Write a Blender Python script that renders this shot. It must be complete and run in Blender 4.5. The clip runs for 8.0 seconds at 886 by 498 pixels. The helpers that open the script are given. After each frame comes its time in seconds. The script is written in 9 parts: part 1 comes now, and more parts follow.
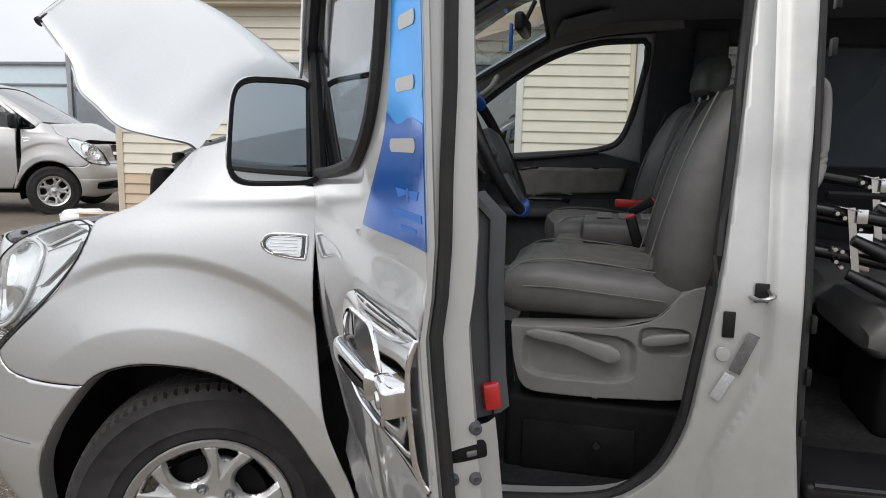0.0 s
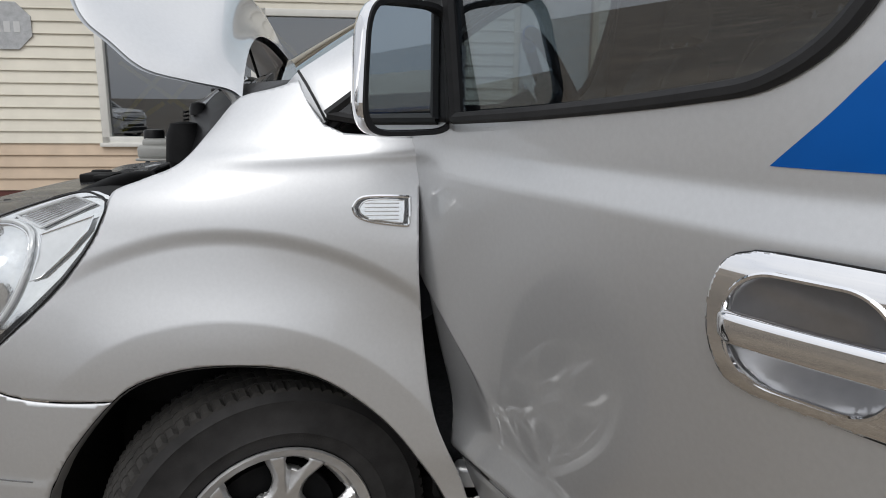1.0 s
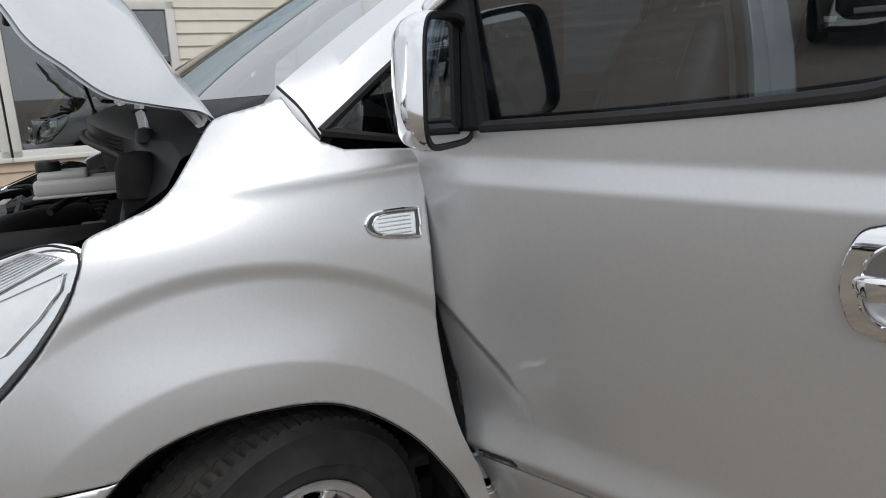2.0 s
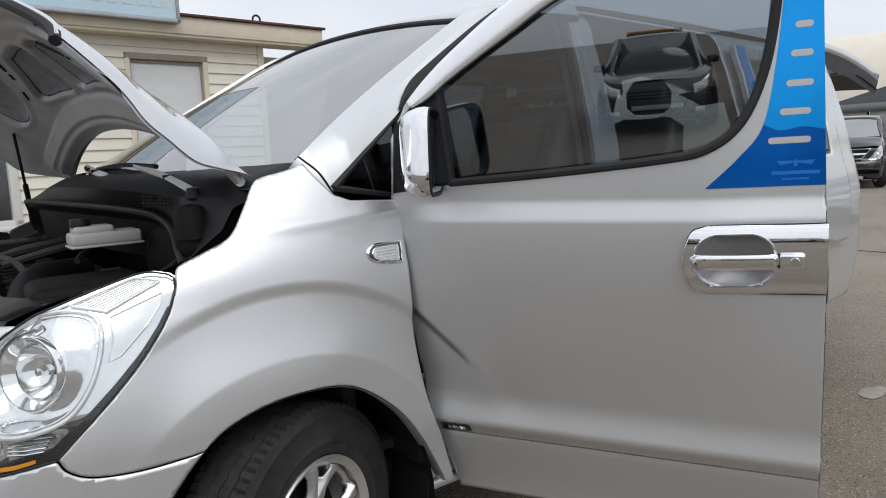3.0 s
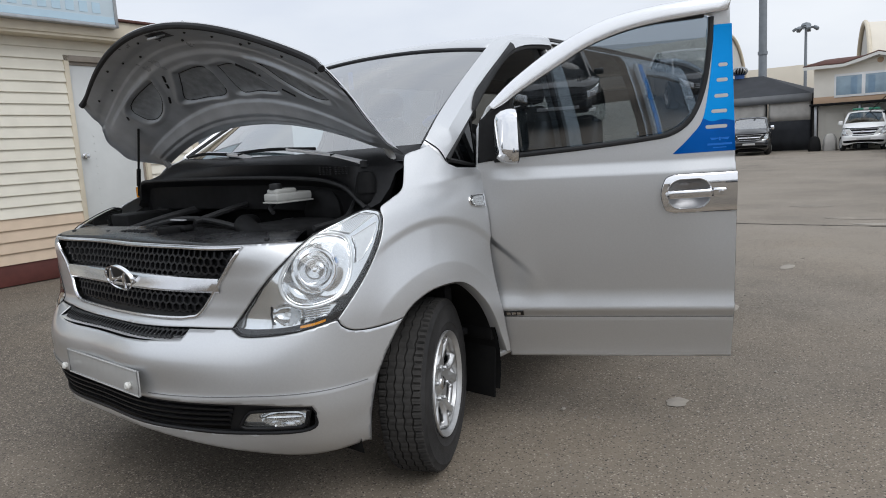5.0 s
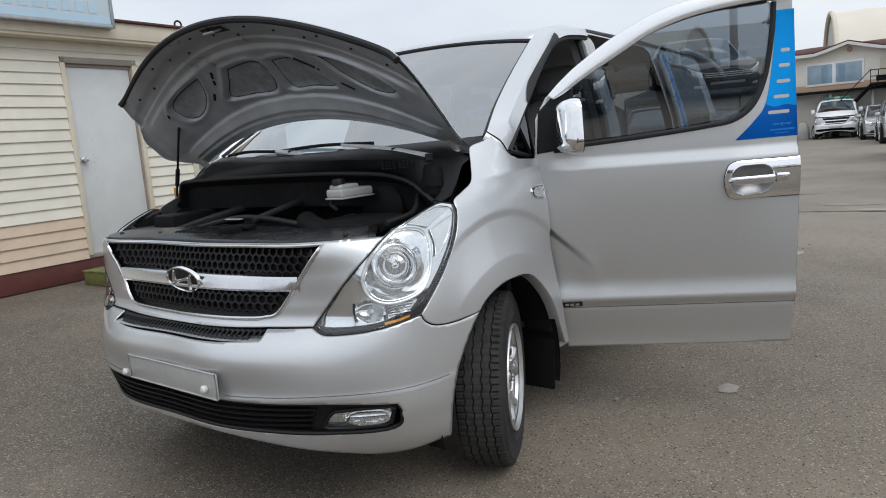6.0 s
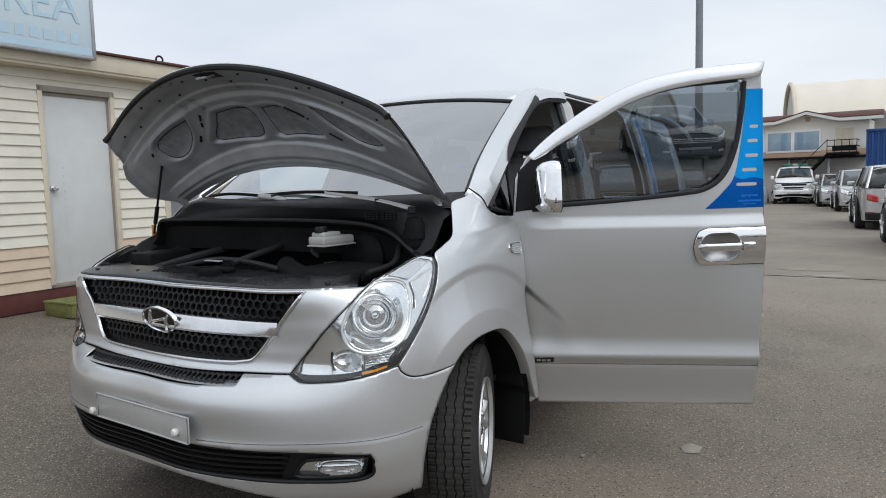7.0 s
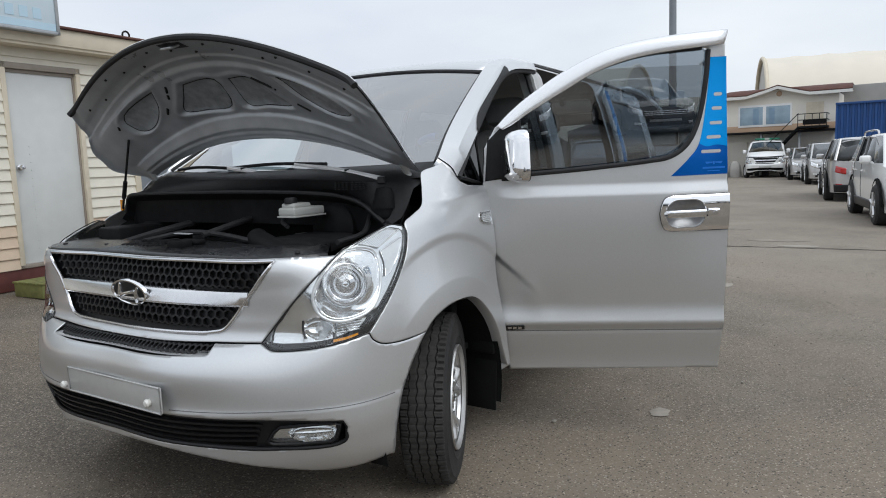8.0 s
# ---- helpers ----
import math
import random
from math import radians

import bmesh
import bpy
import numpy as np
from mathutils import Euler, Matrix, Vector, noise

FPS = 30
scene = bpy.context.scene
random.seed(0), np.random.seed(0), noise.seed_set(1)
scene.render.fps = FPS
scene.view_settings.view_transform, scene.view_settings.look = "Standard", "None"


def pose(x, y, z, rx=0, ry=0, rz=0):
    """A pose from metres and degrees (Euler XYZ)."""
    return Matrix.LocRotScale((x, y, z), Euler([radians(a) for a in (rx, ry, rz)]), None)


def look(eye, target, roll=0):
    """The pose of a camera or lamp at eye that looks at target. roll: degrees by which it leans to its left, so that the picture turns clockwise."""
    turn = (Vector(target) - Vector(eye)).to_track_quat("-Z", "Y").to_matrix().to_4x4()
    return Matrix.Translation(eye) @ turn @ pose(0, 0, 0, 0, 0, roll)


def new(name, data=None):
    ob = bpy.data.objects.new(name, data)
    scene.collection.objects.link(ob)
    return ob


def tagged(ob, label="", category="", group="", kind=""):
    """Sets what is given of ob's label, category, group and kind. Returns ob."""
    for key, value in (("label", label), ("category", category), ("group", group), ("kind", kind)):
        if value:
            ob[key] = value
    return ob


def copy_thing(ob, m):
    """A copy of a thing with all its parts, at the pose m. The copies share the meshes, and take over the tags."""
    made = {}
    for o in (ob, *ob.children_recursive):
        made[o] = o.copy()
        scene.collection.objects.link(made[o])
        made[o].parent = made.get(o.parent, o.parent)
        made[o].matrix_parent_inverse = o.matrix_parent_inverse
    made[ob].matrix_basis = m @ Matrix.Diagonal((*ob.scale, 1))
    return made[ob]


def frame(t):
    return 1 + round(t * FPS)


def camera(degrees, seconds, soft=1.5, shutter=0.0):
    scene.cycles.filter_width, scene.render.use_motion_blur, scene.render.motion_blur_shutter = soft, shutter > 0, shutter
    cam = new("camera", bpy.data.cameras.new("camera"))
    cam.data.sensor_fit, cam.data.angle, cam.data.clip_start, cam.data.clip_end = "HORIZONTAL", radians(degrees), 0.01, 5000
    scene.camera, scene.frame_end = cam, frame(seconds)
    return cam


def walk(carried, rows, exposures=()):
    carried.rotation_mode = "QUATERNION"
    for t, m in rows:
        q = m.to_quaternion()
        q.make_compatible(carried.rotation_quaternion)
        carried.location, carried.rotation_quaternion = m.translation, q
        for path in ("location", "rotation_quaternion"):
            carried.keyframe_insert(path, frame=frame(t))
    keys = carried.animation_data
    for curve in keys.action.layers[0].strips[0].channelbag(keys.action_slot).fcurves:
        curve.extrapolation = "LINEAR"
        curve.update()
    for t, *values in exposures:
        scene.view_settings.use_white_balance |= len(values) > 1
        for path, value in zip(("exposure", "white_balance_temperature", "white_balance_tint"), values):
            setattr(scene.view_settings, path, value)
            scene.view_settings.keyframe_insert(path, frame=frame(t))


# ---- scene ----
from mathutils.geometry import delaunay_2d_cdt

cam = camera(64.0, 8.0, soft=1.0)
PATH = [
    (0, (0.967, -2.493, 1.411), (0.538, -0.565, 1.095), 1.4),
    (0.5, (0.662, -2.402, 1.377), (0.409, -0.456, 0.992), -0.5),
    (1, (0.325, -2.339, 1.357), (0.356, -0.382, 0.946), 0.6),
    (1.5, (0.064, -2.259, 1.384), (0.462, -0.351, 0.938), -0.9),
    (1.7, (-0.026, -2.222, 1.402), (0.475, -0.344, 0.93), -1.6),
    (2.8, (-0.689, -2.478, 1.422), (0.491, -0.9, 1.079), -3.3),
    (3, (-0.823, -2.572, 1.404), (0.372, -0.99, 1.138), -2.6),
    (3.5, (-1.205, -2.742, 1.385), (0.047, -1.226, 1.014), -4.1),
    (4, (-1.636, -2.839, 1.393), (-0.21, -1.468, 1.098), -2.7),
    (4.2, (-1.776, -2.863, 1.403), (-0.342, -1.497, 1.125), -1.9),
    (5.3, (-2.328, -2.784, 1.384), (-0.811, -1.515, 1.088), -3.4),
    (5.5, (-2.354, -2.726, 1.388), (-0.833, -1.463, 1.089), -3.1),
    (6, (-2.459, -2.518, 1.39), (-0.917, -1.28, 1.09), -4.6),
    (6.5, (-2.513, -2.478, 1.42), (-0.938, -1.267, 1.193), -4.1),
    (7, (-2.531, -2.505, 1.432), (-0.915, -1.341, 1.251), -1.5),
    (7.5, (-2.524, -2.528, 1.448), (-0.893, -1.393, 1.222), -1.4),
    (8, (-2.538, -2.546, 1.396), (-0.892, -1.436, 1.152), -2.1),
]
walk(cam, [(t, look(eye, target, roll)) for t, eye, target, roll in PATH], ((0, 0.30, 6750, 10), (0.5, 0.16, 6700, 10), (1.0, 0.02, 6650, 10), (3.0, 0.08, 6520, 10), (4.2, 0.12, 6450, 10), (5.5, 0.04, 6360, 9), (8.0, 0.05, 6350, 8)))


# ---- sky and sun: a bright overcast day ----
SUN_HIGH, SUN_TURN = radians(50), radians(198)
world = bpy.data.worlds.new("world")
scene.world = world
world.use_nodes = True
wn, wl = world.node_tree.nodes, world.node_tree.links
wn.clear()
sky = wn.new("ShaderNodeTexSky")
sky.sky_type = "NISHITA"
sky.sun_disc = False
sky.sun_elevation, sky.sun_rotation = SUN_HIGH, SUN_TURN
sky.air_density, sky.dust_density, sky.ozone_density = 1.0, 1.5, 1.0
grey = wn.new("ShaderNodeHueSaturation")
grey.inputs["Saturation"].default_value = 0.16
clouds = wn.new("ShaderNodeTexNoise")
clouds.inputs["Scale"].default_value = 2.2
clouds.inputs["Detail"].default_value = 5.0
clouds.inputs["Roughness"].default_value = 0.5
coord = wn.new("ShaderNodeTexCoord")
stretch = wn.new("ShaderNodeMapping")
stretch.inputs["Scale"].default_value = (1.0, 1.0, 3.0)
ramp = wn.new("ShaderNodeValToRGB")
ramp.color_ramp.elements[0].position, ramp.color_ramp.elements[0].color = 0.3, (0.86, 0.88, 0.92, 1)
ramp.color_ramp.elements[1].position, ramp.color_ramp.elements[1].color = 0.7, (1.08, 1.07, 1.05, 1)
veil = wn.new("ShaderNodeMix")
veil.data_type, veil.blend_type = "RGBA", "MULTIPLY"
veil.inputs["Factor"].default_value = 1.0
back = wn.new("ShaderNodeBackground")
back.inputs["Strength"].default_value = 0.12
out = wn.new("ShaderNodeOutputWorld")
wl.new(sky.outputs["Color"], grey.inputs["Color"])
wl.new(coord.outputs["Generated"], stretch.inputs["Vector"])
wl.new(stretch.outputs["Vector"], clouds.inputs["Vector"])
wl.new(clouds.outputs["Fac"], ramp.inputs["Fac"])
cloud = wn.new("ShaderNodeMix")
cloud.data_type = "RGBA"
cloud.inputs["Factor"].default_value = 0.85
# a closed cloud cover is about two and a half times as bright overhead as at the horizon
part_of = wn.new("ShaderNodeSeparateXYZ")
high = wn.new("ShaderNodeMapRange")
high.inputs["From Min"].default_value, high.inputs["From Max"].default_value = 0.0, 0.9
high.inputs["To Min"].default_value, high.inputs["To Max"].default_value = 1.0, 1.45
tint = wn.new("ShaderNodeVectorMath")
tint.operation = "SCALE"
tint.inputs[0].default_value = (6.4, 6.7, 7.2)
wl.new(coord.outputs["Generated"], part_of.inputs["Vector"])
wl.new(part_of.outputs["Z"], high.inputs["Value"])
wl.new(high.outputs["Result"], tint.inputs["Scale"])
wl.new(tint.outputs["Vector"], cloud.inputs["B"])
wl.new(grey.outputs["Color"], cloud.inputs["A"])
wl.new(cloud.outputs["Result"], veil.inputs["A"])
wl.new(ramp.outputs["Color"], veil.inputs["B"])
wl.new(veil.outputs["Result"], back.inputs["Color"])
wl.new(back.outputs["Background"], out.inputs["Surface"])
sun = new("sun", bpy.data.lights.new("sun", "SUN"))
sun.data.energy, sun.data.angle, sun.data.color = 1.0, radians(40), (1.0, 0.99, 0.97)
sun.matrix_world = pose(0, 0, 30, 42, 0, -18)


# ---- materials ----
def material(name, color, rough=0.5, metal=0.0, vary=0.0, scale=20.0, bump=0.0, bump_scale=200.0, coat=0.0, rough_vary=0.0, coat_rough=0.03):
    """A painted or moulded surface: colour that varies at a large and a small scale, relief and uneven gloss."""
    m = bpy.data.materials.new(name)
    m.use_nodes = True
    n, l = m.node_tree.nodes, m.node_tree.links
    b = n["Principled BSDF"]
    b.inputs["Base Color"].default_value = (*color, 1)
    b.inputs["Roughness"].default_value = rough
    b.inputs["Metallic"].default_value = metal
    b.inputs["Coat Weight"].default_value = coat
    b.inputs["Coat Roughness"].default_value = coat_rough
    co = n.new("ShaderNodeTexCoord")
    if vary or rough_vary:
        big, small = n.new("ShaderNodeTexNoise"), n.new("ShaderNodeTexNoise")
        big.inputs["Scale"].default_value, small.inputs["Scale"].default_value = scale * 0.15, scale
        big.inputs["Detail"].default_value, small.inputs["Detail"].default_value = 3, 6
        add = n.new("ShaderNodeMath")
        add.operation = "ADD"
        l.new(co.outputs["Object"], big.inputs["Vector"])
        l.new(co.outputs["Object"], small.inputs["Vector"])
        l.new(big.outputs["Fac"], add.inputs[0])
        l.new(small.outputs["Fac"], add.inputs[1])
        r = n.new("ShaderNodeMapRange")
        r.inputs["From Min"].default_value, r.inputs["From Max"].default_value = 0.7, 1.3
        r.inputs["To Min"].default_value, r.inputs["To Max"].default_value = 1 - vary, 1 + vary
        l.new(add.outputs[0], r.inputs["Value"])
        mul = n.new("ShaderNodeVectorMath")
        mul.operation = "SCALE"
        mul.inputs[0].default_value = color
        l.new(r.outputs["Result"], mul.inputs["Scale"])
        l.new(mul.outputs["Vector"], b.inputs["Base Color"])
        if rough_vary:
            q = n.new("ShaderNodeMapRange")
            q.inputs["From Min"].default_value, q.inputs["From Max"].default_value = 0.7, 1.3
            q.inputs["To Min"].default_value, q.inputs["To Max"].default_value = rough - rough_vary, rough + rough_vary
            l.new(add.outputs[0], q.inputs["Value"])
            l.new(q.outputs["Result"], b.inputs["Roughness"])
    if bump:
        fine, bu = n.new("ShaderNodeTexNoise"), n.new("ShaderNodeBump")
        fine.inputs["Scale"].default_value, fine.inputs["Detail"].default_value = bump_scale, 4
        bu.inputs["Strength"].default_value, bu.inputs["Distance"].default_value = bump, 0.004
        l.new(co.outputs["Object"], fine.inputs["Vector"])
        l.new(fine.outputs["Fac"], bu.inputs["Height"])
        l.new(bu.outputs["Normal"], b.inputs["Normal"])
    return m


def pane(name, tint, gloss=0.9, rough=0.0, base=0.075):
    """Thin glass: clear or tinted, with the gloss of its two faces."""
    m = bpy.data.materials.new(name)
    m.use_nodes = True
    n, l = m.node_tree.nodes, m.node_tree.links
    n.clear()
    clear, shine, mix, lw, o = (n.new("ShaderNode" + k) for k in ("BsdfTransparent", "BsdfGlossy", "MixShader", "LayerWeight", "OutputMaterial"))
    clear.inputs["Color"].default_value = (*tint, 1)
    shine.inputs["Color"].default_value = (gloss, gloss, gloss, 1)
    shine.inputs["Roughness"].default_value = rough
    lw.inputs["Blend"].default_value = 0.5
    steep, fac = n.new("ShaderNodeMath"), n.new("ShaderNodeMath")
    steep.operation, fac.operation = "POWER", "MULTIPLY_ADD"
    steep.inputs[1].default_value = 4.5
    fac.inputs[1].default_value, fac.inputs[2].default_value = 1 - base, base
    l.new(lw.outputs["Facing"], steep.inputs[0])
    l.new(steep.outputs[0], fac.inputs[0])
    l.new(fac.outputs[0], mix.inputs["Fac"])
    l.new(clear.outputs["BSDF"], mix.inputs[1])
    l.new(shine.outputs["BSDF"], mix.inputs[2])
    l.new(mix.outputs["Shader"], o.inputs["Surface"])
    return m


def asphalt_material():
    """Worn yard asphalt: stone speckle, broad stains and patches of sand."""
    m = bpy.data.materials.new("asphalt")
    m.use_nodes = True
    n, l = m.node_tree.nodes, m.node_tree.links
    b = n["Principled BSDF"]
    co = n.new("ShaderNodeTexCoord")
    def noise_at(scale, detail=5, rough=0.55):
        t = n.new("ShaderNodeTexNoise")
        t.inputs["Scale"].default_value, t.inputs["Detail"].default_value, t.inputs["Roughness"].default_value = scale, detail, rough
        l.new(co.outputs["Object"], t.inputs["Vector"])
        return t
    grit = n.new("ShaderNodeTexVoronoi")
    grit.inputs["Scale"].default_value = 130
    l.new(co.outputs["Object"], grit.inputs["Vector"])
    stone = n.new("ShaderNodeValToRGB")
    stone.color_ramp.elements[0].color, stone.color_ramp.elements[1].color = (0.031, 0.026, 0.021, 1), (0.205, 0.174, 0.138, 1)
    l.new(grit.outputs["Color"], stone.inputs["Fac"])
    def blend(a, fac, color, lo, hi):
        r = n.new("ShaderNodeMapRange")
        r.inputs["From Min"].default_value, r.inputs["From Max"].default_value = lo, hi
        l.new(fac, r.inputs["Value"])
        x = n.new("ShaderNodeMix")
        x.data_type = "RGBA"
        x.inputs["B"].default_value = (*color, 1)
        l.new(r.outputs["Result"], x.inputs["Factor"])
        l.new(a, x.inputs["A"])
        return x.outputs["Result"]
    c = blend(stone.outputs["Color"], noise_at(0.55).outputs["Fac"], (0.160, 0.127, 0.094), 0.40, 0.80)
    c = blend(c, noise_at(1.7, 7, 0.65).outputs["Fac"], (0.062, 0.053, 0.043), 0.55, 0.85)
    c = blend(c, noise_at(0.23, 6, 0.6).outputs["Fac"], (0.245, 0.202, 0.152), 0.50, 0.72)
    # dust pales it along x; the late start paints in shade near the van
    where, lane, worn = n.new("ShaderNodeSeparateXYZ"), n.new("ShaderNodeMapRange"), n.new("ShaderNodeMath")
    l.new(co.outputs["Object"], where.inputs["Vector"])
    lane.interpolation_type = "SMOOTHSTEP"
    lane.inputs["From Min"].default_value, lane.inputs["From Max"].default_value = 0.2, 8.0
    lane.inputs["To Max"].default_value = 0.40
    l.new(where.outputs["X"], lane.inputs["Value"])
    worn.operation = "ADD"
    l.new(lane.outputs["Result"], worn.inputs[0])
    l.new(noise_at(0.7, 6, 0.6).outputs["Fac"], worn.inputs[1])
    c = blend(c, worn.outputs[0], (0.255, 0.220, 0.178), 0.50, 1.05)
    chips = n.new("ShaderNodeTexVoronoi")
    chips.inputs["Scale"].default_value = 150
    l.new(co.outputs["Object"], chips.inputs["Vector"])
    tone = n.new("ShaderNodeSeparateColor")
    l.new(chips.outputs["Color"], tone.inputs["Color"])
    c = blend(c, tone.outputs["Red"], (0.36, 0.31, 0.25), 0.90, 0.97)
    c = blend(c, tone.outputs["Green"], (0.055, 0.044, 0.034), 0.90, 0.97)
    c = blend(c, noise_at(5.5, 6, 0.7).outputs["Fac"], (0.060, 0.050, 0.039), 0.62, 0.85)
    l.new(c, b.inputs["Base Color"])
    b.inputs["Roughness"].default_value = 0.85
    bu = n.new("ShaderNodeBump")
    bu.inputs["Strength"].default_value, bu.inputs["Distance"].default_value = 0.45, 0.005
    l.new(grit.outputs["Distance"], bu.inputs["Height"])
    l.new(bu.outputs["Normal"], b.inputs["Normal"])
    return m


# near-white base colour paints in the sky's glint on the wiper arms
ARM_SILVER = material("silver_arm_paint", (0.88, 0.88, 0.89), 0.25, 0.3, vary=0.05, scale=80)
BOWL_GREY = material("brushed_bowl", (0.42, 0.42, 0.43), 0.32, 0.9, vary=0.08, scale=60)
PAINT = material("silver_paint", (0.625, 0.632, 0.640), 0.42, 0.75, vary=0.03, scale=900, bump=0.02, bump_scale=1400, coat=1.0)
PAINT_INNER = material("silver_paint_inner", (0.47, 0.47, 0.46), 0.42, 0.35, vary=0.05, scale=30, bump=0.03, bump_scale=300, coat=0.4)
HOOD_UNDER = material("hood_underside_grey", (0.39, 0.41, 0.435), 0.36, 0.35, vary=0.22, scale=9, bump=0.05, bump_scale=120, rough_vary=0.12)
CHROME = material("chrome", (0.86, 0.86, 0.87), 0.05, 1.0, vary=0.02, scale=60)
VISOR = material("bright_visor_skin", (0.88, 0.88, 0.89), 0.26, 0.75, vary=0.02, scale=40, coat=0.5)
SATIN = material("satin_chrome", (0.72, 0.72, 0.73), 0.22, 1.0, vary=0.04, scale=60)
ALLOY = material("alloy_wheel", (0.62, 0.62, 0.62), 0.36, 0.75, vary=0.1, scale=40, coat=0.3)
BLACK = material("black_plastic", (0.012, 0.012, 0.013), 0.42, vary=0.25, scale=60, bump=0.12, bump_scale=500)
BLACK_GLOSS = material("black_gloss_plastic", (0.010, 0.010, 0.011), 0.26, vary=0.2, scale=12, rough_vary=0.06)
RUBBER = material("rubber", (0.018, 0.018, 0.019), 0.62, vary=0.3, scale=30, bump=0.1, bump_scale=300)
TREAD = material("dusty_tread_rubber", (0.027, 0.025, 0.023), 0.9, vary=0.45, scale=30, bump=0.25, bump_scale=260)
TYRE = material("tyre_rubber", (0.028, 0.027, 0.027), 0.75, vary=0.4, scale=24, bump=0.25, bump_scale=260)
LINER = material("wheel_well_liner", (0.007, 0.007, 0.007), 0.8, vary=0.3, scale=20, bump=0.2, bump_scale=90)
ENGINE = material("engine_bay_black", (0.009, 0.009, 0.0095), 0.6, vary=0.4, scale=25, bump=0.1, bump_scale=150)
ENGINE_METAL = material("engine_alloy", (0.22, 0.22, 0.22), 0.5, 0.8, vary=0.3, scale=30, bump=0.2, bump_scale=120)
MILKY = material("milky_plastic", (0.40, 0.40, 0.38), 0.45, vary=0.08, scale=20)
BLUE = material("blue_film", (0.001, 0.37, 0.97), 0.16, 0.45, vary=0.06, scale=10)
# darker blue for the reflection painted on the film, and for the tarpaulin
BLUE_DARK = material("dark_blue_film", (0.001, 0.125, 0.53), 0.12, 0.45, vary=0.15, scale=10)
PALE_BLUE = material("pale_blue_print", (0.004, 0.15, 0.57), 0.4, vary=0.1, scale=20)
FILM_GREY = material("silver_film_bar", (0.58, 0.58, 0.57), 0.35, 0.5, vary=0.05, scale=40)
LAMP_SHELL = material("lamp_reflector", (0.84, 0.85, 0.86), 0.09, 0.92, vary=0.05, scale=80, bump=0.05, bump_scale=60)
LAMP_GREY = material("lamp_bezel", (0.74, 0.75, 0.76), 0.28, 0.4, vary=0.06, scale=60)
AMBER = material("amber_lens", (0.70, 0.27, 0.01), 0.15, vary=0.1, scale=60, coat=0.8)
RED_LENS = material("red_lens", (0.45, 0.012, 0.012), 0.2, vary=0.15, scale=80, coat=0.8)
MIRROR = material("mirror_silver", (0.76, 0.81, 0.835), 0.015, 1.0, vary=0.01, scale=30)
SEAT = material("grey_leather", (0.112, 0.109, 0.106), 0.46, vary=0.2, scale=18, bump=0.2, bump_scale=240)
SEAT_CLOTH = material("grey_seat_cloth", (0.155, 0.147, 0.136), 0.85, vary=0.25, scale=16, bump=0.4, bump_scale=600)
TRIM_GREY = material("grey_trim", (0.195, 0.190, 0.182), 0.55, vary=0.12, scale=20, bump=0.1, bump_scale=400)
TRIM_DARK = material("dark_trim", (0.064, 0.067, 0.072), 0.6, vary=0.2, scale=20, bump=0.1, bump_scale=400)
CARPET = material("dark_carpet", (0.022, 0.022, 0.023), 0.95, vary=0.35, scale=60, bump=0.5, bump_scale=500)
HEADLINER = material("headliner", (0.20, 0.21, 0.225), 0.95, vary=0.08, scale=30, bump=0.2, bump_scale=600)
RED = material("red_button", (0.55, 0.03, 0.02), 0.4, vary=0.1, scale=60)
BLUE_WRAP = material("blue_wrapping", (0.01, 0.09, 0.42), 0.35, vary=0.2, scale=30)
SIDING = material("cream_siding", (0.72, 0.68, 0.58), 0.55, vary=0.07, scale=6, bump=0.05, bump_scale=60)
SIDING_TAN = material("tan_siding", (0.60, 0.47, 0.35), 0.6, vary=0.1, scale=6, bump=0.05, bump_scale=60)
SIDING_TRIM = material("siding_trim", (0.62, 0.55, 0.43), 0.55, vary=0.08, scale=8)
DOOR_WHITE = material("white_steel_door", (0.60, 0.61, 0.60), 0.45, vary=0.06, scale=5, bump=0.04, bump_scale=40)
DOOR_FRAME = material("brown_grey_door_frame", (0.28, 0.24, 0.20), 0.5, vary=0.15, scale=10)
MAROON = material("maroon_base", (0.10, 0.028, 0.022), 0.7, vary=0.25, scale=8, bump=0.1, bump_scale=60)
SHINGLE = material("brown_shingles", (0.10, 0.045, 0.035), 0.9, vary=0.35, scale=12, bump=0.4, bump_scale=80)
WINDOW_WHITE = material("white_window_frame", (0.68, 0.67, 0.63), 0.45, vary=0.05, scale=12)
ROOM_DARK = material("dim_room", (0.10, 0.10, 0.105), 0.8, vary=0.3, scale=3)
TAPE = material("yellow_tape", (0.62, 0.42, 0.03), 0.5, vary=0.2, scale=30)
SIGN_FACE = material("pale_sign_face", (0.60, 0.70, 0.76), 0.35, vary=0.04, scale=4)
SIGN_TEXT = material("faded_sign_print", (0.45, 0.60, 0.70), 0.4, vary=0.05, scale=6)
PALLET = material("green_yellow_wood", (0.15, 0.155, 0.05), 0.8, vary=0.3, scale=14, bump=0.3, bump_scale=60)
STEEL = material("galvanised_steel", (0.42, 0.43, 0.44), 0.4, 0.9, vary=0.15, scale=20)
POLE_GREY = material("grey_pole_paint", (0.20, 0.22, 0.24), 0.6, vary=0.15, scale=3)
CANOPY = material("dark_canopy_sheet", (0.035, 0.037, 0.042), 0.7, vary=0.2, scale=2, bump=0.15, bump_scale=8)
VALANCE = material("grey_valance_sheet", (0.15, 0.155, 0.16), 0.7, vary=0.15, scale=2, bump=0.1, bump_scale=8)
CANOPY_PALE = material("pale_canopy_sheet", (0.44, 0.42, 0.39), 0.7, vary=0.15, scale=3, bump=0.1, bump_scale=8)
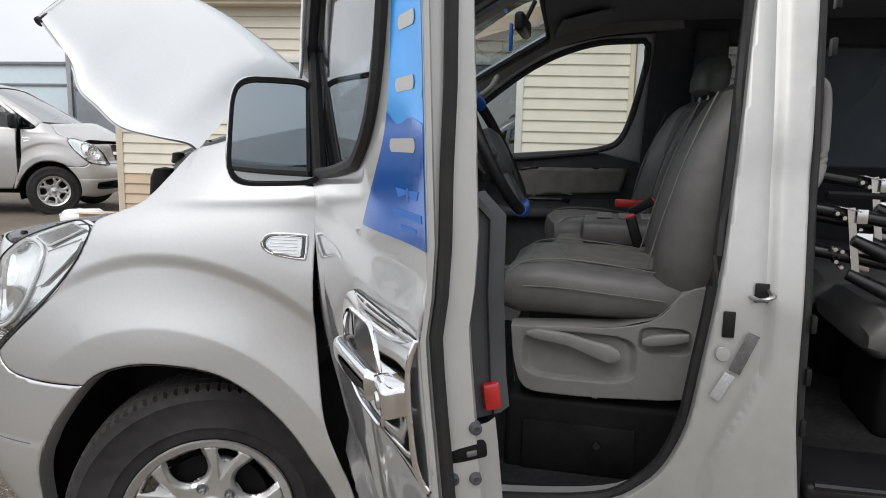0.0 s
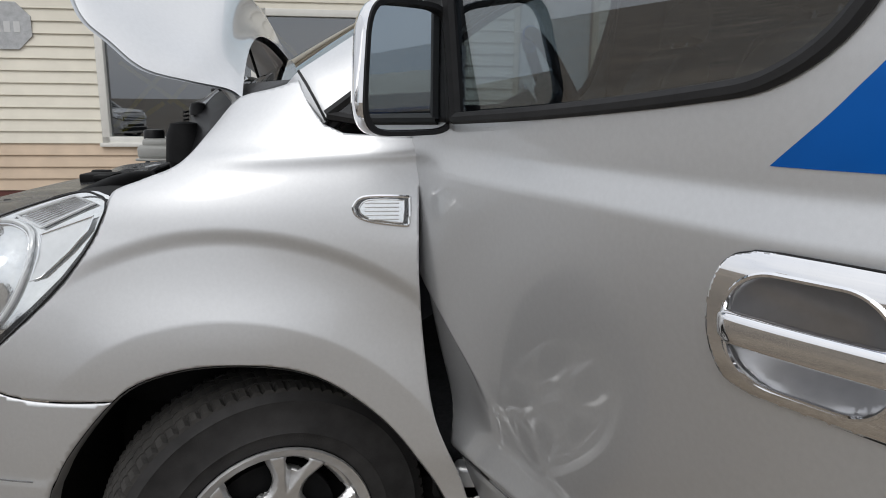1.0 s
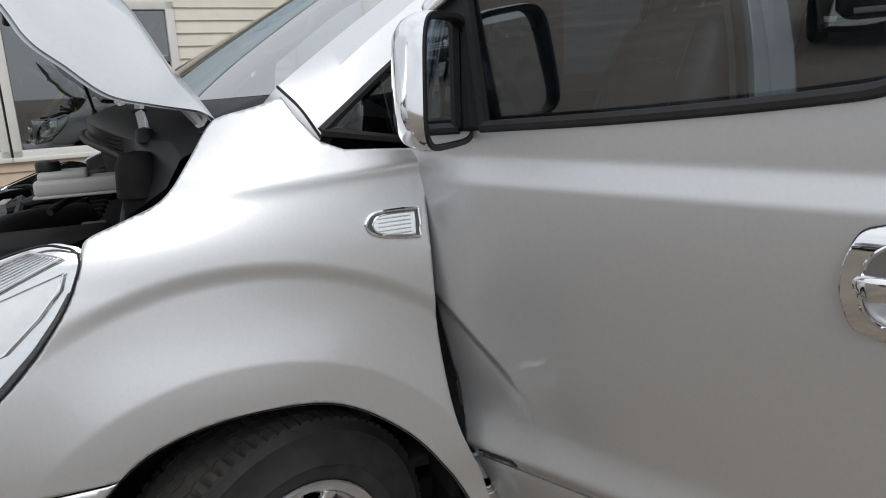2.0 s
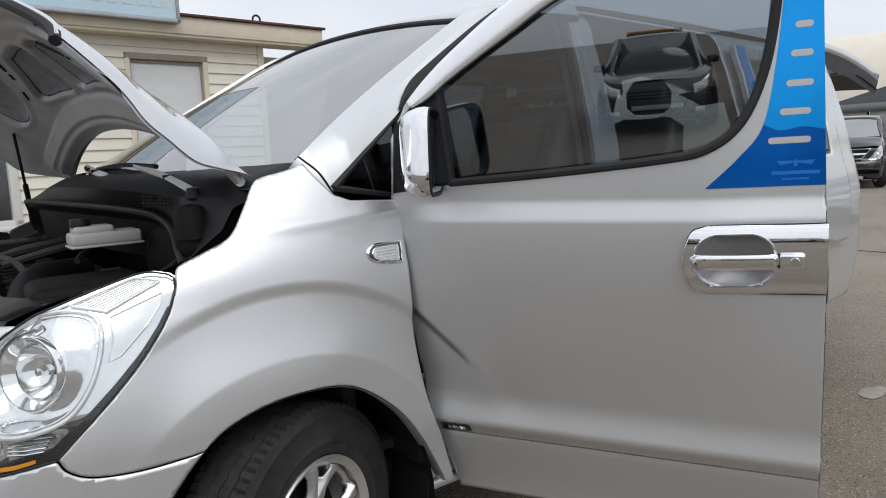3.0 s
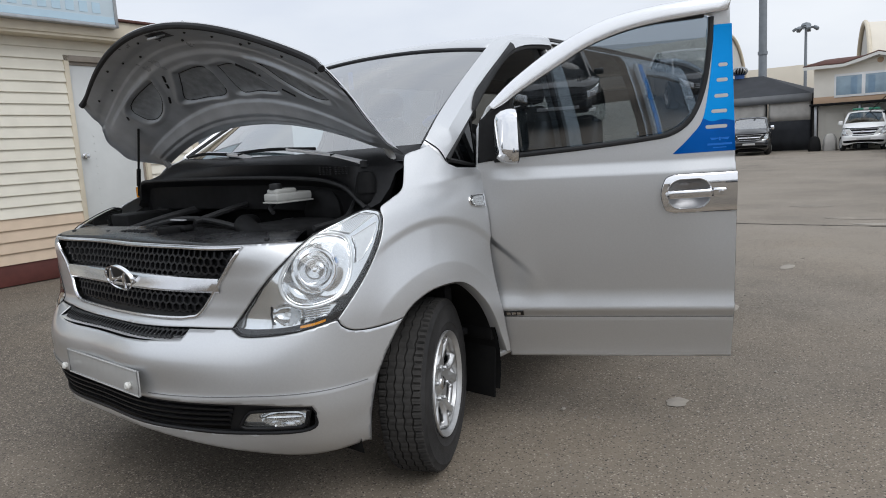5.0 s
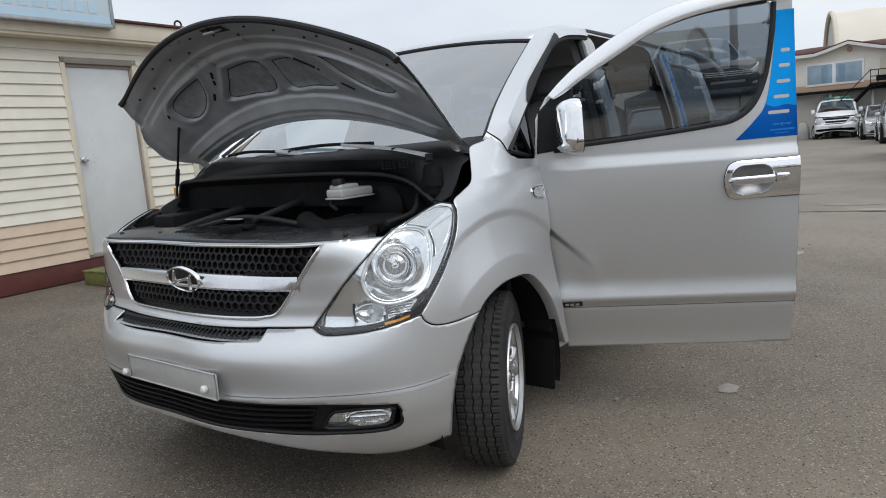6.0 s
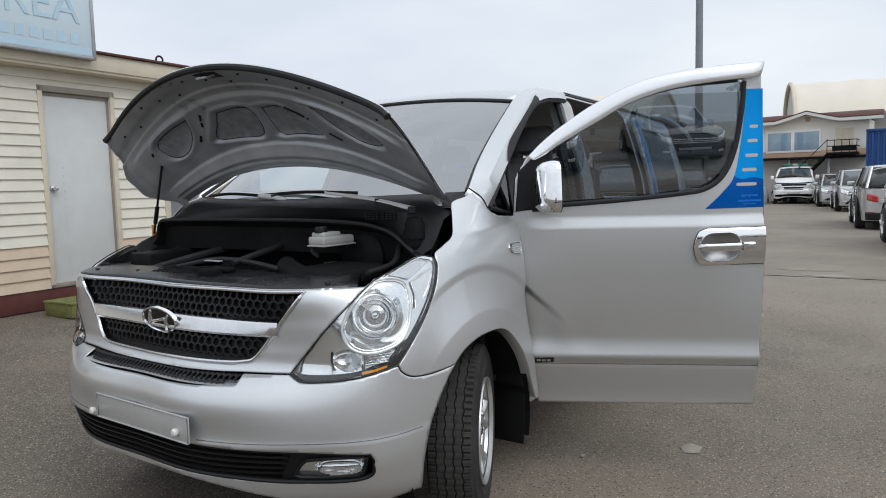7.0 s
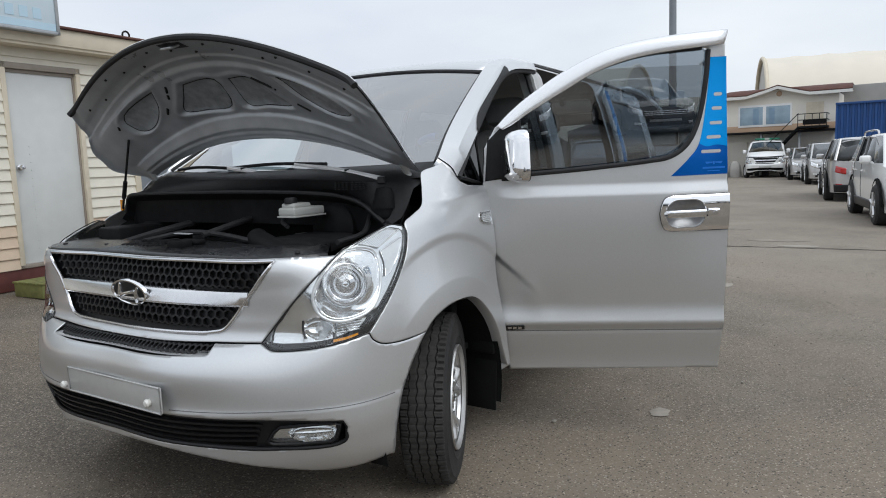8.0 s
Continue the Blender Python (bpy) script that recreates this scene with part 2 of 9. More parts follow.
TENT = material("cream_tent_skin", (0.70, 0.64, 0.54), 0.6, vary=0.05, scale=0.6)
HOUSE_WALL = material("house_cream_wall", (0.78, 0.74, 0.66), 0.7, vary=0.06, scale=1.5)
HOUSE_BAND = material("house_tan_band", (0.48, 0.33, 0.22), 0.7, vary=0.08, scale=2)
CONTAINER = material("blue_container_steel", (0.012, 0.065, 0.22), 0.5, vary=0.12, scale=1.5)
CONCRETE = material("grey_concrete", (0.36, 0.35, 0.33), 0.85, vary=0.1, scale=1.5)
WHITE_CAR = material("white_car_paint", (0.82, 0.82, 0.81), 0.3, vary=0.02, scale=40, coat=1.0)
SILVER_CAR = material("silver_car_paint", (0.52, 0.51, 0.505), 0.34, 0.6, vary=0.03, scale=40, coat=1.0)
BLACK_CAR = material("black_car_paint", (0.012, 0.012, 0.014), 0.25, vary=0.1, scale=40, coat=1.0)
CAR_GLASS = material("dark_car_glass", (0.035, 0.04, 0.043), 0.06, vary=0.1, scale=20, coat=0.5)
PAPER_GREY = material("pale_sticker", (0.42, 0.43, 0.44), 0.5, vary=0.2, scale=150)
PRINT_GREY = material("grey_print", (0.12, 0.12, 0.12), 0.5, vary=0.4, scale=220)
PALE_PATCH = material("pale_mortar_patch", (0.30, 0.27, 0.23), 0.9, vary=0.15, scale=25, bump=0.3, bump_scale=120)
GLASS_CLEAR = pane("clear_glass", (0.86, 0.90, 0.88))
GLASS_TINT = pane("tinted_glass", (0.44, 0.49, 0.53), base=0.19)
HOOD_PAD = material("hood_pad_felt", (0.25, 0.265, 0.28), 0.9, vary=0.3, scale=30, bump=0.3, bump_scale=300)
CURTAIN = material("faded_blue_curtain", (0.20, 0.30, 0.40), 0.5, vary=0.15, scale=4)
# pale blue base colour stands in for the sky mirrored in the panes
SKY_GLASS = material("bluish_house_glass", (0.26, 0.35, 0.42), 0.12, vary=0.25, scale=2, coat=0.5)
GLASS_TINT_FRONT = pane("windscreen_glass", (0.42, 0.50, 0.53), base=0.39)
GLASS_DARK = pane("dark_tinted_glass", (0.10, 0.11, 0.12))
GLASS_LAMP = pane("lamp_glass", (0.95, 0.96, 0.96), base=0.06)
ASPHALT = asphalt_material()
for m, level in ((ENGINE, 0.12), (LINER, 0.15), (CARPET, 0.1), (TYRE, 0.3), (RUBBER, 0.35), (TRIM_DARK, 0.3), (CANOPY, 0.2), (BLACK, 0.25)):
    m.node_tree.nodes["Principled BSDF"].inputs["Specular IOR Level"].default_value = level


# ---- tools for shapes ----
# The van's middle plane: it stands a few degrees askew to the x axis.
MID_TURN, MID_OFF = radians(4.5), 0.06
MID_N = Vector((-math.sin(MID_TURN), math.cos(MID_TURN), 0))


def mirrored(p):
    """A point's mirror image across the van's middle plane."""
    p = Vector([float(c) for c in p])
    return tuple(p - 2 * (p.dot(MID_N) - MID_OFF) * MID_N)


def mid(x, z):
    return (x, (MID_OFF + x * math.sin(MID_TURN)) / math.cos(MID_TURN), z)


def part(name, shape, mat, parent=None, label="", smooth=True, flip=False):
    """One mesh object from (verts, faces) or a bmesh, under a thing or a part. flip: mirrored across the van's middle."""
    me = bpy.data.meshes.new(name)
    if isinstance(shape, bmesh.types.BMesh):
        shape.to_mesh(me)
        shape.free()
    else:
        v, f = shape
        v = [tuple(float(c) for c in p) for p in v]
        if flip:
            v, f = [mirrored(q) for q in v], [tuple(reversed(q)) for q in f]
        me.from_pydata(v, [], [tuple(int(i) for i in q) for q in f])
    me.materials.append(mat)
    if smooth:
        me.polygons.foreach_set("use_smooth", [True] * len(me.polygons))
        me.set_sharp_from_angle(angle=radians(38))
    me.update()
    ob = new(name, me)
    if parent:
        ob.parent = parent
    if label:
        ob["label"] = label
    return ob


def thing(name, label, category, at=None, group="", kind=""):
    ob = new(name)
    ob.empty_display_size = 0.2
    if at is not None:
        ob.matrix_basis = at
    return tagged(ob, label, category, group, kind)


def solid(ob, thick, offset=-1.0):
    m = ob.modifiers.new("thickness", "SOLIDIFY")
    m.thickness, m.offset = thick, offset
    return ob


def joined(*shapes):
    v, f = [], []
    for a, b in shapes:
        k = len(v)
        v += [tuple(p) for p in a]
        f += [tuple(i + k for i in q) for q in b]
    return v, f


def moved(shape, m):
    return [tuple(m @ Vector(p)) for p in shape[0]], shape[1]


def rbox(cx, cy, cz, sx, sy, sz, bevel=0.004, segments=2, turn=None):
    """A box with rounded edges."""
    bm = bmesh.new()
    bmesh.ops.create_cube(bm, size=1)
    bmesh.ops.scale(bm, vec=(sx, sy, sz), verts=bm.verts)
    if bevel:
        bmesh.ops.bevel(bm, geom=list(bm.edges), offset=min(bevel, 0.49 * min(sx, sy, sz)), segments=segments, affect="EDGES", profile=0.5)
    bm.verts.index_update()
    m = Matrix.Translation((cx, cy, cz)) @ (turn if turn else Matrix())
    v = [tuple(m @ x.co) for x in bm.verts]
    f = [tuple(x.index for x in p.verts) for p in bm.faces]
    bm.free()
    return v, f


def loft(rows, closed=False, caps=False):
    """A skin over rows of points; closed: each row is a ring."""
    n = len(rows[0])
    v = [p for r in rows for p in r]
    f = []
    for i in range(len(rows) - 1):
        for j in range(n if closed else n - 1):
            k = (j + 1) % n
            f.append((i * n + j, i * n + k, (i + 1) * n + k, (i + 1) * n + j))
    if caps:
        f.append(tuple(range(n - 1, -1, -1)))
        f.append(tuple((len(rows) - 1) * n + j for j in range(n)))
    return v, f


def curve(pts, n=6):
    """A smooth open curve through points of any dimension."""
    p = np.array(pts, float)
    if len(p) < 3:
        return p
    q = np.vstack([2 * p[0] - p[1], p, 2 * p[-1] - p[-2]])
    out_pts = []
    for i in range(1, len(q) - 2):
        for t in np.arange(n) / n:
            out_pts.append(0.5 * (2 * q[i] + (q[i + 1] - q[i - 1]) * t + (2 * q[i - 1] - 5 * q[i] + 4 * q[i + 1] - q[i + 2]) * t**2 + (3 * q[i] - q[i - 1] - 3 * q[i + 1] + q[i + 2]) * t**3))
    return np.array(out_pts + [p[-1]])


def tube(pts, r, n=8, smooth_n=0, caps=True):
    """A round bar along points."""
    p = curve(pts, smooth_n) if smooth_n else np.array(pts, float)
    rows, up = [], Vector((0.13, 0.21, 0.97))
    for i in range(len(p)):
        d = Vector(p[min(i + 1, len(p) - 1)] - p[max(i - 1, 0)]).normalized()
        a = d.cross(up)
        a = a.normalized() if a.length > 1e-3 else d.cross(Vector((1, 0, 0))).normalized()
        b = d.cross(a)
        rr = r[i] if isinstance(r, (list, tuple)) else r
        rows.append([tuple(Vector(p[i]) + rr * (math.cos(t) * a + math.sin(t) * b)) for t in np.arange(n) * 2 * math.pi / n])
    return loft(rows, True, caps)


def lathe(profile, n=32, axis="y", centre=(0, 0, 0), arc=2 * math.pi):
    """Turns (radius, along) points about an axis."""
    full = abs(arc - 2 * math.pi) < 1e-6
    rows = []
    for r, a in profile:
        ring = []
        for k in range(n if full else n + 1):
            t = arc * k / n
            c, s = r * math.cos(t), r * math.sin(t)
            p = {"x": (a, c, s), "y": (c, a, s), "z": (c, s, a)}[axis]
            ring.append(tuple(p[i] + centre[i] for i in range(3)))
        rows.append(ring)
    return loft(rows, full)


def inside(poly, p):
    """Which of the points p lie inside the polygon."""
    poly, res = np.asarray(poly), np.zeros(len(p), bool)
    a, b = poly, np.roll(poly, -1, 0)
    for (x0, y0), (x1, y1) in zip(a, b):
        if y0 == y1:
            continue
        hit = ((y0 > p[:, 1]) != (y1 > p[:, 1])) & (p[:, 0] < (x1 - x0) * (p[:, 1] - y0) / (y1 - y0) + x0)
        res ^= hit
    return res


def trimmed(fn, keep, holes=(), step=0.4, gap=0.0):
    """The piece of the surface fn(points of a plane) inside keep and outside the holes, cut cleanly along their outlines; gap draws its rim in."""
    loops = []
    for k, poly in enumerate([keep, *holes]):
        p = np.asarray(poly, float)
        p = p[np.hypot(*(p - np.roll(p, 1, 0)).T) > 1e-5]
        if gap:
            d = np.roll(p, -1, 0) - np.roll(p, 1, 0)
            n = np.stack([-d[:, 1], d[:, 0]], -1) / np.maximum(np.hypot(*d.T), 1e-9)[:, None]
            turn = np.sum(p[:, 0] * np.roll(p[:, 1], -1) - np.roll(p[:, 0], -1) * p[:, 1])
            p = p + gap * n * (1 if (turn > 0) == (k == 0) else -1)
        rim = []
        for a, b in zip(p, np.roll(p, -1, 0)):
            m = max(1, int(round(np.hypot(*(b - a)) / step)))
            rim += [a + (b - a) * i / m for i in range(m)]
        loops.append(np.array(rim))
    lo, hi = loops[0].min(0), loops[0].max(0)
    nu, nv = np.ceil((hi - lo) / step).astype(int) + 1
    g = np.stack(np.meshgrid(lo[0] + (np.arange(nu) + 0.31) * step, lo[1] + (np.arange(nv) + 0.37) * step, indexing="ij"), -1).reshape(-1, 2)
    ok = inside(loops[0], g)
    for h in loops[1:]:
        ok &= ~inside(h, g)
    g = g[ok]
    near = np.full(len(g), np.inf)
    for q in np.vstack(loops):
        near = np.minimum(near, (g[:, 0] - q[0]) ** 2 + (g[:, 1] - q[1]) ** 2)
    g = g[near > (0.55 * step) ** 2]
    edges, k = [], 0
    for r in loops:
        edges += [(k + i, k + (i + 1) % len(r)) for i in range(len(r))]
        k += len(r)
    cut = delaunay_2d_cdt([Vector(q) for q in np.vstack([*loops, g])], edges, [], 0, 1e-6)
    v, f = np.array([tuple(q) for q in cut[0]]), np.array([tuple(q) for q in cut[2]])
    mid = v[f].mean(1)
    ok = inside(loops[0], mid)
    for h in loops[1:]:
        ok &= ~inside(h, mid)
    a, b, c = v[f[:, 0]], v[f[:, 1]], v[f[:, 2]]
    area = (b[:, 0] - a[:, 0]) * (c[:, 1] - a[:, 1]) - (b[:, 1] - a[:, 1]) * (c[:, 0] - a[:, 0])
    f = np.where((area < 0)[:, None], f[:, ::-1], f)[ok & (np.abs(area) > 1e-9)]
    used = np.unique(f)
    index = np.full(len(v), -1)
    index[used] = np.arange(len(used))
    return fn(v[used]), index[f].tolist()


def hermite(x, k, v):
    """A smooth table lookup along the first axis."""
    m = np.gradient(v, k, axis=0)
    i = np.clip(np.searchsorted(k, x) - 1, 0, len(k) - 2)
    h, t = k[i + 1] - k[i], np.clip((x - k[i]) / (k[i + 1] - k[i]), -0.3, 1.3)
    if v.ndim > 1:
        h, t = h[:, None], t[:, None]
    return (2 * t**3 - 3 * t**2 + 1) * v[i] + (t**3 - 2 * t**2 + t) * h * m[i] + (-2 * t**3 + 3 * t**2) * v[i + 1] + (t**3 - t**2) * h * m[i + 1]


def bump(x, a, b):
    t = np.clip((x - a) / (b - a), 0, 1)
    return t * t * (3 - 2 * t)


# ---- the van: nose, seen as a drum about a point between the front wheels ----
# Radius over the angle from straight ahead (degrees) and the height.
NOSE_X = 0.30
NOSE_ANGLE = np.array([0, 15, 30, 42, 55, 70, 82, 95, 110], float)
NOSE = {
    0.20: (1.22, 1.24, 1.19, 1.15, 1.05, 0.96, 0.90, 0.89, 0.94),
    0.30: (1.32, 1.34, 1.30, 1.27, 1.14, 1.00, 0.93, 0.91, 0.97),
    0.42: (1.36, 1.385, 1.35, 1.33, 1.155, 1.01, 0.94, 0.92, 0.98),
    0.56: (1.375, 1.40, 1.385, 1.345, 1.165, 1.016, 0.944, 0.925, 0.984),
    0.75: (1.345, 1.375, 1.35, 1.34, 1.165, 1.02, 0.945, 0.93, 0.985),
    0.79: (1.29, 1.31, 1.318, 1.335, 1.165, 1.02, 0.945, 0.93, 0.985),
    0.86: (1.272, 1.29, 1.31, 1.325, 1.16, 1.02, 0.945, 0.93, 0.985),
    0.96: (1.238, 1.262, 1.318, 1.30, 1.145, 1.01, 0.945, 0.93, 0.985),
    1.07: (1.195, 1.225, 1.315, 1.25, 1.12, 1.0, 0.94, 0.925, 0.98),
    1.15: (1.13, 1.17, 1.24, 1.19, 1.09, 0.985, 0.93, 0.91, 0.965),
    1.25: (1.0, 1.04, 1.08, 1.06, 1.0, 0.945, 0.905, 0.89, 0.94),
    1.42: (0.75, 0.78, 0.8, 0.82, 0.83, 0.84, 0.835, 0.83, 0.87),
}
NOSE_Z, NOSE_R = np.array(list(NOSE)), np.array(list(NOSE.values()))
ARCH_X, ARCH_Z, ARCH_A, ARCH_B = -0.09, 0.345, 0.445, 0.474


def nose(p, inset=0.0, relief=True):
    """Points (angle in degrees, height in units of 20 mm) on the nose's left half and over the middle to the right."""
    a, z = np.abs(p[:, 0]), p[:, 1] / 50
    row = hermite(z, NOSE_Z, NOSE_R)
    m = np.gradient(row, NOSE_ANGLE, axis=1)
    m[:, 0] = 0
    i = np.clip(np.searchsorted(NOSE_ANGLE, a) - 1, 0, len(NOSE_ANGLE) - 2)
    k, h = np.arange(len(a)), NOSE_ANGLE[i + 1] - NOSE_ANGLE[i]
    t = (a - NOSE_ANGLE[i]) / h
    r = (2 * t**3 - 3 * t**2 + 1) * row[k, i] + (t**3 - 2 * t**2 + t) * h * m[k, i] + (-2 * t**3 + 3 * t**2) * row[k, i + 1] + (t**3 - t**2) * h * m[k, i + 1]
    if relief:
        x = NOSE_X - r * np.cos(np.radians(a))
        d = np.hypot((x - ARCH_X) / ARCH_A, (z - ARCH_Z) / ARCH_B) - 1
        side = bump(a, 46, 58) * bump(z, 0.5, 0.62)
        swell = np.clip((0.50 - d) / 0.30, 0, 1)
        r = r + side * (0.017 * swell**2 * (3 - swell) / 2 - 0.0085 * (1 - bump(d, 0.515, 0.60)))
        r = r + 0.006 * np.exp(-(((z - 1.240 - 0.05 * x) / 0.018) ** 2)) * bump(a, 56, 72)
        r = r + 0.0042 * bump(-z, -0.552, -0.546) * bump(z, 0.40, 0.50) * (1 - bump(a, 60, 64))
    r = r - inset
    q = np.stack([NOSE_X - r * np.cos(np.radians(a)), -r * np.sin(np.radians(a)), z], -1)
    n, far = np.array(MID_N), p[:, 0] < 0
    image = q - 2 * ((q @ n) - MID_OFF)[:, None] * n
    w = bump(a, 0, 34)[:, None]
    return np.where(far[:, None], w * image + (1 - w) * q * (1, -1, 1), q)


def az(pts):
    """(angle, height in metres) to the nose's plane."""
    return np.array([(a, z * 50) for a, z in pts])


def both(half, far=1.0):
    """An outline over the left half (angle >= 0), from top to bottom, and its mirror image."""
    h = np.asarray(half)
    return np.vstack([h, (h * (-far, 1))[::-1]])


arch = az(curve([(96.5, 0.40), (93.4, 0.499), (90.7, 0.575), (85.4, 0.69), (77.3, 0.793), (69.4, 0.821), (62, 0.803), (56.8, 0.739), (51.5, 0.58), (49.4, 0.43), (48.9, 0.29)]))
cut = np.hypot(*(arch - (56.8, 0.739 * 50)).T).argmin()
LAMP = az(np.vstack([curve([(28.3, 0.781), (30.9, 0.757), (37.7, 0.766), (44.9, 0.797)]), curve([(44.9, 0.797), (50.1, 0.936), (53.3, 1.044), (54.4, 1.12), (54.2, 1.147)])[1:], curve([(54.2, 1.147), (53, 1.158), (50, 1.160), (43.1, 1.108), (40.4, 1.075), (35.5, 0.97), (32.5, 0.895), (28.3, 0.781)])[1:-1]]))
lamp_side = az(curve([(44.9, 0.797), (50.1, 0.936), (53.3, 1.044), (54.4, 1.12), (54.2, 1.147)]))
seam = az(curve([(56.8, 0.739), (51.8, 0.733), (47.7, 0.742), (45.7, 0.766), (44.9, 0.797)]))
hood_line = az(curve([(54.2, 1.147), (54.5, 1.172), (57.1, 1.196), (60.3, 1.228), (62.1, 1.291), (63.5, 1.348), (65.1, 1.366), (69, 1.380), (72.6, 1.397)]))
door_line = az(curve([(90.2, 1.283), (90.1, 1.228), (90, 1.12), (90.1, 0.985), (90.8, 0.84), (92.3, 0.687), (95.8, 0.544), (98, 0.42), (98, 0.40)]))
FENDER = np.vstack([arch[: cut + 1], seam[1:], lamp_side[1:], hood_line[1:], az([(74.6, 1.355), (77.2, 1.31), (80, 1.292)]), door_line])
GRILLE = both(az(np.vstack([curve([(0, 1.062), (15, 1.066), (31.0, 1.071)]), curve([(31.0, 1.071), (26.6, 0.948), (22.6, 0.838), (20, 0.816), (15, 0.810), (0, 0.806)])[1:]])), 0.88)
HEADER = both(az(np.vstack([curve([(0, 1.074), (15, 1.077), (31, 1.083), (40.2, 1.079)]), curve([(40.4, 1.075), (35.5, 0.97), (32.5, 0.895), (28.3, 0.781)]), [(20.9, 0.783), (8, 0.778), (0, 0.777)]])))
SLOT = both(az([(0, 0.775), (8, 0.776), (20.7, 0.780), (20.4, 0.752), (14, 0.745), (8, 0.742), (0, 0.742)]))
INTAKE = both(az(np.vstack([[(0, 0.535)], curve([(13.9, 0.530), (29.8, 0.517), (40.2, 0.497)]), curve([(40.8, 0.47), (39.4, 0.404), (28.2, 0.396), (16, 0.418), (0, 0.422)])])))
BUMPER = both(np.vstack([az([(0, 0.776), (8, 0.777), (20.9, 0.781)]), az(curve([(28.3, 0.780), (30.9, 0.756), (37.7, 0.765), (44.7, 0.795)])), seam[::-1][1:], arch[cut:][1:], az(curve([(47.9, 0.292), (38.1, 0.275), (28.5, 0.31), (14, 0.385), (0, 0.39)]))]))

van = thing("van", "silver passenger van with its hood and front door open", "van")
body = part("fender", trimmed(nose, FENDER, (), 0.26, 0.12), PAINT, van)
solid(body, 0.004)
right_fender = part("fender", trimmed(nose, FENDER, (), 0.8, 0.12), PAINT, van, flip=True)
solid(right_fender, 0.004)
solid(part("front_panel", trimmed(nose, HEADER, [GRILLE], 0.4, 0.10), PAINT, van), 0.004)
bumper = solid(part("bumper", trimmed(nose, BUMPER, [SLOT, INTAKE], 0.45, 0.10), PAINT, van), 0.004)


def under(p):
    return nose(p, 0.028, False)


solid(part("inner_nose", trimmed(under, both(az([(0, 1.05), (30, 1.055), (38, 1.05), (36.5, 1.0), (30, 0.84), (28, 0.76), (43, 0.75), (47, 0.7), (48, 0.32), (38, 0.3), (28, 0.33), (14, 0.40), (0, 0.405)])), [INTAKE, SLOT], 1.2), BLACK, van), 0.003)


def arch_lip(flip):
    rows = []
    for p in arch[1:]:
        q = nose(np.array([p]))[0]
        rows.append([tuple(q), tuple(q + (0, 0.006, -0.004)), tuple(q + (0, 0.05, -0.006))])
    return loft(rows)


def wheel_well():
    rows = []
    for t in np.linspace(-0.28, math.pi + 0.25, 28):
        x, z = ARCH_X + 1.02 * ARCH_A * math.cos(t), ARCH_Z + 0.02 + 0.99 * ARCH_B * math.sin(t)
        rows.append([(x, -0.905, z), (x, -0.80, z), (x, -0.48, z)])
    side = [rows[k][2] for k in range(len(rows))]
    v, f = loft(rows)
    n = len(v)
    return v + side + [(ARCH_X, -0.48, ARCH_Z)], f + [(n + k, n + k + 1, n + len(side)) for k in range(len(side) - 1)]


for flip in (False, True):
    part("arch_lip", arch_lip(flip), PAINT, van, flip=flip)
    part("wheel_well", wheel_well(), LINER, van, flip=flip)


# ---- the open front door: a plane of its own, u to the rear edge, v up ----
D_O, D_U, D_V = Vector((0.2976, -0.8823, 1.2822)), Vector((0.4614, -0.8872, -0.0014)), Vector((-0.1217, -0.0649, 0.9904))
D_N = D_V.cross(D_U).normalized()
D_N = D_N if D_N.x < 0 else -D_N


def door_bulge(u, v):
    """How far the skin stands out from the door's plane."""
    b = 0.034 * np.exp(-(((v + 0.30) / 0.32) ** 2)) - 0.03 * bump(-v, 0.62, 0.94)
    b = b - 0.035 * bump(v, 0.0, 0.6) + 0.013 * np.clip((-v - 0.012) / 0.045, 0, 1) * (1 - bump(-v, 0.06, 0.36)) * bump(u, 0.02, 0.16)
    crease = v + 0.30 + 0.95 * (u - 0.03)
    b = b + (0.016 * bump(crease, -0.05, 0.0) - 0.010) * (1 - bump(u, 0.10, 0.26)) * bump(-v, 0.10, 0.30) * (1 - bump(-v, 0.52, 0.66))
    b = b + 0.005 * np.exp(-(((u - 0.20) / 0.05) ** 2) - (((v + 0.52) / 0.06) ** 2)) - 0.004 * np.exp(-(((u - 0.30) / 0.06) ** 2) - (((v + 0.56) / 0.07) ** 2))
    b = b - 0.026 * bump(u, 0.80, 1.087) * bump(v, -0.6, -0.15)
    rise = np.clip((-v - 0.575) / 0.093, 0, 1)
    b = b + 0.025 * rise**2 * (3 - rise) / 2 - 0.017 * bump(-v, 0.670, 0.716) + 0.003 * bump(-v, 0.718, 0.726) - 0.010 * bump(-v, 0.73, 0.92)
    return b


def door_skin(p, lift=0.0):
    u, v = p[:, 0] / 50, p[:, 1] / 50
    w = door_bulge(u, v) + lift
    return np.array(D_O) + u[:, None] * np.array(D_U) + v[:, None] * np.array(D_V) + w[:, None] * np.array(D_N)


def door(u, v, w=0.0, skin=True):
    """A point of the door; w outwards from its skin, or from its plane."""
    u, v = float(u), float(v)
    b = float(door_bulge(np.array([u]), np.array([v]))[0]) if skin else 0.0
    return tuple(D_O + u * D_U + v * D_V + (b + w) * D_N)


def uv(pts):
    return np.array(pts, float) * 50


def lifted(w):
    return lambda p: door_skin(p, w)


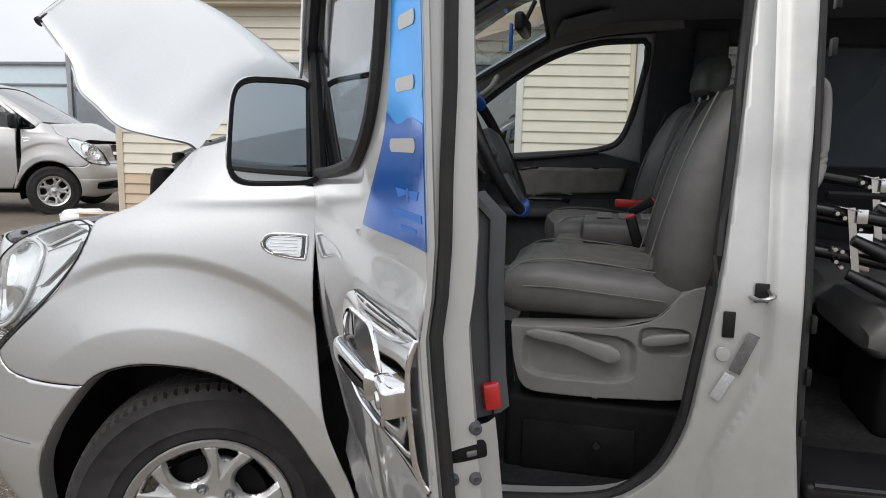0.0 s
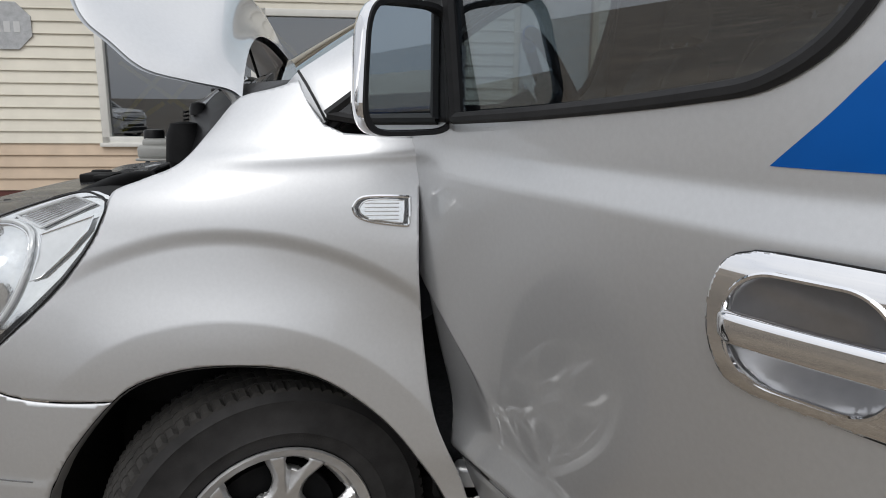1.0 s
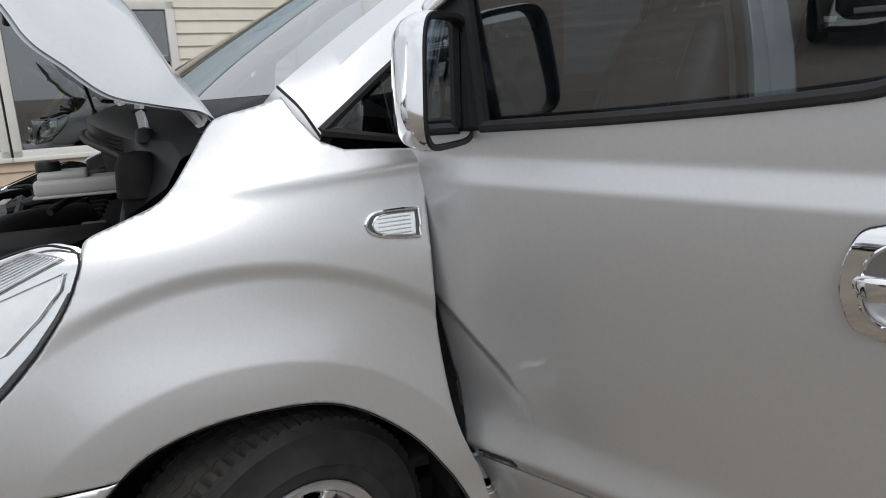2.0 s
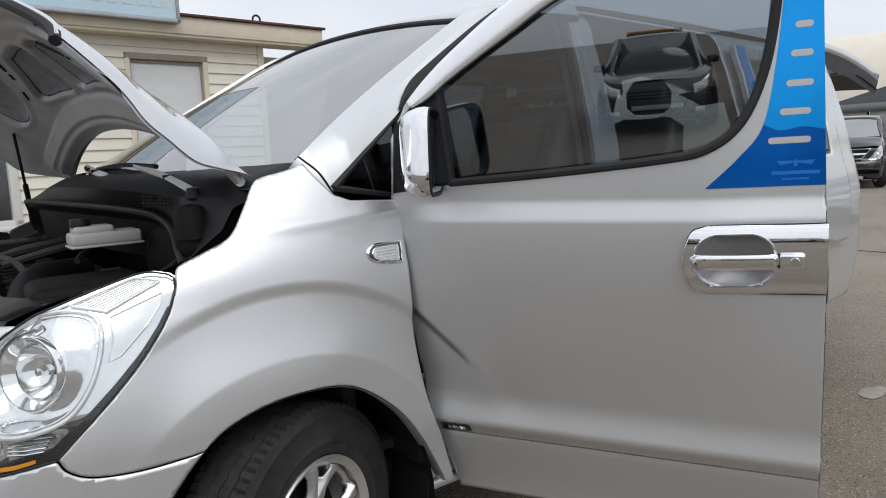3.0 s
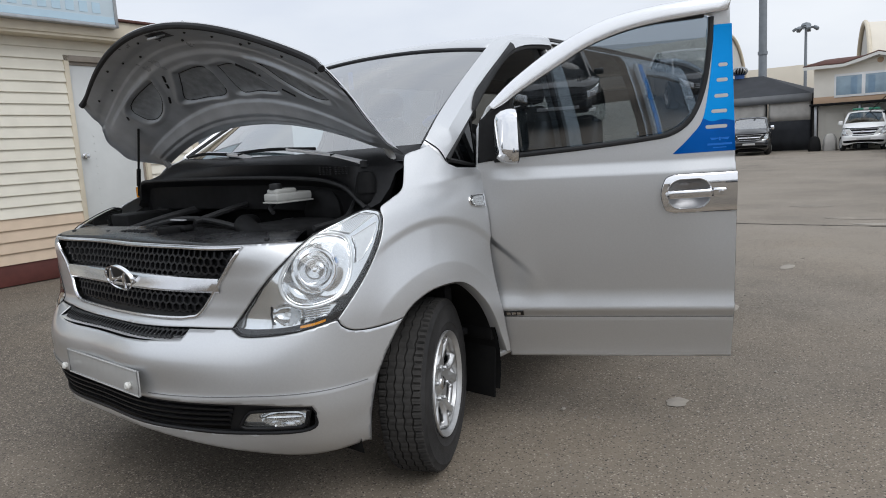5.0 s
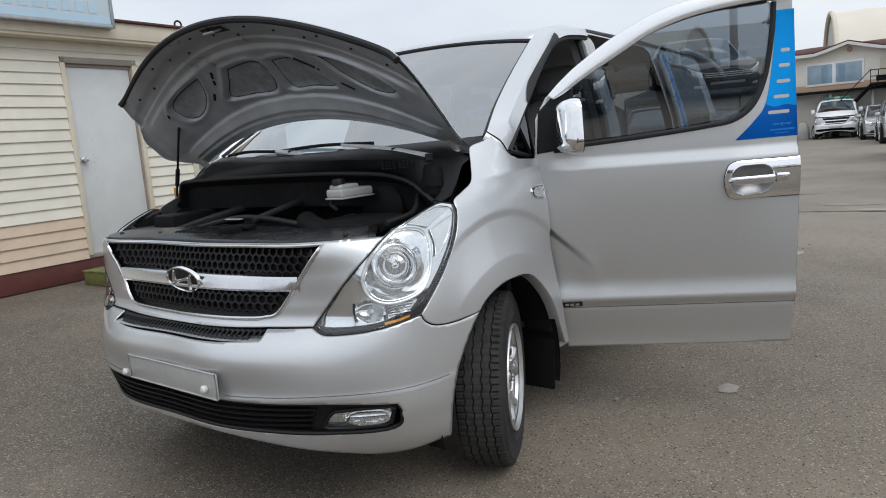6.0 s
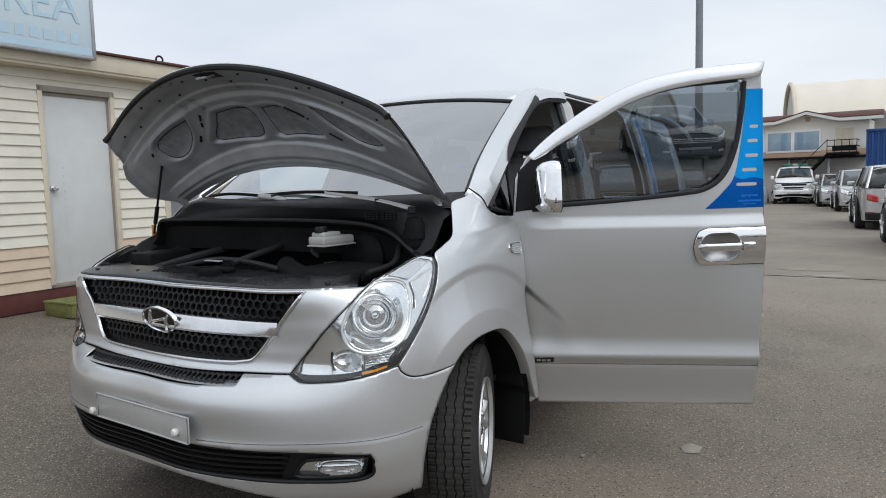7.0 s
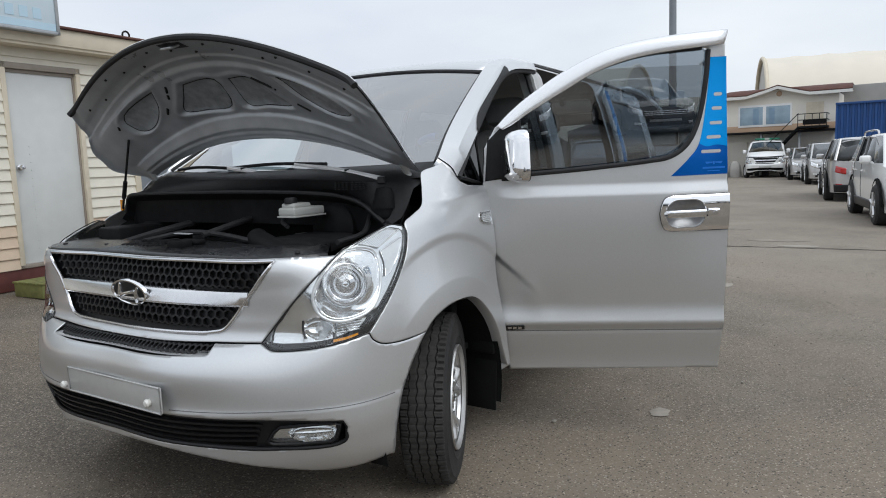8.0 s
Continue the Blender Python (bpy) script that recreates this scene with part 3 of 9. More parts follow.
def door_glass(p):
    """The gently bowed window pane, set in behind the skin."""
    u, v = p[:, 0] / 50, p[:, 1] / 50
    w = -0.010 - 0.035 * (np.clip(v, 0, 1) / 0.6) ** 1.5 - 0.020 * np.clip(u, 0, 2) ** 2.5
    return np.array(D_O) + u[:, None] * np.array(D_U) + v[:, None] * np.array(D_V) + w[:, None] * np.array(D_N)


DOOR_M = Matrix((D_U, D_V, D_N)).transposed().to_4x4()
DOOR_M.translation = D_O
DOOR_EDGE = uv(np.vstack([curve([(-0.012, 0.0), (-0.004, -0.15), (0.006, -0.33), (0.022, -0.527), (0.046, -0.70), (0.088, -0.933)]), curve([(0.088, -0.933), (0.6, -0.930), (1.087, -0.924)])[1:], [(1.087, -0.6), (1.086, -0.2), (1.078, 0.02), (1.06, 0.4), (1.05, 0.60)], curve([(1.05, 0.62), (0.78, 0.605), (0.56, 0.56), (0.36, 0.475), (0.2, 0.375), (0.05, 0.26)]), [(0.0, 0.17)]]))
window_low = curve([(0.175, 0.045), (0.45, 0.062), (0.72, 0.086), (0.83, 0.106), (0.905, 0.165), (0.952, 0.28), (0.975, 0.44), (0.98, 0.555)])
window_top = curve([(0.95, 0.562), (0.71, 0.547), (0.512, 0.495), (0.361, 0.42), (0.204, 0.333), (0.15, 0.30)])
DOOR_WINDOW = uv(np.vstack([window_low, window_top]))
def rounded(u0, u1, v0, v1, r, n=6):
    c = [(u1 - r, v1 - r, 0), (u0 + r, v1 - r, 90), (u0 + r, v0 + r, 180), (u1 - r, v0 + r, 270)]
    return [(x + r * math.cos(radians(a + 90 * k / n)), y + r * math.sin(radians(a + 90 * k / n))) for x, y, a in c for k in range(n + 1)]


bowl_out = uv(rounded(0.805, 0.981, -0.214, -0.086, 0.055, 14))
front_door = part("front_door", trimmed(door_skin, DOOR_EDGE, [DOOR_WINDOW, bowl_out], 0.4, 0.05), PAINT, van, "open silver front door with a dent near its hinge")
solid(front_door, 0.004)
solid(part("window_pane", trimmed(door_glass, uv(np.vstack([window_low - (0, 0.01), window_top + (0, 0.01)])), (), 0.8), GLASS_TINT, front_door), 0.004).visible_shadow = False
# rubber round the glass and the black mirror corner
part("window_seal", tube([door(u, v, 0.001) for u, v in window_low], 0.011, 8), RUBBER, front_door)
part("window_seal", tube([door(u, v, 0.001) for u, v in window_top], 0.010, 8), RUBBER, front_door)
part("window_divider", tube([door(0.178, 0.045, -0.002), door(0.165, 0.17, -0.002), door(0.15, 0.31, -0.002)], 0.014, 8), BLACK, front_door)
solid(part("mirror_corner", trimmed(lifted(0.006), uv([(0.0, 0.02), (0.175, 0.04), (0.15, 0.30), (0.08, 0.262), (0.015, 0.20)]), (), 0.6), BLACK, front_door, "black plastic mirror mount"), 0.012)
# chrome visor over the window
VT = curve([(0.060, 0.268), (0.120, 0.326), (0.205, 0.392), (0.362, 0.492), (0.559, 0.578), (0.781, 0.618), (1.06, 0.636)], 8)
VL = curve([(0.088, 0.250), (0.135, 0.272), (0.212, 0.322), (0.365, 0.408), (0.512, 0.486), (0.71, 0.541), (1.04, 0.573)], 8)
rows = []
for k in range(len(VT)):
    a, b = VT[k], VL[k]
    rows.append([door(*(a + (b - a) * s), w) for s, w in ((0, 0.0), (0.05, 0.010), (0.16, 0.018), (0.36, 0.024), (0.60, 0.028), (0.82, 0.029), (0.95, 0.027), (1.0, 0.021))])
solid(part("window_visor", loft(rows), VISOR, front_door, "silver chrome rain visor"), 0.003)
# blue film at the rear corner, with bars that show the paint
inner_edge = curve([(0.828, 0.016), (0.90, 0.085), (0.95, 0.155), (0.975, 0.30), (0.988, 0.45), (0.990, 0.522)], 8)
reflection_edge = curve([(0.950, 0.155), (0.985, 0.140), (1.030, 0.146), (1.0735, 0.138)], 6)
film = uv(np.vstack([inner_edge, [(1.060, 0.522), (1.079, 0.016)]]))
low = uv(np.vstack([inner_edge[inner_edge[:, 1] < 0.153], reflection_edge, [(1.079, 0.016)]]))
part("decal", trimmed(lifted(0.0010), film, (), 0.25), BLUE, front_door, "bright blue film with silver bars")
# the dark reflection in the glossy film is painted on as this lower piece
part("decal_lower", trimmed(lifted(0.0014), low, (), 0.25), BLUE_DARK, front_door, "dark blue lower film, a painted-in reflection")
for u, v, half in ((1.028, 0.364, 0.013), (1.025, 0.304, 0.017), (1.022, 0.241, 0.022), (1.014, 0.180, 0.026), (1.003, 0.118, 0.038)):
    part("decal_bar", trimmed(lifted(0.0018), uv(rounded(u - half - 0.005, u + half + 0.005, v - 0.0072, v + 0.0072, 0.0070, 5)), (), 0.12), FILM_GREY, front_door)
mark = joined(*[trimmed(lifted(0.0018), uv(p), (), 0.12) for p in ([(0.985, 0.063), (1.012, 0.067), (1.012, 0.072), (0.978, 0.073)], [(1.022, 0.067), (1.049, 0.063), (1.056, 0.073), (1.022, 0.072)], [(1.013, 0.060), (1.021, 0.060), (1.021, 0.074), (1.013, 0.074)], [(0.968, 0.042), (1.066, 0.042), (1.066, 0.050), (0.968, 0.050)], [(0.990, 0.030), (1.044, 0.030), (1.044, 0.034), (0.990, 0.034)])])
part("decal_print", mark, PALE_BLUE, front_door, "pale blue winged mark with bars of print")


# door handle: a chrome bowl with a bar across it
def bowl(p):
    x, y = (p[:, 0] / 50 - 0.893) / 0.088, (p[:, 1] / 50 + 0.150) / 0.064
    r = (np.abs(x) ** 2.6 + np.abs(y) ** 2.6) ** (1 / 2.6)
    return door_skin(p, 0.004) - 0.036 * np.clip(1 - r**2.2, 0, 1)[:, None] * np.array(D_N)


def plate_skin(p):
    """The chrome plate round the handle, slightly crowned."""
    return door_skin(p, 0.004) + 0.013 * np.clip(1 - (np.abs(p[:, 1] / 50 + 0.149) / 0.083) ** 4, 0, 1)[:, None] * np.array(D_N)


frame_out = uv(np.vstack([[(1.085, -0.066), (0.86, -0.066)], curve([(0.83, -0.068), (0.797, -0.085), (0.780, -0.148), (0.797, -0.213), (0.83, -0.231)], 14), [(0.96, -0.232), (1.086, -0.232)]]))
handle = part("door_handle", trimmed(plate_skin, frame_out, [bowl_out], 0.12), CHROME, front_door, "large chrome door handle with a bowl")
solid(handle, 0.006)
part("handle_bowl", trimmed(bowl, bowl_out, (), 0.18), BOWL_GREY, handle)
part("handle_rim", tube([tuple(plate_skin(np.array([p]))[0]) for p in np.vstack([bowl_out, bowl_out[:1]])], 0.003, 6), CHROME, handle)
bar = []
for u in np.linspace(0.795, 0.990, 16):
    end = float(bump(np.array(min(u - 0.795, 0.998 - u) / 0.02), 0, 1))
    bar.append([door(u, -0.147 + 0.018 * (0.4 + 0.6 * end) * math.copysign(abs(math.cos(t)) ** 0.6, math.cos(t)), 0.006 + 0.020 * end + 0.010 * math.copysign(abs(math.sin(t)) ** 0.7, math.sin(t))) for t in np.arange(16) * math.pi / 8])
part("handle_grip", loft(bar, True, True), CHROME, handle)
END_W = float(door_bulge(np.array([1.014]), np.array([-0.146]))[0]) + 0.013
part("handle_gap", moved(rbox(0.9875, -0.147, END_W + 0.003, 0.005, 0.033, 0.024, 0.001), DOOR_M), RUBBER, handle)
part("handle_end", moved(rbox(1.014, -0.147, END_W + 0.004, 0.054, 0.036, 0.028, 0.007, 3), DOOR_M), CHROME, handle)
part("key_lock", moved(lathe([(0.0, END_W + 0.021), (0.009, END_W + 0.021), (0.011, END_W + 0.017)], 16, "z", (1.020, -0.147, 0)), DOOR_M), SATIN, handle)
part("plate_gap", tube([tuple(door_skin(np.array([p]), 0.003)[0]) for p in frame_out], 0.0012, 6), RUBBER, handle)
# small chrome badge above the sill line, its lettering kept as bars
badge_out = uv([(0.074, -0.683), (0.166, -0.679), (0.166, -0.707), (0.072, -0.711)])
small = solid(part("door_badge", trimmed(lifted(0.004), badge_out, (), 0.2), BLACK_GLOSS, front_door, "small dark badge with chrome bars"), 0.003)
for k in range(3):
    u = 0.086 + 0.024 * k
    part("badge_bar", trimmed(lifted(0.0055), uv([(u, -0.688), (u + 0.018, -0.687), (u + 0.018, -0.702), (u, -0.703)]), (), 0.2), CHROME, small)
part("door_seam", tube([door(u, -0.715, 0.0005) for u in np.linspace(0.066, 1.083, 40)], 0.0022, 5), PRINT_GREY, front_door)
# edge of the door: folded sheet, weather strip, latch, bolts and the trim inside
REAR = [(1.087, -0.90), (1.087, -0.6), (1.086, -0.2), (1.078, 0.02), (1.06, 0.4), (1.05, 0.59)]
edge = [[door(u, v, -0.002), door(u - 0.001, v, -0.008), door(u - 0.010, v, -0.012), door(u - 0.012, v, -0.056), door(u - 0.03, v, -0.064)] for u, v in curve(REAR, 5)]
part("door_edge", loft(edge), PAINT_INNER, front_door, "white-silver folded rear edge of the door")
part("edge_seal", tube([door(u - 0.006, v, -0.020 - 0.012 * float(bump(np.array(v), 0.0, 0.25))) for u, v in curve(REAR, 5)], 0.007, 8), RUBBER, front_door)
FRONT = [(0.088, -0.92), (0.046, -0.70), (0.022, -0.527), (0.006, -0.33), (-0.004, -0.15), (-0.008, 0.0), (0.0, 0.17)]
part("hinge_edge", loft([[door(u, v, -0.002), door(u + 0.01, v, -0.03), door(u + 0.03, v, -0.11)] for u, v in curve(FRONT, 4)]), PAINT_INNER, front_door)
part("hinge_seal", tube([door(u + 0.012, v, -0.045) for u, v in curve(FRONT, 4)], 0.020, 6), RUBBER, front_door)
for v in (-0.20, -0.62):
    part("hinge", joined(moved(rbox(0.0, v, -0.075, 0.10, 0.07, 0.035, 0.006), DOOR_M), moved(rbox(0.02, v, -0.06, 0.03, 0.10, 0.03, 0.01), DOOR_M)), PAINT_INNER, front_door)
part("door_bottom", loft([[door(u, -0.918, -0.002), door(u, -0.915, -0.06), door(u, -0.90, -0.12)] for u in (0.09, 0.4, 0.7, 1.086)]), PAINT_INNER, front_door)
latch = part("door_latch", moved(rbox(1.070, -0.2025, -0.031, 0.012, 0.018, 0.046, 0.004), DOOR_M), LINER, front_door, "black latch slot in the door edge")
part("latch_jaw", moved(rbox(1.0745, -0.2025, -0.036, 0.006, 0.007, 0.012, 0.002), DOOR_M), ENGINE_METAL, latch)
for v, w in ((-0.176, -0.043), (-0.231, -0.037), (-0.226, -0.013)):
    part("door_bolt", moved(lathe([(0.0, 1.079), (0.003, 1.079), (0.0035, 1.081), (0.006, 1.080), (0.0075, 1.070)], 14, "x", (0, v, w)), DOOR_M), TRIM_DARK, front_door)
trim_back = loft([[door(u, v, w) for v, w in ((-0.86, -0.07), (-0.80, -0.085), (-0.55, -0.092), (-0.40, -0.097), (-0.22, -0.095), (-0.15, -0.093), (-0.05, -0.092), (0.03, -0.085), (0.06, -0.06))] for u in np.linspace(0.10, 1.028, 9)])
trim = part("door_trim", trim_back, TRIM_DARK, front_door, "dark grey inner door trim")
TRIM_LINE = ((-0.86, -0.07), (-0.80, -0.085), (-0.55, -0.092), (-0.40, -0.097), (-0.22, -0.095), (-0.19, -0.094), (-0.15, -0.093), (-0.05, -0.092), (0.03, -0.085), (0.06, -0.06))
part("trim_end", loft([[door(0.990, v, w - 0.030), door(1.010, v, w - 0.026), door(1.022, v, w - 0.010), door(1.024, v, -0.058)] for v, w in TRIM_LINE[5:]]), TRIM_DARK, trim)
part("inner_panel", loft([[door(1.030, v, w), door(1.039, v, w + 0.012), door(1.042, v, -0.058)] for v, w in TRIM_LINE[:6]]), PAINT_INNER, front_door)
part("armrest", moved(rbox(0.64, -0.30, -0.080, 0.60, 0.09, 0.06, 0.025, 3), DOOR_M), SEAT, trim)
part("trim_lower", moved(rbox(0.60, -0.79, -0.095, 0.80, 0.16, 0.04, 0.018, 3), DOOR_M), TRIM_GREY, trim, "grey lower map pocket")
part("red_reflector", moved(rbox(1.026, -0.166, -0.078, 0.012, 0.032, 0.020, 0.004), DOOR_M), RED_LENS, trim, "red door reflector")
part("frame_inner", tube([door(u, v, -0.042) for u, v in np.vstack([curve([(0.10, 0.05), (0.10, 0.27)], 2), window_top[::-1] + (0, 0.02), [(1.0, 0.57), (1.022, 0.40), (1.035, 0.03)]])], 0.017, 8), TRIM_DARK, front_door)
# mirror: chrome shell on a black foot, glass facing the rear
mc, ma = Vector((0.256, -1.052, 1.409)), Matrix.Rotation(radians(-46), 4, "Z")
shell_rows = []
for k, (d, w, h) in enumerate([(-0.040, 0.01, 0.015), (-0.038, 0.045, 0.072), (-0.030, 0.066, 0.092), (-0.012, 0.084, 0.106), (0.012, 0.097, 0.114), (0.032, 0.103, 0.116), (0.046, 0.104, 0.114)]):
    ring = []
    for t in np.linspace(0, 2 * math.pi, 37)[:-1]:
        c, s = math.cos(t), math.sin(t)
        e = 0.42
        y, z = w * math.copysign(abs(c) ** e, c), h * math.copysign(abs(s) ** e, s)
        ring.append(tuple(mc + ma @ Vector((d, y * (1 - 0.10 * z / 0.12), z))))
    shell_rows.append(ring)
mirror = part("side_mirror", loft(shell_rows, True, False), CHROME, front_door, "chrome door mirror with a black rim")


def mirror_ring(d, k, squeeze=0.42):
    pts = []
    for t in np.linspace(0, 2 * math.pi, 37)[:-1]:
        z = 0.116 * k * math.copysign(abs(math.sin(t)) ** squeeze, math.sin(t))
        y = 0.105 * k * math.copysign(abs(math.cos(t)) ** squeeze, math.cos(t)) * (1 - 0.10 * z / 0.12)
        pts.append(tuple(mc + ma @ Vector((d, y, z))))
    return pts


part("mirror_rim", loft([mirror_ring(0.045, 0.985), mirror_ring(0.050, 0.98), mirror_ring(0.050, 0.91), mirror_ring(0.030, 0.885)], True), BLACK, mirror)
aim = Matrix.Translation(mc) @ ma.to_4x4() @ Matrix.Translation((0.050, 0, 0)) @ Matrix.Rotation(radians(-4), 4, "Z") @ Matrix.Rotation(radians(-2.5), 4, "Y") @ (Matrix.Translation(mc) @ ma.to_4x4() @ Matrix.Translation((0.050, 0, 0))).inverted()
glass = [[tuple(aim @ Vector(q)) for q in mirror_ring(0.038, k)] for k in (0.885, 0.4)]
gv, gf = loft(glass, True)
part("mirror_glass", (gv, gf + [tuple(range(36, 72))]), MIRROR, mirror, "door mirror glass")
part("mirror_foot", loft([[tuple(Vector(door(0.075, v, w))) for v, w in ((0.03, 0.0), (0.13, 0.0), (0.13, 0.02), (0.03, 0.02))], [tuple(mc + ma @ Vector((x, 0.09, z))) for x, z in ((0.03, -0.11), (0.03, 0.0), (-0.03, 0.0), (-0.03, -0.11))]], True, True), BLACK, mirror)


# ---- wheels ----
TYRE_R = 0.372


def tyre_ring(profile, k, n):
    t = 2 * math.pi * k / n
    return [(r * math.cos(t), a, r * math.sin(t)) for r, a in profile]


def tyre_side():
    """Both sidewalls with a raised rib and a bead; the outside faces -y."""
    prof = [(0.222, 0.080), (0.231, 0.092), (0.250, 0.097), (0.262, 0.0985), (0.264, 0.1005), (0.267, 0.0985), (0.300, 0.098), (0.334, 0.094), (0.338, 0.0955), (0.341, 0.093), (0.356, 0.086)]
    rows = [tyre_ring([(r, -a) for r, a in prof], k, 96) for k in range(97)]
    back = [tyre_ring([(r, a) for r, a in reversed(prof)], k, 96) for k in range(97)]
    return joined(loft(rows), loft(back))


def tyre_tread(n=336):
    """Shoulders cut by sipes and a tread with four zigzag grooves."""
    ribs = [(-0.080, 0), (-0.060, 0), (-0.055, 0), (-0.0535, 1), (-0.050, 1), (-0.0485, 0), (-0.021, 0), (-0.0195, 1), (-0.016, 1), (-0.0145, 0), (0.0145, 0), (0.016, 1), (0.0195, 1), (0.021, 0), (0.0485, 0), (0.050, 1), (0.0535, 1), (0.055, 0), (0.080, 0)]
    rows = []
    for k in range(n):
        zig = 0.0034 * (1 - abs((k % 8) - 4) / 2)
        cut, fine = k % 4 == 3, k % 4 == 1
        ring = [(0.356, -0.086), (0.364 - (0.007 if cut else 0), -0.084)]
        for a, deep in ribs:
            edge = abs(a) > 0.0575
            drop = 0.013 * deep + (0.009 if cut else 0.002 if fine else 0) * edge + (0.0025 if cut and not deep else 0)
            ring.append((TYRE_R - drop - 0.8 * a * a, a + (zig if abs(a) < 0.0575 else 0)))
        ring += [(0.364 - (0.007 if cut else 0), 0.084), (0.356, 0.086)]
        rows.append(tyre_ring(ring, k, n))
    rows.append(rows[0])
    return loft(rows)


RIM_TURN, RIM_STEP = radians(51), 2 * math.pi / 5


def rim_face(p):
    """Five pairs of spokes between round bays; each pair is split by a sharp valley that opens into a small window."""
    x, z = p[:, 0] / 100, p[:, 1] / 100
    r, t = np.hypot(x, z), np.arctan2(z, x)
    y = -0.062 - 0.020 * bump(r, 0.05, 0.205) - 0.006 * (1 - bump(r, 0.038, 0.050)) + 0.007 * bump(r, 0.197, 0.206)
    d = (t - RIM_TURN + RIM_STEP / 2) % RIM_STEP - RIM_STEP / 2
    a, s = r * np.cos(d), np.abs(r * np.sin(d))
    bay = np.hypot(np.maximum(0.147 - a, 0), s) - 0.049
    y = y + 0.015 * np.clip(1 - bay / 0.011, 0, 1)
    d = (t - RIM_TURN) % RIM_STEP - RIM_STEP / 2
    a, s = r * np.cos(d), np.abs(r * np.sin(d))
    wide = 0.036 * np.clip((a - 0.098) / 0.10, 0, 1)
    y = y + 0.020 * np.clip(1 - s / np.maximum(wide, 1e-4), 0, 1) * (wide > 1e-3) * np.clip((a - 0.098) / 0.05, 0.25, 1)
    for k in range(6):
        q = radians(57) + math.pi / 3 * k
        y = y + 0.010 * (1 - bump(np.hypot(x - 0.074 * math.cos(q), z - 0.074 * math.sin(q)), 0.0125, 0.0155))
    return np.stack([x, y, z], -1)


def rim_holes():
    made = []
    for k in range(5):
        for turn, pts in ((RIM_TURN, curve([(0.098, 0.0), (0.104, 0.023), (0.122, 0.041), (0.147, 0.048), (0.175, 0.047), (0.192, 0.043), (0.1985, 0.0), (0.192, -0.043), (0.175, -0.047), (0.147, -0.048), (0.122, -0.041), (0.104, -0.023), (0.098, 0.0)], 4)[:-1]), (RIM_TURN + RIM_STEP / 2, [(0.160, -0.010), (0.160, 0.010), (0.186, 0.027), (0.196, 0.026), (0.199, 0.0), (0.196, -0.026), (0.186, -0.027)])):
            t = turn + RIM_STEP * k
            made.append(np.array([(100 * (r * math.cos(t) - s * math.sin(t)), 100 * (r * math.sin(t) + s * math.cos(t))) for r, s in pts]))
    return made


SIDE_MESH, TREAD_MESH = tyre_side(), tyre_tread()
FACE_MESH = trimmed(rim_face, np.array([(20.6 * math.cos(t), 20.6 * math.sin(t)) for t in np.linspace(0, 2 * math.pi, 73)[:-1]]), rim_holes(), 0.36)


def wheel(parent, x, y, z, turn, flip=False, base=None):
    """One wheel with its tyre, alloy face, barrel, brake, cap and nuts; it pivots at x, y."""
    m = (base if base else Matrix()) @ Matrix.Translation((x, y, z)) @ Matrix.Rotation(radians(turn + (180 if flip else 0)), 4, "Z") @ Matrix.Translation((0, -0.082, 0)) @ Matrix.Rotation(radians(13), 4, "Y")
    w = part("wheel", moved(lathe([(0.226, -0.100), (0.226, -0.088), (0.214, -0.080), (0.206, -0.05), (0.203, 0.09), (0.224, 0.098)], 48), m), ALLOY, parent, "silver alloy wheel with five split spokes")
    part("tyre", moved(SIDE_MESH, m), TYRE, w, "black tyre sidewall with raised ribs")
    part("tread", moved(TREAD_MESH, m), TREAD, w, "worn dusty tread with zigzag grooves")
    solid(part("rim_face", moved(FACE_MESH, m), ALLOY, w), 0.022)
    part("rim_lip", moved(lathe([(0.203, -0.086), (0.214, -0.096), (0.225, -0.102), (0.228, -0.096)], 48), m), ALLOY, w)
    part("hub_cap", moved(lathe([(0.0, -0.080), (0.02, -0.079), (0.030, -0.074), (0.034, -0.06)], 24), m), SATIN, w)
    part("cap_mark", moved(lathe([(0.010, -0.0805), (0.018, -0.0815), (0.020, -0.078)], 20), m), ENGINE_METAL, w)
    for k in range(6):
        t = radians(57) + math.pi / 3 * k
        part("lug_nut", moved(lathe([(0.0, -0.076), (0.004, -0.076), (0.006, -0.078), (0.0085, -0.076), (0.0100, -0.070), (0.0100, -0.045)], 6, "y", (0.074 * math.cos(t), 0, 0.074 * math.sin(t))), m), STEEL, w)
    part("brake_disc", moved(lathe([(0.05, -0.02), (0.155, -0.02), (0.157, -0.005), (0.05, 0.0)], 40), m), ENGINE, w)
    return w


wheel(van, -0.092, -0.736, TYRE_R, 25)
wheel(van, -0.22, 0.90, TYRE_R, 24, True)
wheel(van, 3.10, -0.49, TYRE_R, 3)
wheel(van, 2.98, 1.10, TYRE_R, 4, True)
part("mud_flap", joined(rbox(0.355, -0.785, 0.34, 0.012, 0.19, 0.30, 0.004, turn=Matrix.Rotation(radians(6), 4, "Y")), rbox(0.345, -0.79, 0.50, 0.03, 0.18, 0.06, 0.01)), LINER, van, "black rubber mud flap")
part("mud_flap", rbox(0.355, -0.80, 0.33, 0.012, 0.22, 0.30, 0.004), RUBBER, van, flip=True)
part("sill_end", joined(rbox(0.475, -0.835, 0.468, 0.19, 0.050, 0.14, 0.014, 3), rbox(0.475, -0.832, 0.378, 0.19, 0.064, 0.030, 0.010, 3)), PAINT, van, "silver front end of the sill")
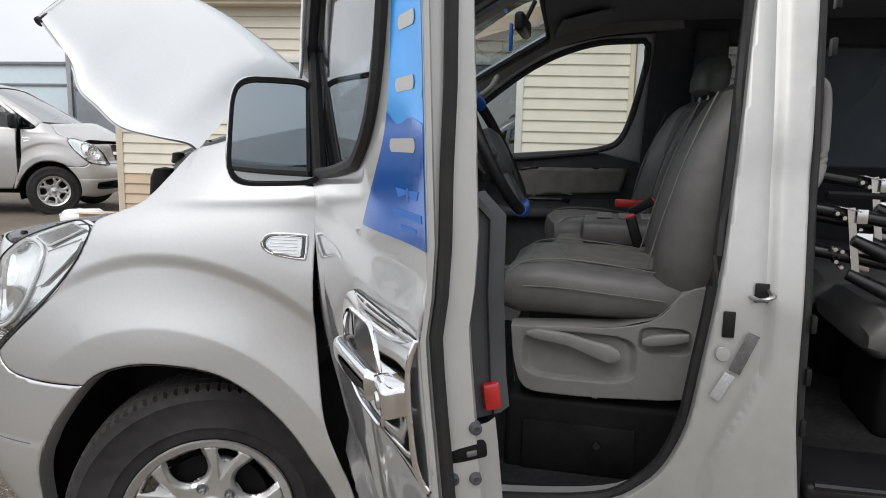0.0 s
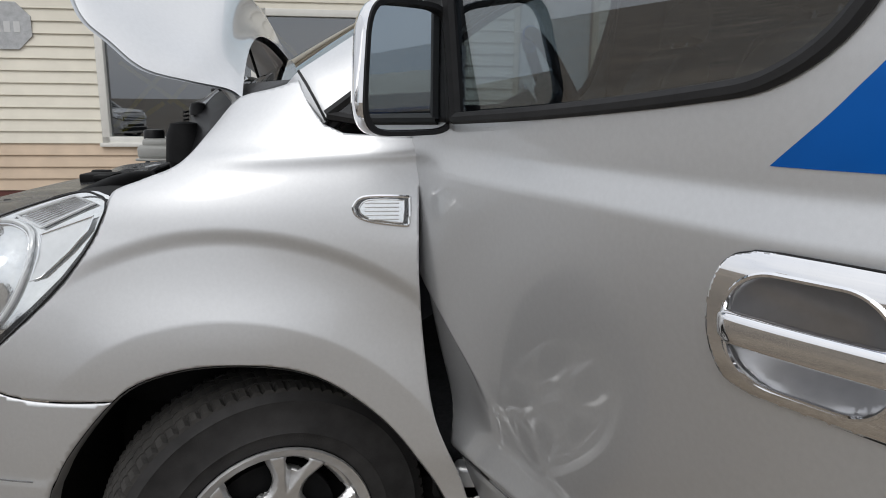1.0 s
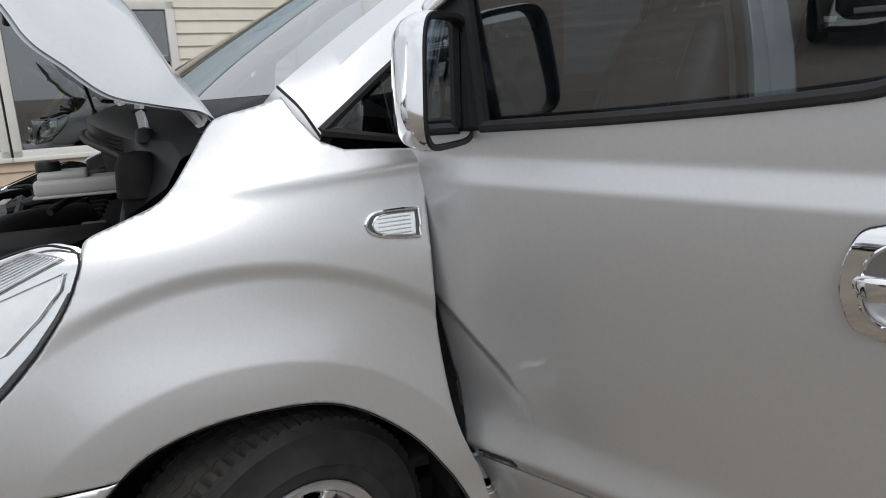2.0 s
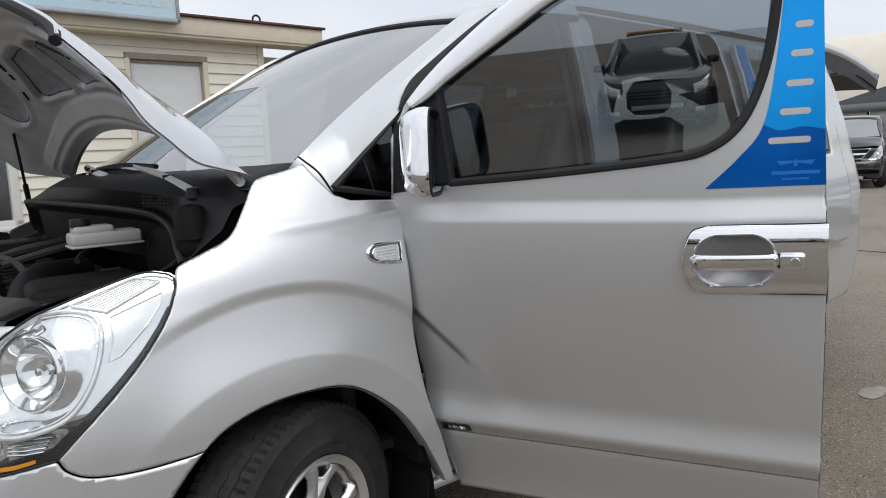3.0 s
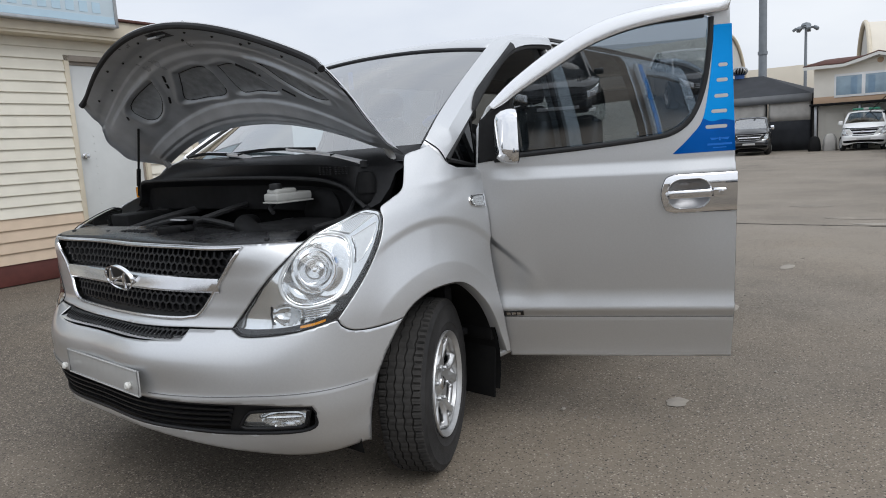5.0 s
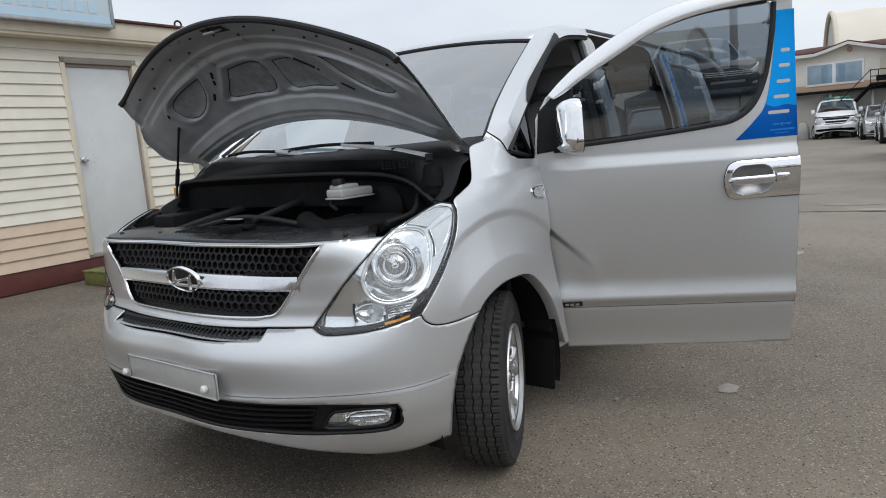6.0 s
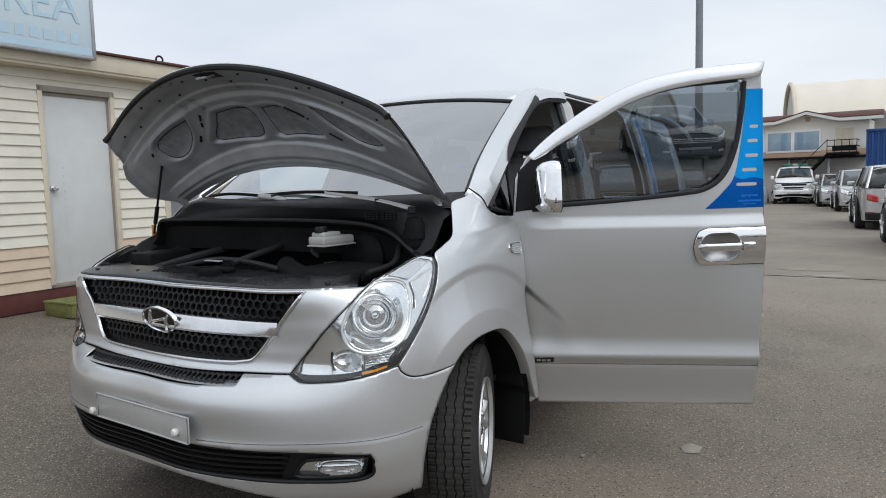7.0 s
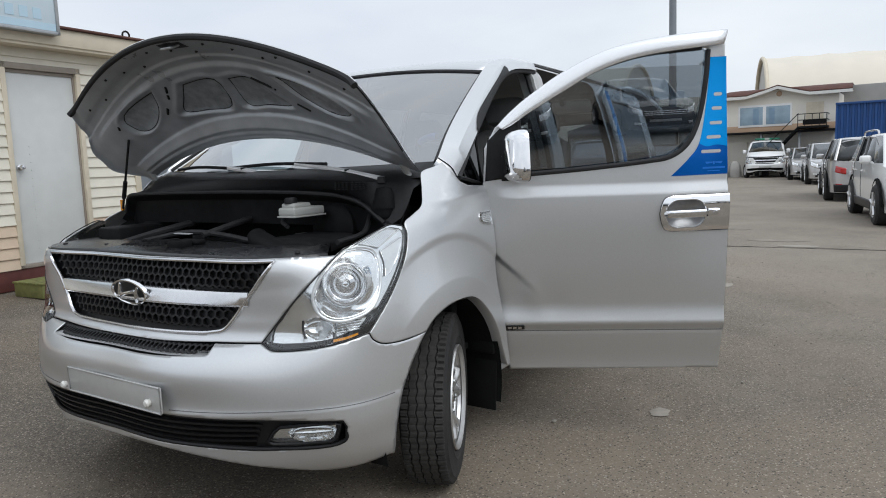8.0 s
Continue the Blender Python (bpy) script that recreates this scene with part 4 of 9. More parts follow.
for k in range(3):
    part("sill_rib", tube([(0.415 + 0.012 * k, -0.862, 0.44 + 0.022 * k), (0.47 + 0.012 * k, -0.863, 0.452 + 0.022 * k)], 0.004, 6), PAINT_INNER, van)


# ---- grille, lamps, plate and lower intake ----
def on_nose(a, z, w=0.0):
    return tuple(nose(np.array([(a, z * 50)]), -w)[0])


def nosed(w):
    return lambda p: nose(p, -w, False)


def closed_tube(poly, r, w, n=6):
    return tube([tuple(nose(np.array([p]), -w, False)[0]) for p in np.vstack([poly, poly[:1]])], r, n, caps=False)


def hex_mesh(poly, pitch, w, depth, wall):
    """A honeycomb of thin walls inside an outline of the nose; pitch in the plane's units."""
    lo, hi = poly.min(0), poly.max(0)
    lines, side = set(), pitch / math.sqrt(3)
    for row in range(int((hi[1] - lo[1]) / (1.5 * side)) + 3):
        for col in range(int((hi[0] - lo[0]) / pitch) + 3):
            c = (lo[0] + (col + 0.5 * (row % 2)) * pitch, lo[1] + row * 1.5 * side)
            k = [(round(c[0] + side * math.sin(radians(60 * i)), 3), round(c[1] + side * math.cos(radians(60 * i)), 3)) for i in range(6)]
            for i in range(3):
                lines.add((k[i], k[i + 1]))
    lines = [x for x in sorted(lines)]
    mids = np.array([((a[0] + b[0]) / 2, (a[1] + b[1]) / 2) for a, b in lines])
    ok = inside(poly, mids)
    v, f = [], []
    for (a, b), good in zip(lines, ok):
        if not good:
            continue
        a, b = np.array(a), np.array(b)
        d = b - a
        n = np.array((-d[1], d[0])) / max(np.hypot(*d), 1e-9) * wall
        q = np.array([a - n, b - n, b + n, a + n])
        k = len(v)
        v += [tuple(p) for p in nose(q, -w, False)] + [tuple(p) for p in nose(q, -w + depth, False)]
        f += [(k, k + 1, k + 2, k + 3), (k, k + 4, k + 5, k + 1), (k + 3, k + 2, k + 6, k + 7)]
    return v, f


solid(part("grille_back", trimmed(nosed(-0.045), GRILLE, (), 1.5), BLACK, van), 0.003)
grille = part("grille", closed_tube(GRILLE, 0.0075, 0.001, 8), SATIN, van, "black honeycomb grille with a chrome frame and bar")
MESH_UP = both(az([(0, 1.052), (15, 1.055), (29.6, 1.060), (26.6, 0.968), (15, 0.963), (0, 0.963)]), 0.88)
MESH_LOW = both(az([(0, 0.903), (15, 0.908), (24.4, 0.915), (21.8, 0.848), (19, 0.828), (0, 0.820)]), 0.88)
part("grille_mesh", hex_mesh(MESH_UP, 1.62, -0.012, 0.014, 0.17), BLACK, grille)
part("grille_mesh", hex_mesh(MESH_LOW, 1.62, -0.012, 0.014, 0.17), BLACK, grille)
rows = []
for a in np.linspace(-23.0, 26.4, 40):
    lift = 0.002 * (a / 26) ** 2
    rows.append([on_nose(a, z + lift, w) for z, w in ((0.904, -0.012), (0.906, 0.002), (0.914, 0.008), (0.950, 0.007), (0.959, 0.002), (0.962, -0.012))])
part("grille_bar", loft(rows), SATIN, grille, "satin silver crossbar")
# round badge: an oval ring with a slanted double stroke, no lettering
BC = Vector(on_nose(0, 0.936, 0.016))
tilt = Matrix.Translation(BC) @ Matrix.Rotation(radians(-14), 4, "Y")


def oval(ry, rz, x, n=40):
    return [tuple(tilt @ Vector((x, 1.30 * ry * math.cos(t), 0.88 * rz * math.sin(t)))) for t in np.linspace(0, 2 * math.pi, n + 1)[:-1]]


badge = part("badge", loft([oval(0.088, 0.062, 0.010), oval(0.088, 0.062, 0.000), oval(0.086, 0.060, -0.004), oval(0.081, 0.055, -0.005), oval(0.077, 0.051, 0.000)], True), CHROME, grille, "oval chrome badge")
bv, bf = loft([oval(0.079, 0.053, 0.000), oval(0.03, 0.02, -0.002)], True)
part("badge_face", (bv, bf + [tuple(range(40, 80))]), BLACK, badge)
for pts, thick in (([(0.060, -0.026), (0.046, -0.004), (0.030, 0.038)], (0.006, 0.0105, 0.006)), ([(-0.030, -0.038), (-0.046, 0.004), (-0.060, 0.026)], (0.006, 0.0105, 0.006)), ([(0.044, -0.010), (0.0, 0.0), (-0.044, 0.010)], (0.009, 0.006, 0.009))):
    part("badge_stroke", tube([tuple(tilt @ Vector((-0.003, 1.2 * y, z))) for y, z in pts], list(thick), 8, 0), CHROME, badge)
for s in (-1, 1):
    part("bumper_seam", tube([on_nose(s * a, 0.5495, 0.0015) for a in np.linspace(14, 49, 40)], 0.0016, 5), PRINT_GREY, van)
# slot under the grille and the lower intake
part("slot_back", trimmed(nosed(-0.05), SLOT, (), 1.2), BLACK, van)
part("slot_mesh", hex_mesh(both(az([(0, 0.773), (20.3, 0.777), (20.0, 0.754), (0, 0.744)])), 1.05, -0.012, 0.014, 0.12), BLACK, bumper)
part("slot_shelf", loft([[on_nose(a, 0.746, -0.001), on_nose(a, 0.752, -0.05)] for a in np.linspace(-20.4, 20.4, 20)]), PAINT, bumper)
part("intake_back", trimmed(nosed(-0.09), INTAKE, (), 1.5), LINER, van)
for k, z in enumerate((0.440, 0.462, 0.484, 0.506)):
    reach = 27.0 + 0.4 * k
    part("intake_slat", loft([[on_nose(a, z + dz - 0.010 * (abs(a) / 28) ** 2, w) for dz, w in ((-0.004, -0.028), (-0.005, -0.010), (0.003, -0.008), (0.005, -0.028))] for a in np.linspace(-reach, reach, 24)], True), BLACK, bumper)
part("intake_frame", closed_tube(INTAKE, 0.007, -0.004), BLACK, bumper)
for s in (1, -1):
    def fog_poly(g=0.0):
        return az([(28.6 + g, 0.424 + g / 90), (29.9 + g, 0.466), (30.8 + g, 0.483 - g / 90), (35.0, 0.489 - g / 90), (39.0 - g, 0.488 - g / 90), (39.6 - g, 0.480 - g / 90), (38.9 - g, 0.426 + g / 90), (38.2 - g, 0.416 + g / 90), (33.0, 0.412 + g / 90), (29.4 + g, 0.414 + g / 90)]) * (s, 1)
    fog = part("fog_lamp", closed_tube(fog_poly(), 0.006, -0.006), BLACK, bumper, "clear fog lamp in the bumper")
    part("fog_panel", trimmed(nosed(-0.016), az([(26.6, 0.404), (27.4, 0.512), (40.2, 0.492), (39.2, 0.408)]) * (s, 1), [fog_poly(0.2)], 0.4), BLACK, fog)
    part("fog_bowl", trimmed(lambda p: nose(p, 0.02 + 0.05 * np.clip(1 - ((np.abs(p[:, 0]) - 35.5) / 3.6) ** 2 - ((p[:, 1] / 50 - 0.452) / 0.036) ** 2, 0, 1) ** 0.5, False), fog_poly(), (), 0.3), LAMP_SHELL, fog)
    part("fog_glass", trimmed(nosed(-0.008), fog_poly(), (), 0.6), GLASS_LAMP, fog).visible_shadow = False
    # head lamp: chrome back, wide bowl with a round reflector, fluted turn lamp, marker, black border
    sgn = (s, 1)
    lamp = part("headlamp", closed_tube(LAMP * sgn, 0.0026, 0.000), BLACK_GLOSS, van, "large clear headlamp with a round reflector")
    RING = curve([(41.8, 1.094), (44.6, 1.096), (47.0, 1.076), (47.8, 1.02), (47.3, 0.94), (45.6, 0.878), (42.6, 0.853), (39.6, 0.851), (37.4, 0.878), (36.5, 0.93), (37.2, 0.985), (39.2, 1.050), (41.8, 1.094)], 5)[:-1]

    def back_of(p):
        a, z = np.abs(p[:, 0]), p[:, 1] / 50
        la, lz = (a - 37.2) * 0.0215, z - 0.826
        deep = 0.016 + 0.034 * np.clip(1 - (la / 0.050) ** 2 - (lz / 0.038) ** 2, 0, 1) ** 0.6
        deep = deep + 0.014 * bump(a, 39.4, 39.8) * bump(-z, -0.875, -0.85) + 0.010 * np.clip((0.93 - z) / 0.14, 0, 1) * bump(-a, -35.0, -34.6)
        return nose(p, deep, False)

    part("reflector", trimmed(back_of, LAMP * sgn, [az(RING) * sgn], 0.28), LAMP_SHELL, lamp)
    way = Vector((-0.80, -0.58, 0.10)) if s > 0 else Vector((-0.92, 0.38, 0.10))
    eye_c = Vector(nose(np.array([(41.5, 0.972 * 50)]) * sgn, 0.032, False)[0])
    aimed = way.normalized().to_track_quat("Z", "Y").to_matrix().to_4x4()
    aimed.translation = eye_c
    outer = [Vector(nose(q[None, :], 0.010, False)[0]) for q in az(RING) * sgn]
    flat = [aimed.inverted() @ q for q in outer]
    inner = [aimed @ Vector((0.084 * q.x / math.hypot(q.x, q.y), 0.084 * q.y / math.hypot(q.x, q.y), -0.014)) for q in flat]
    rows = [[tuple(q) for q in outer]] + [[tuple(a.lerp(b, f) - 0.012 * math.sin(math.pi * f) * way) for a, b in zip(outer, inner)] for f in (0.2, 0.4, 0.6, 0.8, 1.0)]
    part("lamp_bowl", loft([list(r) + r[:1] for r in rows]), LAMP_SHELL, lamp, "bright stepped reflector bowl")
    part("lamp_ring", closed_tube(az(RING) * sgn, 0.0055, -0.010, 8), LAMP_GREY, lamp)
    part("trim_ring", closed_tube(az(np.array([(42.1, 0.972)]) + (RING - (42.1, 0.972)) * 0.93) * sgn, 0.003, -0.013, 8), CHROME, lamp)
    part("inner_reflector", moved(lathe([(0.084, -0.016), (0.084, -0.002), (0.081, 0.003), (0.077, 0.003), (0.073, -0.002), (0.060, -0.020), (0.058, -0.018), (0.056, -0.022), (0.048, -0.042), (0.032, -0.056), (0.010, -0.062), (0.0, -0.062)], 48, "z"), aimed), LAMP_SHELL, lamp, "round inner reflector")
    part("trim_ring", moved(lathe([(0.0595, -0.0215), (0.0605, -0.018), (0.0585, -0.0165), (0.0565, -0.018), (0.0565, -0.0215)], 40, "z"), aimed), CHROME, lamp)
    part("bulb_cap", moved(lathe([(0.0, -0.022), (0.009, -0.023), (0.012, -0.028), (0.012, -0.056)], 16, "z"), aimed), CHROME, lamp)
    for k in range(7):
        z = 0.806 + 0.0082 * k
        part("bowl_flute", tube([on_nose(s * (40.0 + 0.05 * k), z, -0.024), on_nose(s * 42.0, z + 0.004, -0.018), on_nose(s * (43.4 + 0.14 * k), z + 0.006, -0.022)], 0.0026, 6), LAMP_SHELL, lamp)
    part("lamp_divider", tube([on_nose(s * 35.1, 0.792, -0.012), on_nose(s * 34.7, 0.825, -0.016), on_nose(s * 34.8, 0.855, -0.018)], 0.0045, 8), BLACK_GLOSS, lamp)
    part("turn_bulb", tube([on_nose(s * 37.0, 0.822, -0.035), on_nose(s * 37.6, 0.826, -0.02)], [0.010, 0.007], 10), LAMP_GREY, lamp, "frosted bulb")
    PANEL = np.array([(48.3, 1.076), (53.1, 1.117), (52.9, 1.090), (51.6, 1.045), (49.6, 0.992), (48.6, 0.982), (48.8, 1.03)])
    part("side_panel", trimmed(nosed(-0.007), az(PANEL) * sgn, (), 0.3), LAMP_GREY, lamp)
    part("panel_edge", closed_tube(az(PANEL) * sgn, 0.0022, -0.006), CHROME, lamp)
    PARK = np.array([(44.4, 1.108), (49.9, 1.154), (52.7, 1.142), (47.9, 1.088)])
    part("marker_panel", trimmed(nosed(-0.011), az(PARK) * sgn, (), 0.3), LAMP_SHELL, lamp)
    part("panel_edge", closed_tube(az(PARK) * sgn, 0.0026, -0.007), LAMP_GREY, lamp)
    for k in range(1, 9):
        f = k / 9
        lo, hi = PARK[0] + (PARK[3] - PARK[0]) * f, PARK[1] + (PARK[2] - PARK[1]) * f
        part("marker_rib", tube([on_nose(s * (lo[0] + (hi[0] - lo[0]) * g), lo[1] + (hi[1] - lo[1]) * g, -0.0095) for g in (0.04, 0.5, 0.96)], 0.0014, 5), SATIN, lamp)
    BORDER = np.array([(44.9, 0.799), (47.6, 0.868), (50.0, 0.935), (52.0, 0.998), (53.2, 1.044), (53.9, 1.085), (53.6, 1.084), (52.8, 1.046), (51.4, 0.995), (49.2, 0.932), (46.7, 0.868), (44.7, 0.828), (43.9, 0.806)])
    part("lamp_border", trimmed(nosed(-0.005), az(BORDER) * sgn, (), 0.25), BLACK_GLOSS, lamp)
    part("amber_foot", trimmed(nosed(-0.0035), az([(39.4, 0.779), (41.5, 0.786), (43.2, 0.796), (43.2, 0.804), (41.5, 0.795), (39.4, 0.788)]) * sgn, (), 0.2), AMBER, lamp, "amber strip at the lamp's foot")
    part("lamp_foot", trimmed(nosed(-0.006), az(curve([(28.8, 0.788), (31, 0.762), (37.7, 0.770), (44.6, 0.799), (44.9, 0.817), (37.7, 0.786), (31.5, 0.778), (28.8, 0.788)], 4)[:-1]) * sgn, (), 0.25), BLACK_GLOSS, lamp)
    part("lamp_glass", trimmed(nosed(0.0), LAMP * sgn, (), 0.6), GLASS_LAMP, lamp, "clear lamp cover").visible_shadow = False
    # side marker on the fender
    MARK = curve([(81.7, 1.144), (82.4, 1.160), (84, 1.166), (88.2, 1.165), (88.7, 1.158), (88.6, 1.115), (88.0, 1.108), (84.0, 1.116), (82.2, 1.128), (81.7, 1.144)], 4)[:-1]
    marker = part("side_marker", closed_tube(az(MARK) * sgn, 0.0035, 0.002), CHROME, van, "clear side marker with a chrome rim")
    part("marker_base", trimmed(nosed(0.003), az(MARK) * sgn, (), 0.25), BLACK_GLOSS, marker)
    inner = az(np.array([(85.35, 1.1375)]) + (MARK - (85.35, 1.1375)) * 0.78)
    part("inner_rim", closed_tube(inner * sgn, 0.0018, 0.005), CHROME, marker)
    part("marker_lens", trimmed(nosed(0.006), inner * sgn, (), 0.2), LAMP_SHELL, marker)
    for k in range(5):
        part("lens_bar", tube([on_nose(s * (83.2 + 0.5 * (k == 0)), 1.121 + 0.008 * k, 0.007), on_nose(s * 87.4, 1.121 + 0.008 * k, 0.007)], 0.0016, 6), LAMP_GREY, marker)
    part("marker_glass", trimmed(nosed(0.008), az(MARK) * sgn, (), 0.5), GLASS_LAMP, marker).visible_shadow = False
# number plate base without a plate, on two white bolts
plate = part("number_plate", rbox(-1.093, -0.048, 0.592, 0.008, 0.60, 0.098, 0.004), PAINT_INNER, bumper, "blank silver plate base with white bolts")
part("plate_rim", tube([(-1.098, y, z) for y, z in ((-0.346, 0.545), (0.250, 0.545), (0.250, 0.639), (-0.346, 0.639), (-0.346, 0.545))], 0.0035, 6), PAINT_INNER, plate)
for y, z in ((0.275, 0.566), (-0.283, 0.579)):
    part("plate_bolt", lathe([(0.0, -1.118), (0.010, -1.117), (0.015, -1.110), (0.012, -1.098)], 14, "x", (0, y, z)), WINDOW_WHITE, plate)
part("lower_valance", trimmed(nosed(-0.16), both(az([(0, 0.42), (28, 0.36), (40, 0.33), (46, 0.33), (44, 0.28), (0, 0.30)])), (), 2.0), LINER, van)


# ---- the open hood: its closed shape, then turned up about its rear hinges ----
side_edge = np.array([nose(np.array([q]), 0.0, False)[0] for q in az(curve([(65.1, 1.366), (63.5, 1.348), (62.1, 1.291), (60.3, 1.228), (57.1, 1.196), (54.5, 1.172), (50, 1.165), (43.1, 1.112), (40.3, 1.085)], 5))])
side_edge[:, 1] += 0.004


def along(c, t):
    c = np.asarray(c, float)
    d = np.r_[0, np.cumsum(np.linalg.norm(np.diff(c, axis=0), axis=1))]
    return np.array([np.interp(t * d[-1], d, c[:, k]) for k in range(3)])


mid_edge = curve([(-0.33, 0, 1.392), (-0.48, 0, 1.350), (-0.65, 0, 1.275), (-0.80, 0, 1.185), (-0.90, 0, 1.085)], 6)
HINGE = Vector((-0.08, 0, 1.362))
HOOD_UP = radians(64.2)
CROWN = 0.052
HOOD_SHIFT = Vector((-0.044, 0.0, -0.053))


def raised(p):
    """The hood's turn, about a line across the van."""
    q = Matrix.Rotation(-MID_TURN, 3, "Z") @ (Vector(p) - HINGE)
    c, s = math.cos(HOOD_UP), math.sin(HOOD_UP)
    q = Vector((q.x * c + q.z * s, q.y, -q.x * s + q.z * c))
    return tuple(HINGE + HOOD_SHIFT + Matrix.Rotation(MID_TURN, 3, "Z") @ q)


def hood_closed(s, t, sink=0.0):
    """s from the left edge (-1) to the right edge (1), t from the windscreen (0) to the front (1)."""
    a, c = along(side_edge, 0.85 * t), along(mid_edge, t)
    w = abs(s) ** (2.2 - 0.1 * t)
    m = mid(float(c[0]), float(c[2]))
    x, z = c[0] + (a[0] - c[0]) * w + math.tan(MID_TURN) * abs(a[1] - m[1]) * abs(s) * (1 - s * s), c[2] + (a[2] - c[2]) * w
    z += CROWN * (1 - abs(s) ** 26) * float(bump(np.array(t), 0.0, 0.25)) * (1 - 0.35 * t)
    p = (x, m[1] + (a[1] - m[1]) * abs(s), z - sink)
    return mirrored(p) if s > 0 else p


def hood_grid(ns, nt, depth):
    rows = []
    for t in np.linspace(0, 1, nt):
        rows.append([raised(hood_closed(float(s), float(t), depth(float(s), float(t)))) for s in np.sin(np.linspace(-math.pi / 2, math.pi / 2, ns))])
    return rows


# pressed pans under the hood, as outlines in (s, t)
PANS = [
    [(0.40, 0.62), (0.70, 0.61), (0.72, 0.46), (0.66, 0.36), (0.56, 0.36), (0.46, 0.46)],
    [(0.22, 0.57), (-0.02, 0.55), (0.02, 0.27), (0.20, 0.27), (0.38, 0.33), (0.30, 0.46)],
    [(-0.07, 0.55), (-0.24, 0.57), (-0.33, 0.43), (-0.39, 0.30), (-0.22, 0.27), (-0.05, 0.27)],
    [(-0.40, 0.63), (-0.60, 0.63), (-0.78, 0.56), (-0.76, 0.44), (-0.62, 0.37), (-0.48, 0.46)],
]
PAN_LOOPS = [curve(np.vstack([p, p[:1]]), 4)[:-1] for p in PANS]


def pan_distance(loop, s, t):
    """Signed distance in metres from a pan's outline, negative inside."""
    p = loop * (0.80, 0.62)
    a, b, q = p, np.roll(p, -1, 0), np.array((s * 0.80, t * 0.62))
    ab = b - a
    k = np.clip(((q - a) * ab).sum(1) / np.maximum((ab * ab).sum(1), 1e-12), 0, 1)
    d = np.hypot(*(a + k[:, None] * ab - q).T).min()
    return -d if inside(loop, np.array([(s, t)]))[0] else d


def hood_depth(s, t):
    """The pressed frame under the hood: a rim, a step behind the front panel, ribs and four pans."""
    soft = lambda x, a, b: float(bump(np.array(x), a, b))
    d = 0.008 + 0.026 * soft(1 - abs(s), 0.0, 0.07) * soft(t, 0.0, 0.06) * soft(1 - t, 0.0, 0.05)
    bow = t - 0.05 * (1 - s * s)
    d += 0.016 * (1 - soft(bow, 0.60, 0.66)) * soft(1 - abs(s), 0.06, 0.16)
    d += 0.012 * soft(t, 0.08, 0.11) * (1 - soft(t, 0.19, 0.225)) * soft(1 - abs(s), 0.05, 0.12)
    d -= 0.008 * soft(bow, 0.70, 0.73) * (1 - soft(bow, 0.78, 0.84))
    for loop in PAN_LOOPS:
        if abs(s - loop[:, 0].mean()) < 0.40:
            e = pan_distance(loop, s, t)
            d += 0.006 * (1 - soft(e, 0.006, 0.030)) - 0.024 * (1 - soft(e, -0.022, 0.006))
    return d


hood = part("hood", loft(hood_grid(121, 60, lambda s, t: 0.0)), PAINT, van, "silver hood propped open on a black stay")
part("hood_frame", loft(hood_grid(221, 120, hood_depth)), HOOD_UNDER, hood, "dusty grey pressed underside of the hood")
part("hood_hem", tube([raised(hood_closed(float(s), 1.0, 0.004)) for s in np.linspace(-1, 1, 50)], 0.007, 6), PAINT, hood)
part("hood_seal", tube([raised(hood_closed(float(s), 0.982, 0.018)) for s in np.sin(np.linspace(-1.48, 1.48, 70))], 0.014, 8), RUBBER, hood, "black rubber seal along the front edge")
part("hood_seal", tube([raised(hood_closed(s, float(t), 0.014)) for s in (-0.985,) for t in np.linspace(0.4, 0.97, 16)], 0.004, 6), RUBBER, hood)


def under_hood(s, t, lift=0.0):
    return raised(hood_closed(s, t, hood_depth(s, t) + lift))


for loop in PAN_LOOPS:
    c = loop.mean(0)
    felt = part("hood_pad", trimmed(lambda q: np.array([under_hood(x / 100, y / 100, 0.003) for x, y in q]), (c + (loop - c) * 0.86) * 100, (), 2.5), HOOD_PAD, hood, "dark felt pad in the hood")
    part("pad_edge", tube([under_hood(x, y, 0.001) for x, y in np.vstack([c + (loop - c) * 0.86, c + (loop[:1] - c) * 0.86])], 0.003, 5), BLACK, felt)


def hood_slot(s0, t0, s1, t1, r=0.007):
    part("hood_slot", tube([under_hood(s0 + (s1 - s0) * k / 4, t0 + (t1 - t0) * k / 4, -0.002) for k in range(5)], r, 6), BLACK, hood)


for s0, t0, s1, t1 in ((0.31, 0.585, 0.335, 0.54), (0.345, 0.52, 0.36, 0.49), (0.42, 0.43, 0.45, 0.39), (-0.27, 0.565, -0.345, 0.485), (-0.355, 0.475, -0.362, 0.468), (-0.43, 0.36, -0.49, 0.32), (0.75, 0.55, 0.765, 0.53)):
    hood_slot(s0, t0, s1, t1)
for k in range(14):
    s, t = -0.86 + 0.132 * k, 0.80 + 0.05 * ((k * 7) % 3)
    part("hood_clip", tube([under_hood(s, t, -0.001), under_hood(s, t, 0.004)], 0.006, 8), BLACK, hood)
catch = part("hood_catch", tube([under_hood(-0.045, 0.90, 0.0), under_hood(-0.035, 0.90, 0.035), under_hood(0.035, 0.90, 0.035), under_hood(0.045, 0.90, 0.0)], 0.006, 8), STEEL, hood, "steel hood catch loop")
part("catch_plate", loft([[under_hood(s, t, 0.002) for s in (-0.08, 0.0, 0.08)] for t in (0.86, 0.90, 0.94)]), BLACK, catch)
top = Vector(under_hood(0.77, 0.42, 0.005))
foot = Vector((-0.385, 0.92, 1.205))
stay = part("hood_stay", tube([tuple(foot), tuple(top)], 0.006, 8), BLACK, hood, "black gas stay of the hood")
